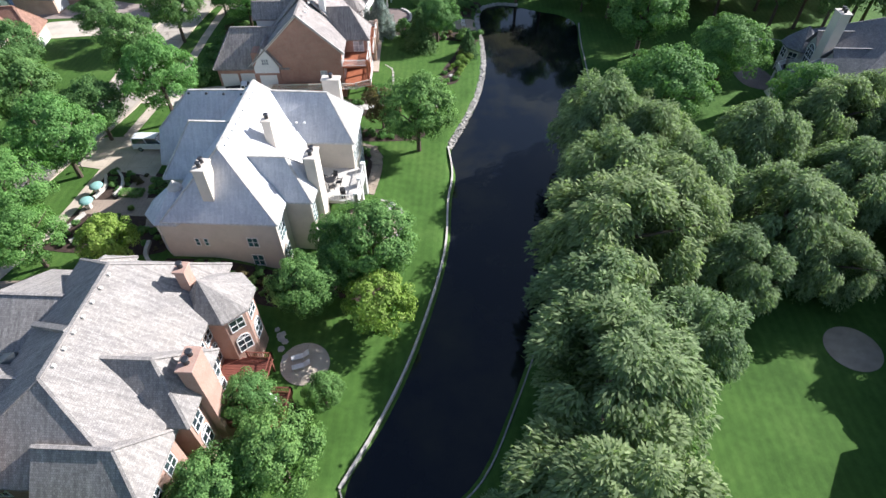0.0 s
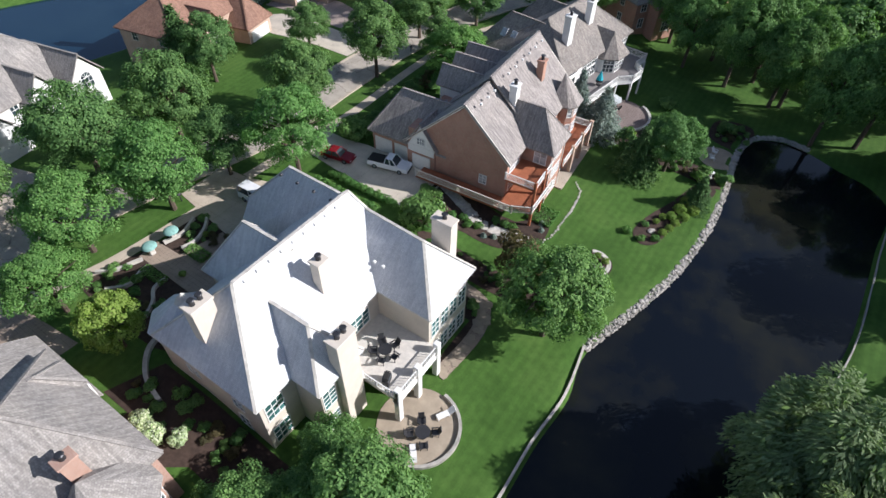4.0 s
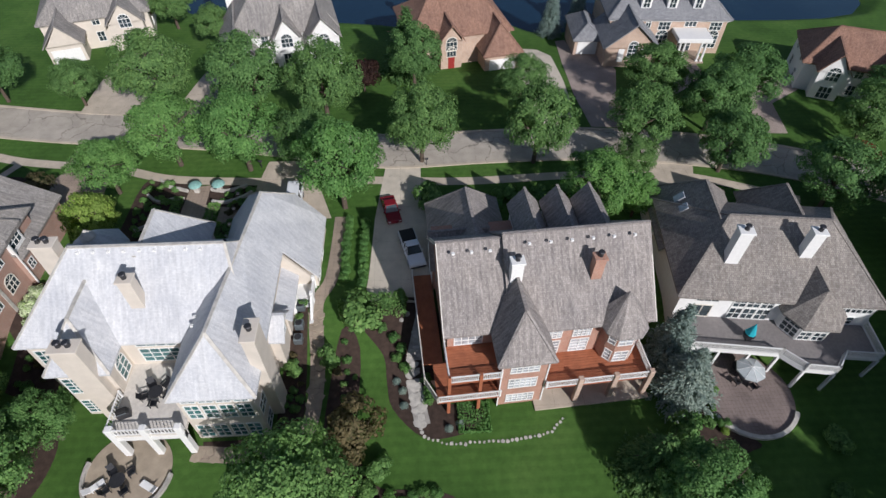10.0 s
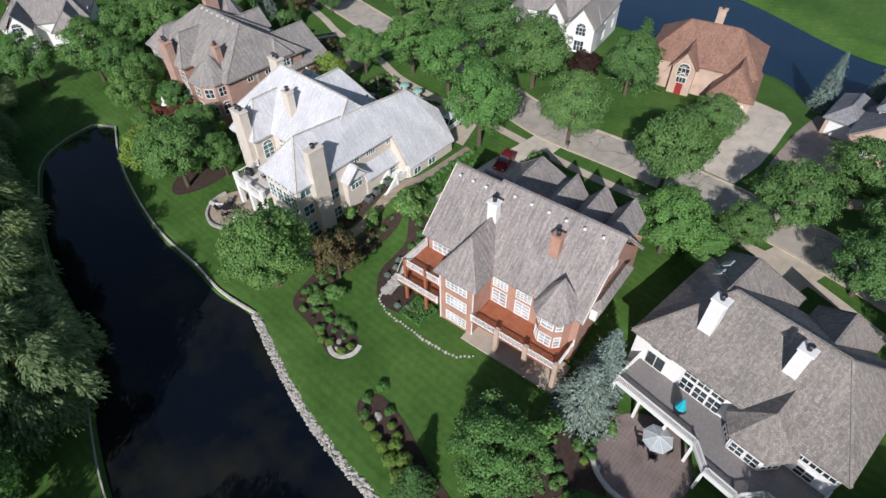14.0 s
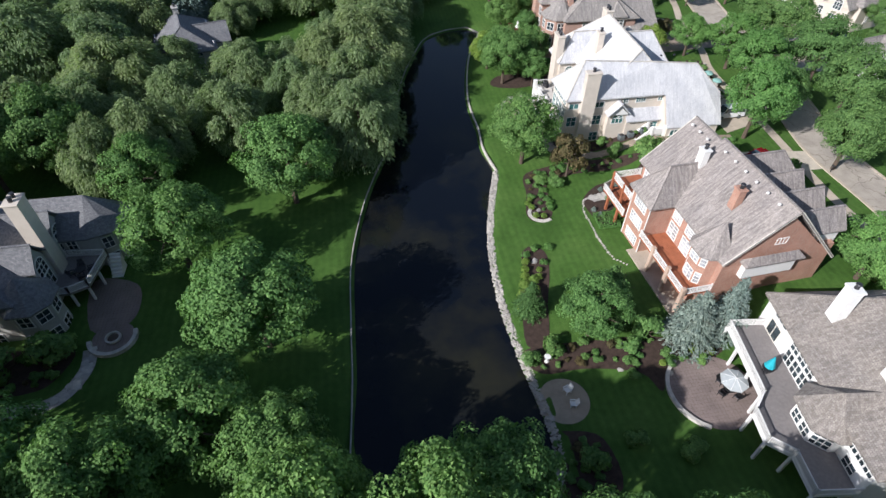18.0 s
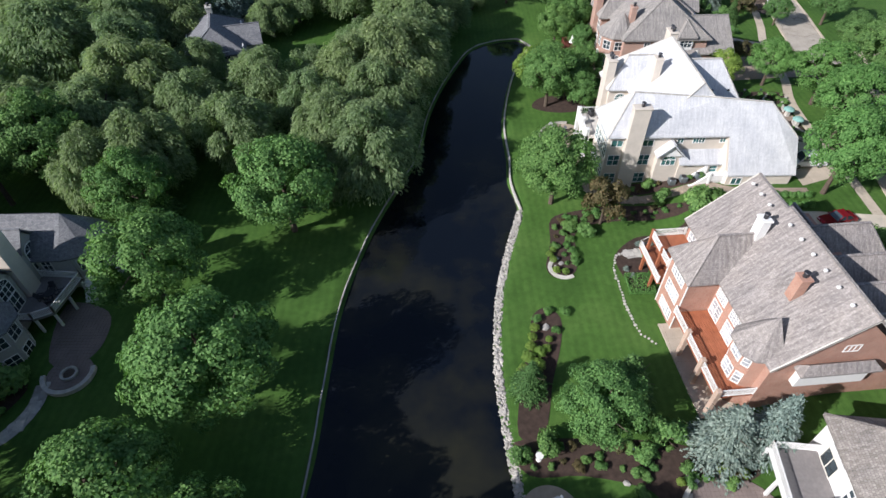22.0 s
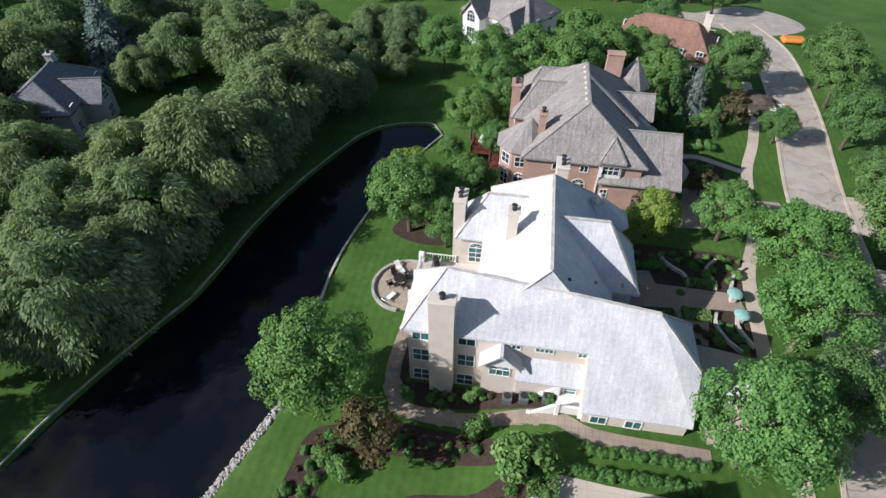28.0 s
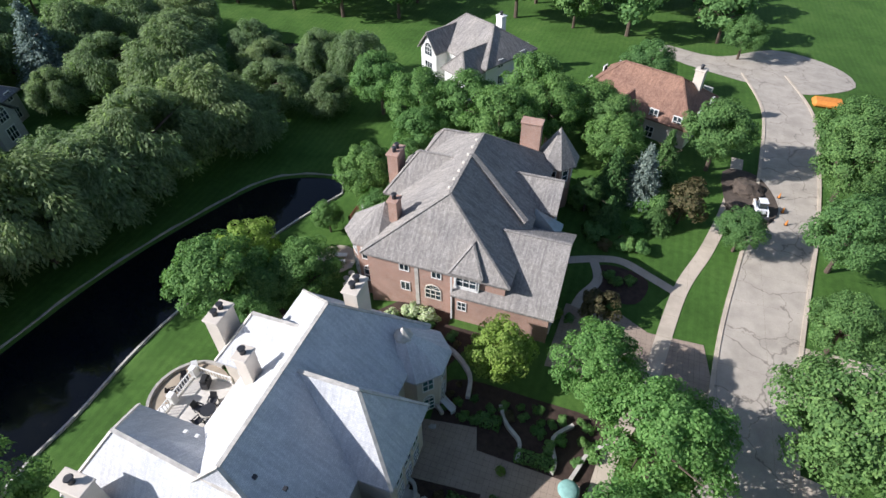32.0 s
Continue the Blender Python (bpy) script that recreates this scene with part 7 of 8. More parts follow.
flagstones("side_walk", spline([(-8.9, 46.8), (-8.5, 52), (-9.2, 55.4), (-11, 57.0), (-17, 57.3), (-24, 56.8)], 5), 1.0, "stone slab walk round the stone house", 70, M["patio"], 5, (0.7, 1.2))
patch("walk_base", ribbon(spline([(-8.9, 46.8), (-8.5, 52), (-9.2, 55.4), (-11, 57.0), (-17, 57.3), (-24, 56.8), (-28, 58.2), (-37.5, 58.6)], 5), 1.5), M["tan_walk"], 0.055, "tan stone walk round the house", "path")
flagstones("grey_house_path", spline([(54.0, 85.4), (53.8, 88.4), (55.6, 91.6), (60.0, 92.6), (65.5, 90.6), (70, 89)], 5), 1.0, "pale flagstone path beside the grey house", 55, M["stone"], 6, (0.7, 1.1))
patch("grey_path_base", ribbon(spline([(54.0, 85.4), (53.8, 88.4), (55.6, 91.6), (60.0, 92.6), (65.5, 90.6), (70, 89)], 5), 1.5), M["rock"], 0.05, "gravel bed of the flagstone path", "path")
flagstones("mansion_stones", spline([(-15.6, 24.0), (-14.6, 21.6), (-14.2, 19.6)], 5), 0.6, "pale stepping stones beside the deck", 12, M["stone"], 7, (0.5, 0.8))
flagstones("court_boulders", spline([(-30.2, 43.4), (-32.0, 44.0), (-34.0, 44.6), (-35.6, 45.8)], 5), 0.9, "pale boulders edging a small garden pool", 34, M["stone"], 8, (0.5, 0.9), "rocks")

# ---- planting ----
GREEN = "clipped shrubs"
plants("boxwood", [(-27.2 - 1.05 * i, 59.6 + 0.06 * math.sin(i), 0.62, 1.0) for i in range(10)], "hedge by the drive")
plants("boxwood", [(-26.2 - 0.9 * i, 61.7, 0.6, 1.1) for i in range(12)], "hedge along the concrete drive")
plants("boxwood", [(-21.0, 61.3, 0.62, 0.95), (-21.3, 62.6, 0.62, 0.95), (-22.4, 62.9, 0.62, 0.95), (-20.9, 63.8, 0.62, 0.95), (-19.8, 65.2, 0.62, 0.95), (-17.8, 65.4, 0.62, 0.95), (-18.7, 66.0, 0.62, 0.95), (-16.6, 66.2, 0.62, 0.95), (-15.4, 68.3, 0.62, 0.95), (-14.2, 68.5, 0.62, 0.95), (-13.1, 68.5, 0.62, 0.95)], GREEN)
plants("shrub", [(-21.4, 61.4, 2.6, 3.6), (-22.8, 60.6, 0.9, 1.3), (-17.0, 54.9, 1.0, 1.4), (-22.2, 55.2, 0.7), (-23.8, 55.3, 0.75), (-17.8, 58.6, 1.3, 2.4), (-10.6, 55.4, 0.8), (-4.6, 62.6, 1.1), (-6.4, 63.6, 1.3), (-24.4, 66.0, 0.9, 1.3), (-23.6, 64.4, 0.9, 1.3)], "garden shrubs")
plants("shrub", [(57.6, 85.6, 2.5, 3.2), (62.0, 87.4, 2.4, 3.0), (-6, 94.2, 1.2), (-8.2, 92.8, 1.8, 3.2), (3.2, 93.0, 1.5, 2), (6.0, 93.8, 1.2, 1.6), (-13.0, 97.0, 0.8), (-4.6, 97.8, 0.8), (-2, 105, 1.2), (-7, 107, 1.4), (3, 106, 1.5), (-39.4, 69.9, 2.4, 3.0), (-39.0, 73.5, 1.2), (-40.0, 80, 1.4), (-40, 84, 1.4), (-38, 88, 1.5)], "garden shrubs")
plants("boxwood", [(-1.4, 76.9, 0.0 + 0.65), (0.4, 76.6, 0.6), (2.0, 77.6, 0.6), (0.0, 79.4, 0.55), (-4.2, 68.9, 0.65), (-4.2, 67.8, 0.6), (-4.0, 66.8, 0.55), (-43.6, 15.2, 0.8), (-45.2, 14.6, 0.7), (-42.8, 14.4, 0.7), (-39.8, 22.0, 0.6)], GREEN)
plants("hydrangea", [(-24.6, 26.4, 1.2, 1.5), (-26.4, 26.5, 1.2, 1.5), (-22.8, 27.6, 1.0, 1.3)], "white hydrangeas")
for kx, ky, kr in ((-1.4, 68.4, 0.6), (-1.1, 67.4, 0.55), (-1.5, 70.3, 0.6), (-2.6, 70.6, 0.55), (-1.7, 66.6, 0.5), (2.4, 79.0, 0.65), (2.8, 80.3, 0.65), (3.1, 81.6, 0.7), (3.6, 83.0, 0.9), (2.2, 82.4, 0.8), (2.8, 84.2, 1.0), (4.2, 84.8, 1.0), (3.2, 86.0, 1.1), (4.6, 86.6, 1.0), (1.0, 80.6, 0.5), (1.4, 81.8, 0.6), (-12.4, 95.6, 0.8), (-14.2, 96.2, 0.7), (-8.4, 96.8, 0.5), (-37.6, 39.6, 0.5), (-36.6, 43.6, 0.5), (-40.4, 45.0, 0.5)):
    plant("locust", kx, ky, kr, kr * 1.5, "yellow-green bed shrubs", "low yellow-green shrub in a mulched bed")
for kx, ky in ((-15.4, 65.4), (-14.3, 66.0), (-12.7, 66.1), (-10.1, 70.4), (-10.6, 71.5), (-4.8, 93.6)):
    plant("spruce", kx, ky, 0.5, 0.7, "dwarf blue spruces", "low blue-grey dwarf spruce in mulch")


def fill_bed(poly, n, seed, kinds, group, sizes=(0.35, 0.75), clear=()):
    """Low plants scattered over a bed."""
    rnd = random.Random(seed)
    xs, ys = [p[0] for p in poly], [p[1] for p in poly]
    put = []
    for _ in range(n * 14):
        if len(put) >= n:
            break
        x, y = rnd.uniform(min(xs), max(xs)), rnd.uniform(min(ys), max(ys))
        if signed_distance(poly, np.array([x]), np.array([y]))[0] > -0.35 or any(math.hypot(x - a, y - b) < 0.9 for a, b in put) or any(math.hypot(x - a, y - b) < c for a, b, c in clear):
            continue
        put.append((x, y))
        rr = rnd.uniform(*sizes)
        kind, lab = rnd.choice(kinds)
        plant(kind, x, y, rr, rr * rnd.uniform(1.0, 1.5), group, lab)


LOW = (("shrub", "low green perennial clump in a bed"), ("boxwood", "low bright green clump in a bed"), ("shrub", "low green perennial clump in a bed"), ("bronze", "low bronze-leaved clump in a bed"))
fill_bed([(-2.4, 60.4), (-1.6, 65), (-0.4, 69.6), (-3.9, 70.4), (-4.6, 67), (-5.4, 63.2), (-10, 61.6), (-19, 61.6), (-21, 59.6), (-12, 58.4), (-6, 59)], 34, 41, LOW, "plants in the maple bed")
fill_bed([(6.4, 92.6), (3, 92.0), (-4, 92.5), (-9, 93), (-16, 95.4), (-14, 97), (-9.0, 97.6), (0, 95.8), (5.0, 95.6)], 30, 42, LOW, "plants under the spruces")
fill_bed([(6.8, 103.2), (4, 102.6), (1, 104), (1, 109), (6, 110)], 14, 43, LOW, "plants at the pond's end")
fill_bed([(-46, 33), (-38, 32), (-31, 32.5), (-30.5, 36.4), (-38, 36.2), (-44.6, 38)], 26, 44, LOW, "plants in the front bed")
fill_bed([(-31, 43), (-36, 46.4), (-43.6, 47), (-43.4, 42)], 14, 45, LOW, "plants in the front bed")
fill_bed([(-31.5, 26.8), (-16, 26.8), (-14.4, 31.2), (-29.6, 31.2)], 22, 46, LOW, "plants between the houses", (0.4, 0.9))
fill_bed([(-9.2, 53.9), (-9.4, 55.2), (-12, 56.3), (-26.2, 55.7), (-26.2, 54.6)], 12, 47, LOW, "plants along the stone house", (0.35, 0.6), ((-20, 55.2, 0.9), (-21.5, 55.2, 0.9), (-23.6, 55.2, 0.9)))
fill_bed([(-47, -7), (-38, -7), (-36.5, 0), (-38, 8), (-41, 11), (-46, 10.6), (-49, 4)], 34, 49, LOW, "shrubs in the shaded front garden", (0.6, 1.5))
fill_bed([(55.6, 85.4), (56.3, 88.6), (58, 90.2), (62, 90.4), (66, 88.4), (66, 84.5), (60, 84.8)], 14, 50, LOW, "plants beside the grey house")
fill_bed([(-40.5, 70), (-37.5, 70), (-36.8, 92), (-41.5, 92)], 22, 51, LOW, "shrubs before the brick house", (0.6, 1.3))


def hedge_block(name, x0, x1, y0, y1, h, label, mat="leaf", n=2600, seed=1):
    """A clipped hedge: leaves over a box."""
    g = np.random.default_rng(seed)
    L = np.array([x1 - x0, y1 - y0, h])
    pos = g.uniform(0, 1, (n, 3))
    side = g.choice(5, n, p=[0.15, 0.15, 0.15, 0.15, 0.4])
    nr = np.zeros((n, 3))
    for k, (ax, v) in enumerate(((0, 0), (0, 1), (1, 0), (1, 1), (2, 1))):
        pos[side == k, ax] = v
        nr[side == k, ax] = 1 if v else -1
    pos = pos * L + g.normal(0, 0.06, (n, 3)) + [x0, y0, 0]
    pos[:, 2] += gz1((x0 + x1) / 2, (y0 + y1) / 2)
    ob = new(name, leaf_mesh(name, pos, nr, 0.11, M[mat], 1.0, None, seed))
    return tagged(ob, label, "hedge")


hedge_block("hedge", -36.6, -34.2, 42.6, 45.4, 0.55, "low clipped parterre hedge by the court", n=900)
hedge_block("hedge", -36.4, -34.4, 35.0, 36.2, 0.5, "low clipped parterre hedge by the court", n=700, seed=2)
hedge_block("hedge", -41.6, -38.4, 37.2, 38.3, 0.5, "low clipped parterre hedge by the court", n=900, seed=3)
hedge_block("hedge", -40.2, -37.4, 41.8, 43.2, 0.5, "low clipped parterre hedge by the court", n=900, seed=4)
hedge_block("hedge", -24.6, -22.2, 61.2, 66.4, 1.1, "clipped green hedge at the drive's end", n=2200, seed=5)
hedge_block("ground_cover", -12.6, -9.6, 71.4, 74.4, 0.4, "bright green ground cover below the deck", "leaf_bright", 1500, 6)


# ---- vehicles ----
def vehicle(name, x, y, rz, label, paint, L=4.6, W=1.8, kind="sedan"):
    V = thing(name, (x, y, gz1(x, y) + 0.06), label, "car" if kind == "sedan" else kind, rz=rz)
    P, G = M[paint], M["glass"]
    h = {"sedan": 0.85, "truck": 1.05, "van": 1.2}[kind]
    a = L / 2

    def slab(profile, w0, w1=None):
        bm = bmesh.new()
        w1 = w0 if w1 is None else w1
        zs = [z for _, z in profile]
        k = lambda z: (w0 + (w1 - w0) * (z - min(zs)) / (max(zs) - min(zs))) / 2
        A, B = [bm.verts.new((px, -k(z), z)) for px, z in profile], [bm.verts.new((px, k(z), z)) for px, z in profile]
        bm.faces.new(A), bm.faces.new(B[::-1])
        for i in range(len(profile)):
            j = (i + 1) % len(profile)
            bm.faces.new((A[j], A[i], B[i], B[j]))
        bmesh.ops.recalc_face_normals(bm, faces=bm.faces)
        bmesh.ops.bevel(bm, geom=list(bm.edges), offset=0.05, segments=2, affect="EDGES")
        return bm

    part("body", slab([(-a, 0.35), (a, 0.3), (a, h * 0.72), (a - 0.15, h * 0.86), (a * 0.42, h), (-a * 0.6, h), (-a, h * 0.95)], W), P, V)
    if kind == "sedan":
        cab = [(-a * 0.72, h - 0.02), (a * 0.38, h - 0.02), (a * 0.1, 1.42), (-a * 0.42, 1.42)]
        top = (-a * 0.40, a * 0.08, 1.40, 1.46)
    elif kind == "truck":
        cab = [(-a * 0.12, h - 0.02), (a * 0.48, h - 0.02), (a * 0.26, 1.78), (-a * 0.08, 1.78)]
        top = (-a * 0.08, a * 0.24, 1.76, 1.83)
    else:
        cab = [(-a * 0.98, h - 0.02), (a * 0.62, h - 0.02), (a * 0.36, 1.95), (-a * 0.94, 1.95)]
        top = (-a * 0.94, a * 0.34, 1.93, 2.02)
    part("cabin_glass", slab(cab, W * 0.94, W * 0.76), G, V, "dark tinted window glass")
    part("roof_panel", box_bm(top[0], top[1], -W * 0.38, W * 0.38, top[2], top[3], bevel=0.03), P, V)
    bm = bmesh.new()
    for s in (-1, 1):
        for px in ((cab[0][0], cab[3][0]), ((cab[0][0] + cab[1][0]) / 2, (cab[3][0] + cab[2][0]) / 2), (cab[1][0], cab[2][0])):
            bar(bm, (px[0], s * W * 0.47, h), (px[1], s * W * 0.385, cab[2][1]), 0.09, 0.09)
    part("window_frame", bm, P, V)
    if kind == "truck":
        part("bed_cover", box_bm(-a + 0.06, -a * 0.14, -W * 0.45, W * 0.45, h - 0.02, h + 0.06, bevel=0.02), M["rubber"], V, "black bed cover")
    for sx in (-0.62, 0.62):
        for sy in (-1, 1):
            bm = bmesh.new()
            add_cyl(bm, 0, 0, -0.12, 0.12, 0.34, n=18)
            wh = part("wheel", bm, M["rubber"], V, "black tyre")
            wh.location, wh.rotation_euler = (a * sx, sy * (W / 2 - 0.1), 0.34), (radians(90), 0, 0)
            bm = bmesh.new()
            add_cyl(bm, 0, 0, -0.13, 0.13, 0.2, n=12)
            r = part("rim", bm, M["copper"])
            r.parent = wh
    for sy in (-1, 1):
        part("headlight", box_bm(a - 0.06, a + 0.02, sy * W * 0.36 - 0.16, sy * W * 0.36 + 0.16, h * 0.55, h * 0.7, bevel=0.02), M["white_cloth"], V, "clear headlight")
        part("tail_light", box_bm(-a - 0.02, -a + 0.05, sy * W * 0.4 - 0.1, sy * W * 0.4 + 0.1, h * 0.6, h * 0.85, bevel=0.02), M["red_paint"], V, "red tail light")
        part("mirror", box_bm(a * 0.3, a * 0.38, sy * (W / 2 + 0.09) - 0.09, sy * (W / 2 + 0.09) + 0.09, h, h + 0.16, bevel=0.03), P, V)
    for s in (-1, 1):
        part("bumper", box_bm(s * a - 0.09, s * a + 0.09, -W * 0.47, W * 0.47, 0.34, 0.52, bevel=0.03), M["metal"] if kind == "truck" else P, V)
    return V


vehicle("pickup_truck", -31.2, 67.3, 14, "white pickup truck with a black bed cover", "white_car", 5.7, 1.95, "truck")
vehicle("red_car", -38.0, 64.8, 13, "dark red sedan parked on the drive", "red_paint")
vehicle("van", -39.8, 52.6, 2, "white van parked at the garage", "white_car", 5.2, 1.95, "van")
vehicle("dark_car", -82, 24.6, 60, "dark blue car on a pale drive", "blue_paint")
vehicle("red_suv", -46.6, 131.0, 60, "bright red car under street trees", "red_paint", 4.7, 1.9, "van")


# ---- loose things in the gardens ----
def chair(x, y, rz, label, mat, z=None, group="", lounge=False):
    C = thing("lounge_chair" if lounge else "garden_chair", (x, y, gz1(x, y) + 0.07 if z is None else z), label, "chair", group, rz=rz)
    m = M[mat]
    if lounge:
        part("seat", box_bm(-0.9, 0.35, -0.3, 0.3, 0.3, 0.4, bevel=0.03), m, C)
        bm = bmesh.new()
        bar(bm, (0.35, 0, 0.36), (0.95, 0, 0.75), 0.6, 0.09)
        part("backrest", bm, m, C)
        legs = ((-0.8, -0.25), (-0.8, 0.25), (0.3, -0.25), (0.3, 0.25))
    else:
        part("seat", box_bm(-0.3, 0.3, -0.3, 0.3, 0.36, 0.43, bevel=0.02), m, C)
        bm = bmesh.new()
        bar(bm, (0.28, 0, 0.4), (0.55, 0, 1.0), 0.58, 0.06)
        part("backrest", bm, m, C)
        for s in (-1, 1):
            part("armrest", box_bm(-0.32, 0.36, s * 0.34 - 0.06, s * 0.34 + 0.06, 0.58, 0.63), m, C)
        legs = ((-0.26, -0.3), (-0.26, 0.3), (0.28, -0.3), (0.28, 0.3))
    for lx, ly in legs:
        part("leg", box_bm(lx - 0.03, lx + 0.03, ly - 0.03, ly + 0.03, 0, 0.58 if not lounge else 0.32), m, C)
    return C


def parasol(x, y, z, r, mat, label, folded=False, h=2.5):
    U = thing("parasol", (x, y, z), label, "parasol")
    bm = bmesh.new()
    add_cyl(bm, 0, 0, 0, h + 0.1, 0.03, n=8)
    part("pole", bm, M["metal"], U)
    bm = bmesh.new()
    add_cyl(bm, 0, 0, 0, 0.1, 0.3, 0.26, n=14)
    part("base", bm, M["metal"], U)
    if folded:
        bm = bmesh.new()
        add_cyl(bm, 0, 0, 1.0, h, 0.55, 0.04, n=8)
        part("canopy", bm, M[mat], U)
    else:
        bm = bmesh.new()
        rim = ngon(0, 0, r, 8)
        lo, a = [bm.verts.new((px, py, h - 0.5)) for px, py in rim], bm.verts.new((0, 0, h))
        drop = [bm.verts.new((px, py, h - 0.66)) for px, py in rim]
        for i in range(8):
            j = (i + 1) % 8
            bm.faces.new((lo[i], lo[j], a)), bm.faces.new((drop[i], drop[j], lo[j], lo[i]))
        c = part("canopy", bm, M[mat], U)
        for px, py in rim:
            bm = bmesh.new()
            bar(bm, (0, 0, h + 0.005), (px, py, h - 0.49), 0.035, 0.03)
            q = part("rib", bm, M["white"])
            q.parent = c
    return U


def table(x, y, z, r, mat, label):
    T = thing("garden_table", (x, y, z), label, "table")
    bm = bmesh.new()
    add_cyl(bm, 0, 0, 0.68, 0.73, r, n=20)
    part("tabletop", bm, M[mat], T)
    for i in range(4):
        a = math.pi / 4 + i * math.pi / 2
        part("leg", box_bm(r * 0.6 * math.cos(a) - 0.03, r * 0.6 * math.cos(a) + 0.03, r * 0.6 * math.sin(a) - 0.03, r * 0.6 * math.sin(a) + 0.03, 0, 0.68), M[mat], T)
    return T


for cx, cy, rz in ((3.0, 98.2, 200), (2.9, 99.9, 170)):
    chair(cx, cy, rz, "white wooden chair on a stone patio", "white", group="white chairs by the pond")
for cx, cy, rz in ((-12.5, 20.3, 20), (-12.2, 19.2, 20)):
    chair(cx, cy, rz, "white lounge chair on a round patio", "white_cloth", group="patio lounge chairs", lounge=True)
for cx, cy, rz in ((-6.0, 43.4, 60), (-6.2, 38.6, -50)):
    chair(cx, cy, rz, "white cushioned lounge chair on the patio", "white_cloth", group="terrace patio lounge chairs", lounge=True)
z0 = gz1(-13.9, 101.0) + 0.07
parasol(-13.9, 101.0, z0, 1.45, "canvas", "grey-green open parasol over a patio table")
table(-13.9, 101.0, z0, 0.7, "metal", "dark metal table under the parasol")
for k in range(4):
    a = k * math.pi / 2 + 0.4
    chair(-13.9 + 1.1 * math.cos(a), 101.0 + 1.1 * math.sin(a), math.degrees(a), "dark metal chair round a patio table", "metal", group="chairs under the parasol")
parasol(-16.7, 101.2, 4.4, 1.0, "teal", "folded turquoise parasol on the deck", True)
parasol(-13.2, 13.8, 3.0, 1.1, "white_cloth", "folded white parasol on the dark deck", True)
table(-16.7, 101.2, 4.4, 0.6, "metal", "dark table on the grey deck")
table(-6.6, 40.6, gz1(-6.6, 40.6) + 0.07, 0.7, "metal", "dark round table on the stone patio")
for k in range(4):
    a = k * math.pi / 2 + 0.7
    chair(-6.6 + 1.15 * math.cos(a), 40.6 + 1.15 * math.sin(a), math.degrees(a), "dark metal chair on the stone patio", "metal", group="chairs on the stone patio")
table(56.5, 75.6, 4.0, 0.6, "metal", "dark metal table on the raised deck")
for k in range(4):
    a = k * math.pi / 2 + 0.3
    chair(56.5 + 1.0 * math.cos(a), 75.6 + 1.0 * math.sin(a), math.degrees(a), "dark metal chair on the raised deck", "metal", z=4.0, group="chairs on the raised deck")
table(-13.0, 43.6, 4.9, 0.65, "metal", "dark metal table on the terrace")
for k in range(5):
    a = k * 1.2566
    chair(-13.0 + 1.05 * math.cos(a), 43.6 + 1.05 * math.sin(a), math.degrees(a), "dark metal chair on the terrace", "metal", z=4.9, group="terrace chairs")


def grill(x, y, z, rz):
    G = thing("grill", (x, y, z), "black covered barbecue grill on the terrace", "grill", rz=rz)
    part("cabinet", box_bm(-0.3, 0.3, -0.55, 0.55, 0.1, 0.85, bevel=0.03), M["metal"], G)
    bm = bmesh.new()
    add_prism(bm, [(-0.3, -0.5), (0.3, -0.5), (0.3, 0.5), (-0.3, 0.5)], 0.86, 1.2)
    bmesh.ops.bevel(bm, geom=list(bm.edges), offset=0.1, segments=3, affect="EDGES")
    part("lid", bm, M["rubber"], G)
    part("handle", box_bm(0.3, 0.36, -0.35, 0.35, 0.95, 1.0), M["copper"], G, "steel handle")
    return G


grill(-11.0, 41.3, 4.9, 20)


def ac_unit(x, y):
    z = gz1(x, y) + 0.05
    A = thing("air_conditioner", (x, y, z), "grey outdoor air-conditioning unit by the house wall", "air conditioner", "air-conditioning units")
    part("case", box_bm(-0.45, 0.45, -0.45, 0.45, 0, 0.85, bevel=0.04), M["copper"], A)
    bm = bmesh.new()
    add_cyl(bm, 0, 0, 0.855, 0.9, 0.36, n=20)
    part("fan_grille", bm, M["metal"], A)


for ax in (-20.0, -21.5, -23.6):
    ac_unit(ax, 55.2)


def dome_pillar(x, y):
    z = gz1(x, y)
    D = thing("garden_lantern", (x, y, z), "stone pillar with a domed verdigris copper cap", "garden ornament", "domed pillars")
    part("pillar", box_bm(-0.3, 0.3, -0.3, 0.3, 0, 1.2, bevel=0.04), M["stone"], D)
    bm = bmesh.new()
    bmesh.ops.create_uvsphere(bm, u_segments=16, v_segments=8, radius=0.85)
    bmesh.ops.delete(bm, geom=[v for v in bm.verts if v.co.z < -0.05], context="VERTS")
    for v in bm.verts:
        v.co.z = v.co.z * 0.45 + 1.2
    part("dome", bm, M["verdigris"], D, "pale green copper dome", smooth=True)


dome_pillar(-43.0, 39.7), dome_pillar(-43.1, 42.6)


def bench(x, y, rz, label):
    B = thing("garden_bench", (x, y, gz1(x, y) + 0.05), label, "bench", rz=rz)
    part("seat", box_bm(-0.25, 0.25, -0.8, 0.8, 0.4, 0.48, bevel=0.02), M["white"], B)
    part("backrest", box_bm(0.22, 0.28, -0.8, 0.8, 0.5, 0.95, bevel=0.02), M["white"], B)
    for sy in (-0.7, 0.7):
        part("leg", box_bm(-0.22, 0.26, sy - 0.05, sy + 0.05, 0, 0.4), M["white"], B)


bench(-31.6, 35.4, 240, "white garden bench beside the turret")


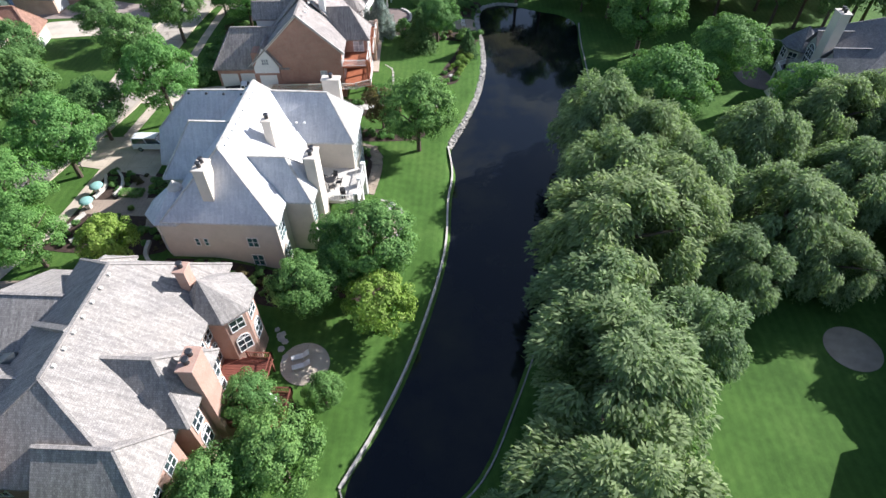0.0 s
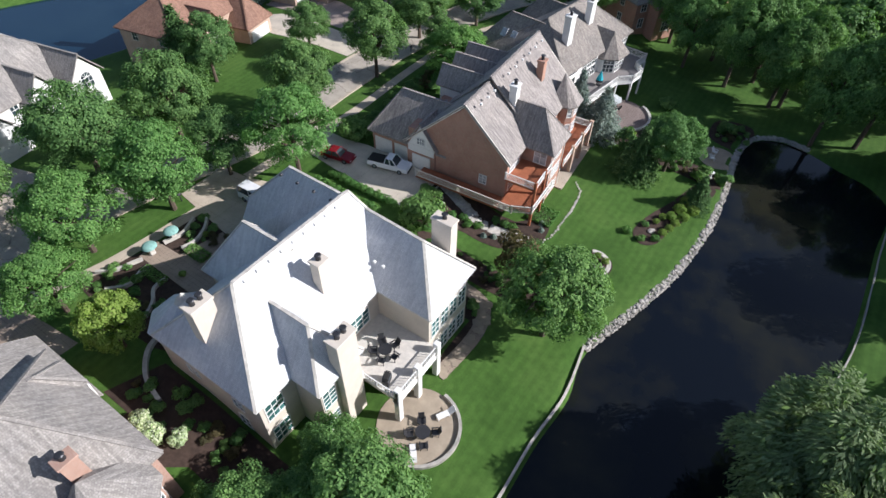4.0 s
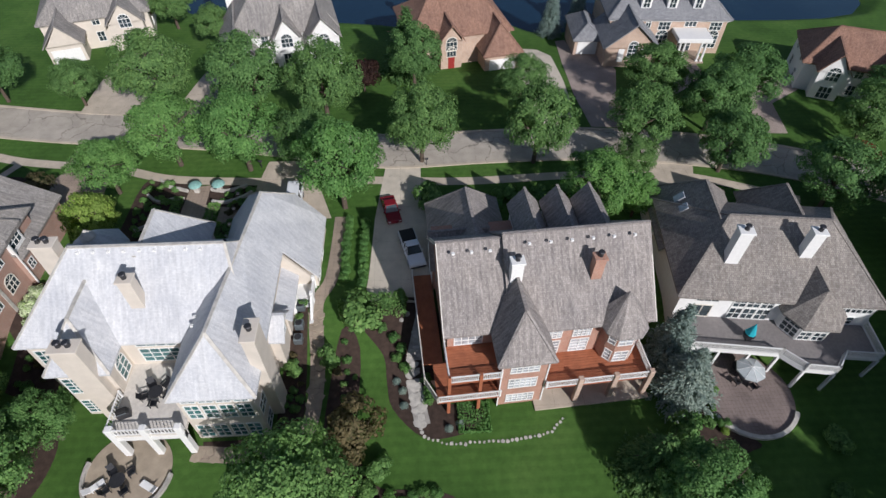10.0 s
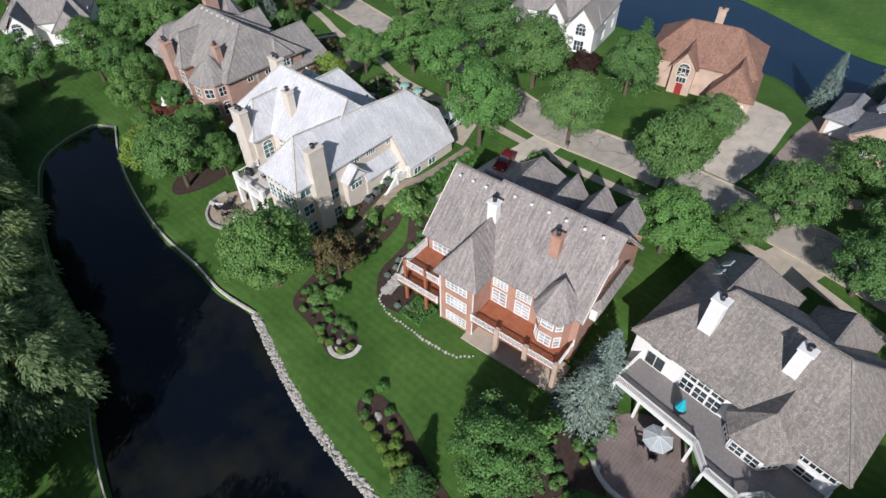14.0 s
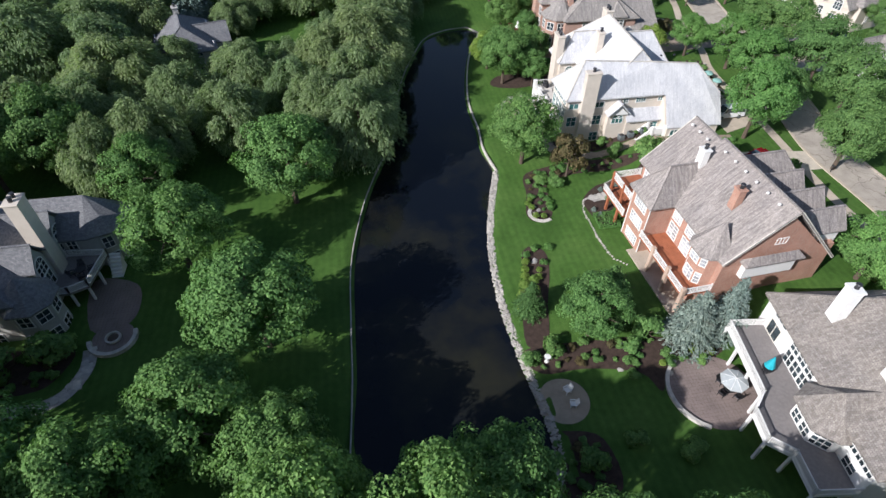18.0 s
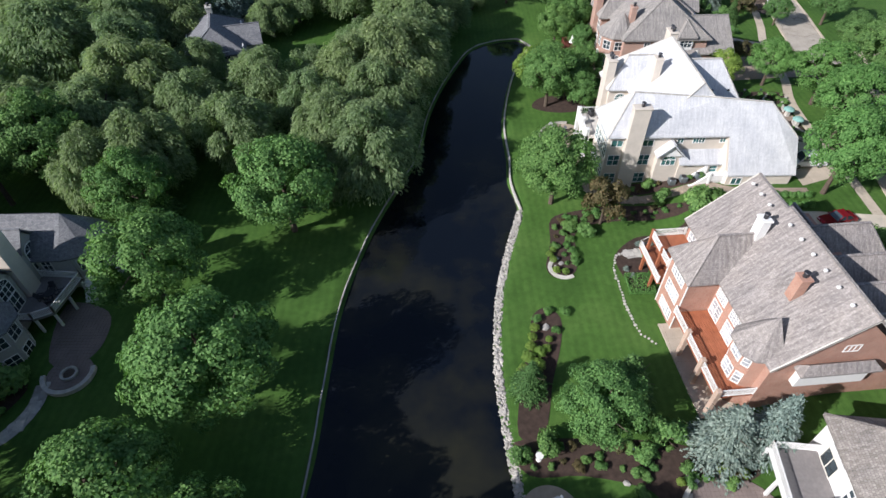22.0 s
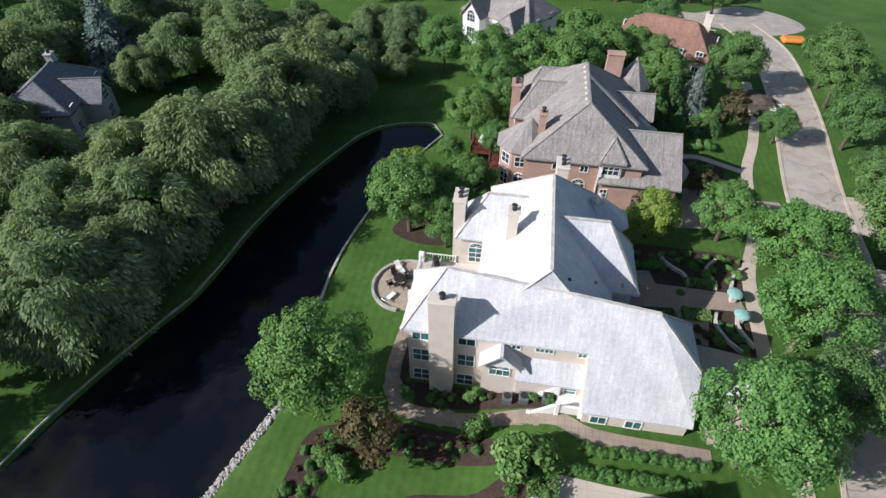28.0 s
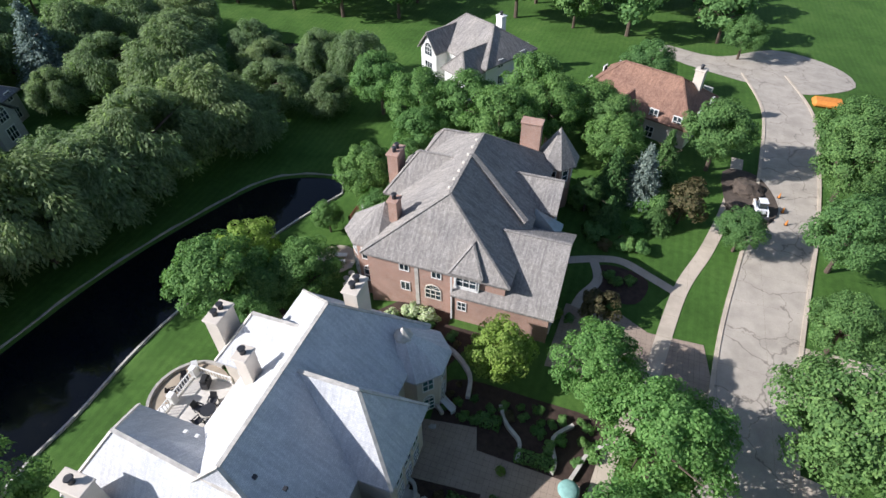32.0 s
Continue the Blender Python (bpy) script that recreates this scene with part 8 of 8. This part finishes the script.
def boulder(x, y, r, label="pale limestone boulder in a bed", flat=0.5):
    ob = new("boulder", ROCKS[int(abs(x * 7)) % 6])
    ob.location, ob.scale, ob.rotation_euler = (x, y, gz1(x, y) + r * flat * 0.4), (2 * r, 1.6 * r, 2 * r * flat), (0, 0, x)
    return tagged(ob, label, "rock")


for bx, by, brr in ((-2.3, 68.9, 0.45), (1.0, 78.8, 0.6), (-1.6, 69.4, 0.3), (-58.9, 34.6, 0.6), (-8.8, 98.0, 0.4), (-9.4, 96.3, 0.35), (-3.6, 96.6, 0.4), (-31, 37.6, 0.4), (-22.4, 66.6, 0.4), (-21.8, 66.0, 0.35)):
    boulder(bx, by, brr)


def birdbath(x, y):
    B = thing("birdbath", (x, y, gz1(x, y)), "white stone urn on a pedestal in the bed", "garden ornament")
    bm = bmesh.new()
    add_cyl(bm, 0, 0, 0, 0.1, 0.25, n=12), add_cyl(bm, 0, 0, 0.1, 0.7, 0.12, 0.1, n=12)
    part("pedestal", bm, M["white"], B)
    bm = bmesh.new()
    add_cyl(bm, 0, 0, 0.7, 0.95, 0.12, 0.38, n=14)
    part("basin", bm, M["white"], B)


birdbath(4.0, 94.1)


def fire_ring(x, y):
    F = thing("fire_pit", (x, y, gz1(x, y) + 0.07), "round stone fire ring on a brick patio", "fire pit")
    for i in range(14):
        a = 6.2832 * i / 14
        bm = box_bm(-0.12, 0.12, -0.16, 0.16, 0, 0.32, bevel=0.02)
        ob = part("stone", bm, M["stone"], F)
        ob.location, ob.rotation_euler = (0.75 * math.cos(a), 0.75 * math.sin(a), 0), (0, 0, a)
    bm = bmesh.new()
    add_cyl(bm, 0, 0, 0, 0.12, 0.6, n=16)
    part("ash_bed", bm, M["soil"], F)


fire_ring(51.9, 84.2)


def cone(x, y):
    C = thing("traffic_cone", (x, y, gz1(x, y) + 0.08), "orange traffic cone on the street", "traffic cone", "traffic cones")
    part("base", box_bm(-0.2, 0.2, -0.2, 0.2, 0, 0.04), M["rubber"], C)
    bm = bmesh.new()
    add_cyl(bm, 0, 0, 0.04, 0.75, 0.15, 0.03, n=12)
    part("body", bm, M["orange"], C)


for cx, cy in ((-61.4, -3.4), (-61.6, -1.0), (-61.2, -6.4)):
    cone(cx, cy)


def soil_heap(x, y, r, h, label, seed):
    g = random.Random(seed)
    bm = bmesh.new()
    bmesh.ops.create_icosphere(bm, subdivisions=3, radius=1)
    for v in bm.verts:
        n = noise.noise(v.co * 2.2 + Vector((seed, 0, 0))) * 0.3 + 1
        v.co = Vector((v.co.x * r * n, v.co.y * r * n, max(-0.1, v.co.z) * h * n))
    ob = part("soil_mound", bm, M["soil"], loc=(x, y, gz1(x, y) + 0.05))
    return tagged(ob, label, "soil heap")


soil_heap(-57.4, -6.8, 1.9, 1.1, "heap of dark dug soil by the street", 1)
soil_heap(-56.0, -2.6, 1.3, 0.7, "small heap of brown dug soil", 2)


def loader(x, y, rz):
    """A small white skid loader."""
    V = thing("skid_loader", (x, y, gz1(x, y) + 0.08), "small white skid loader on the dug street", "loader", rz=rz)
    part("body", box_bm(-1.1, 0.6, -0.6, 0.6, 0.35, 1.1, bevel=0.08), M["white_car"], V)
    part("cab", box_bm(-0.5, 0.5, -0.45, 0.45, 1.1, 1.95, bevel=0.06), M["glass"], V)
    part("cab_roof", box_bm(-0.55, 0.55, -0.5, 0.5, 1.95, 2.03, bevel=0.03), M["white_car"], V)
    for s in (-1, 1):
        bm = bmesh.new()
        bar(bm, (-1.0, s * 0.68, 1.4), (0.9, s * 0.68, 0.9), 0.12, 0.16), bar(bm, (0.9, s * 0.68, 0.9), (1.2, s * 0.68, 0.3), 0.12, 0.16)
        part("arm", bm, M["white_car"], V)
        for px in (-0.65, 0.35):
            bm = bmesh.new()
            add_cyl(bm, 0, 0, -0.13, 0.13, 0.36, n=16)
            w = part("wheel", bm, M["rubber"], V)
            w.location, w.rotation_euler = (px, s * 0.7, 0.36), (radians(90), 0, 0)
    bm = bmesh.new()
    add_prism(bm, [(1.1, -0.8), (1.7, -0.8), (1.7, 0.8), (1.1, 0.8)], 0.1, 0.5)
    part("bucket", bm, M["metal"], V)


loader(-58.6, -2.2, 100)
tagged(part("tarpaulin", box_bm(-2.2, 2.2, -1.2, 1.2, 0, 1.1, bevel=0.4), M["orange"], loc=(-70.0, -34.6, gz1(-70, -34.6) + 0.05)), "orange tarpaulin over a heap by the street", "tarpaulin")


def mailbox(x, y):
    B = thing("mailbox", (x, y, gz1(x, y)), "dark mailbox on a post by the kerb", "mailbox", "mailboxes")
    part("post", box_bm(-0.05, 0.05, -0.05, 0.05, 0, 1.0), M["metal"], B)
    part("box", box_bm(-0.12, 0.12, -0.25, 0.25, 1.0, 1.25, bevel=0.05), M["metal"], B)


for mx, my in ((-47.2, 69.6), (-47.6, 47.2), (-47.6, 94)):
    mailbox(mx, my)
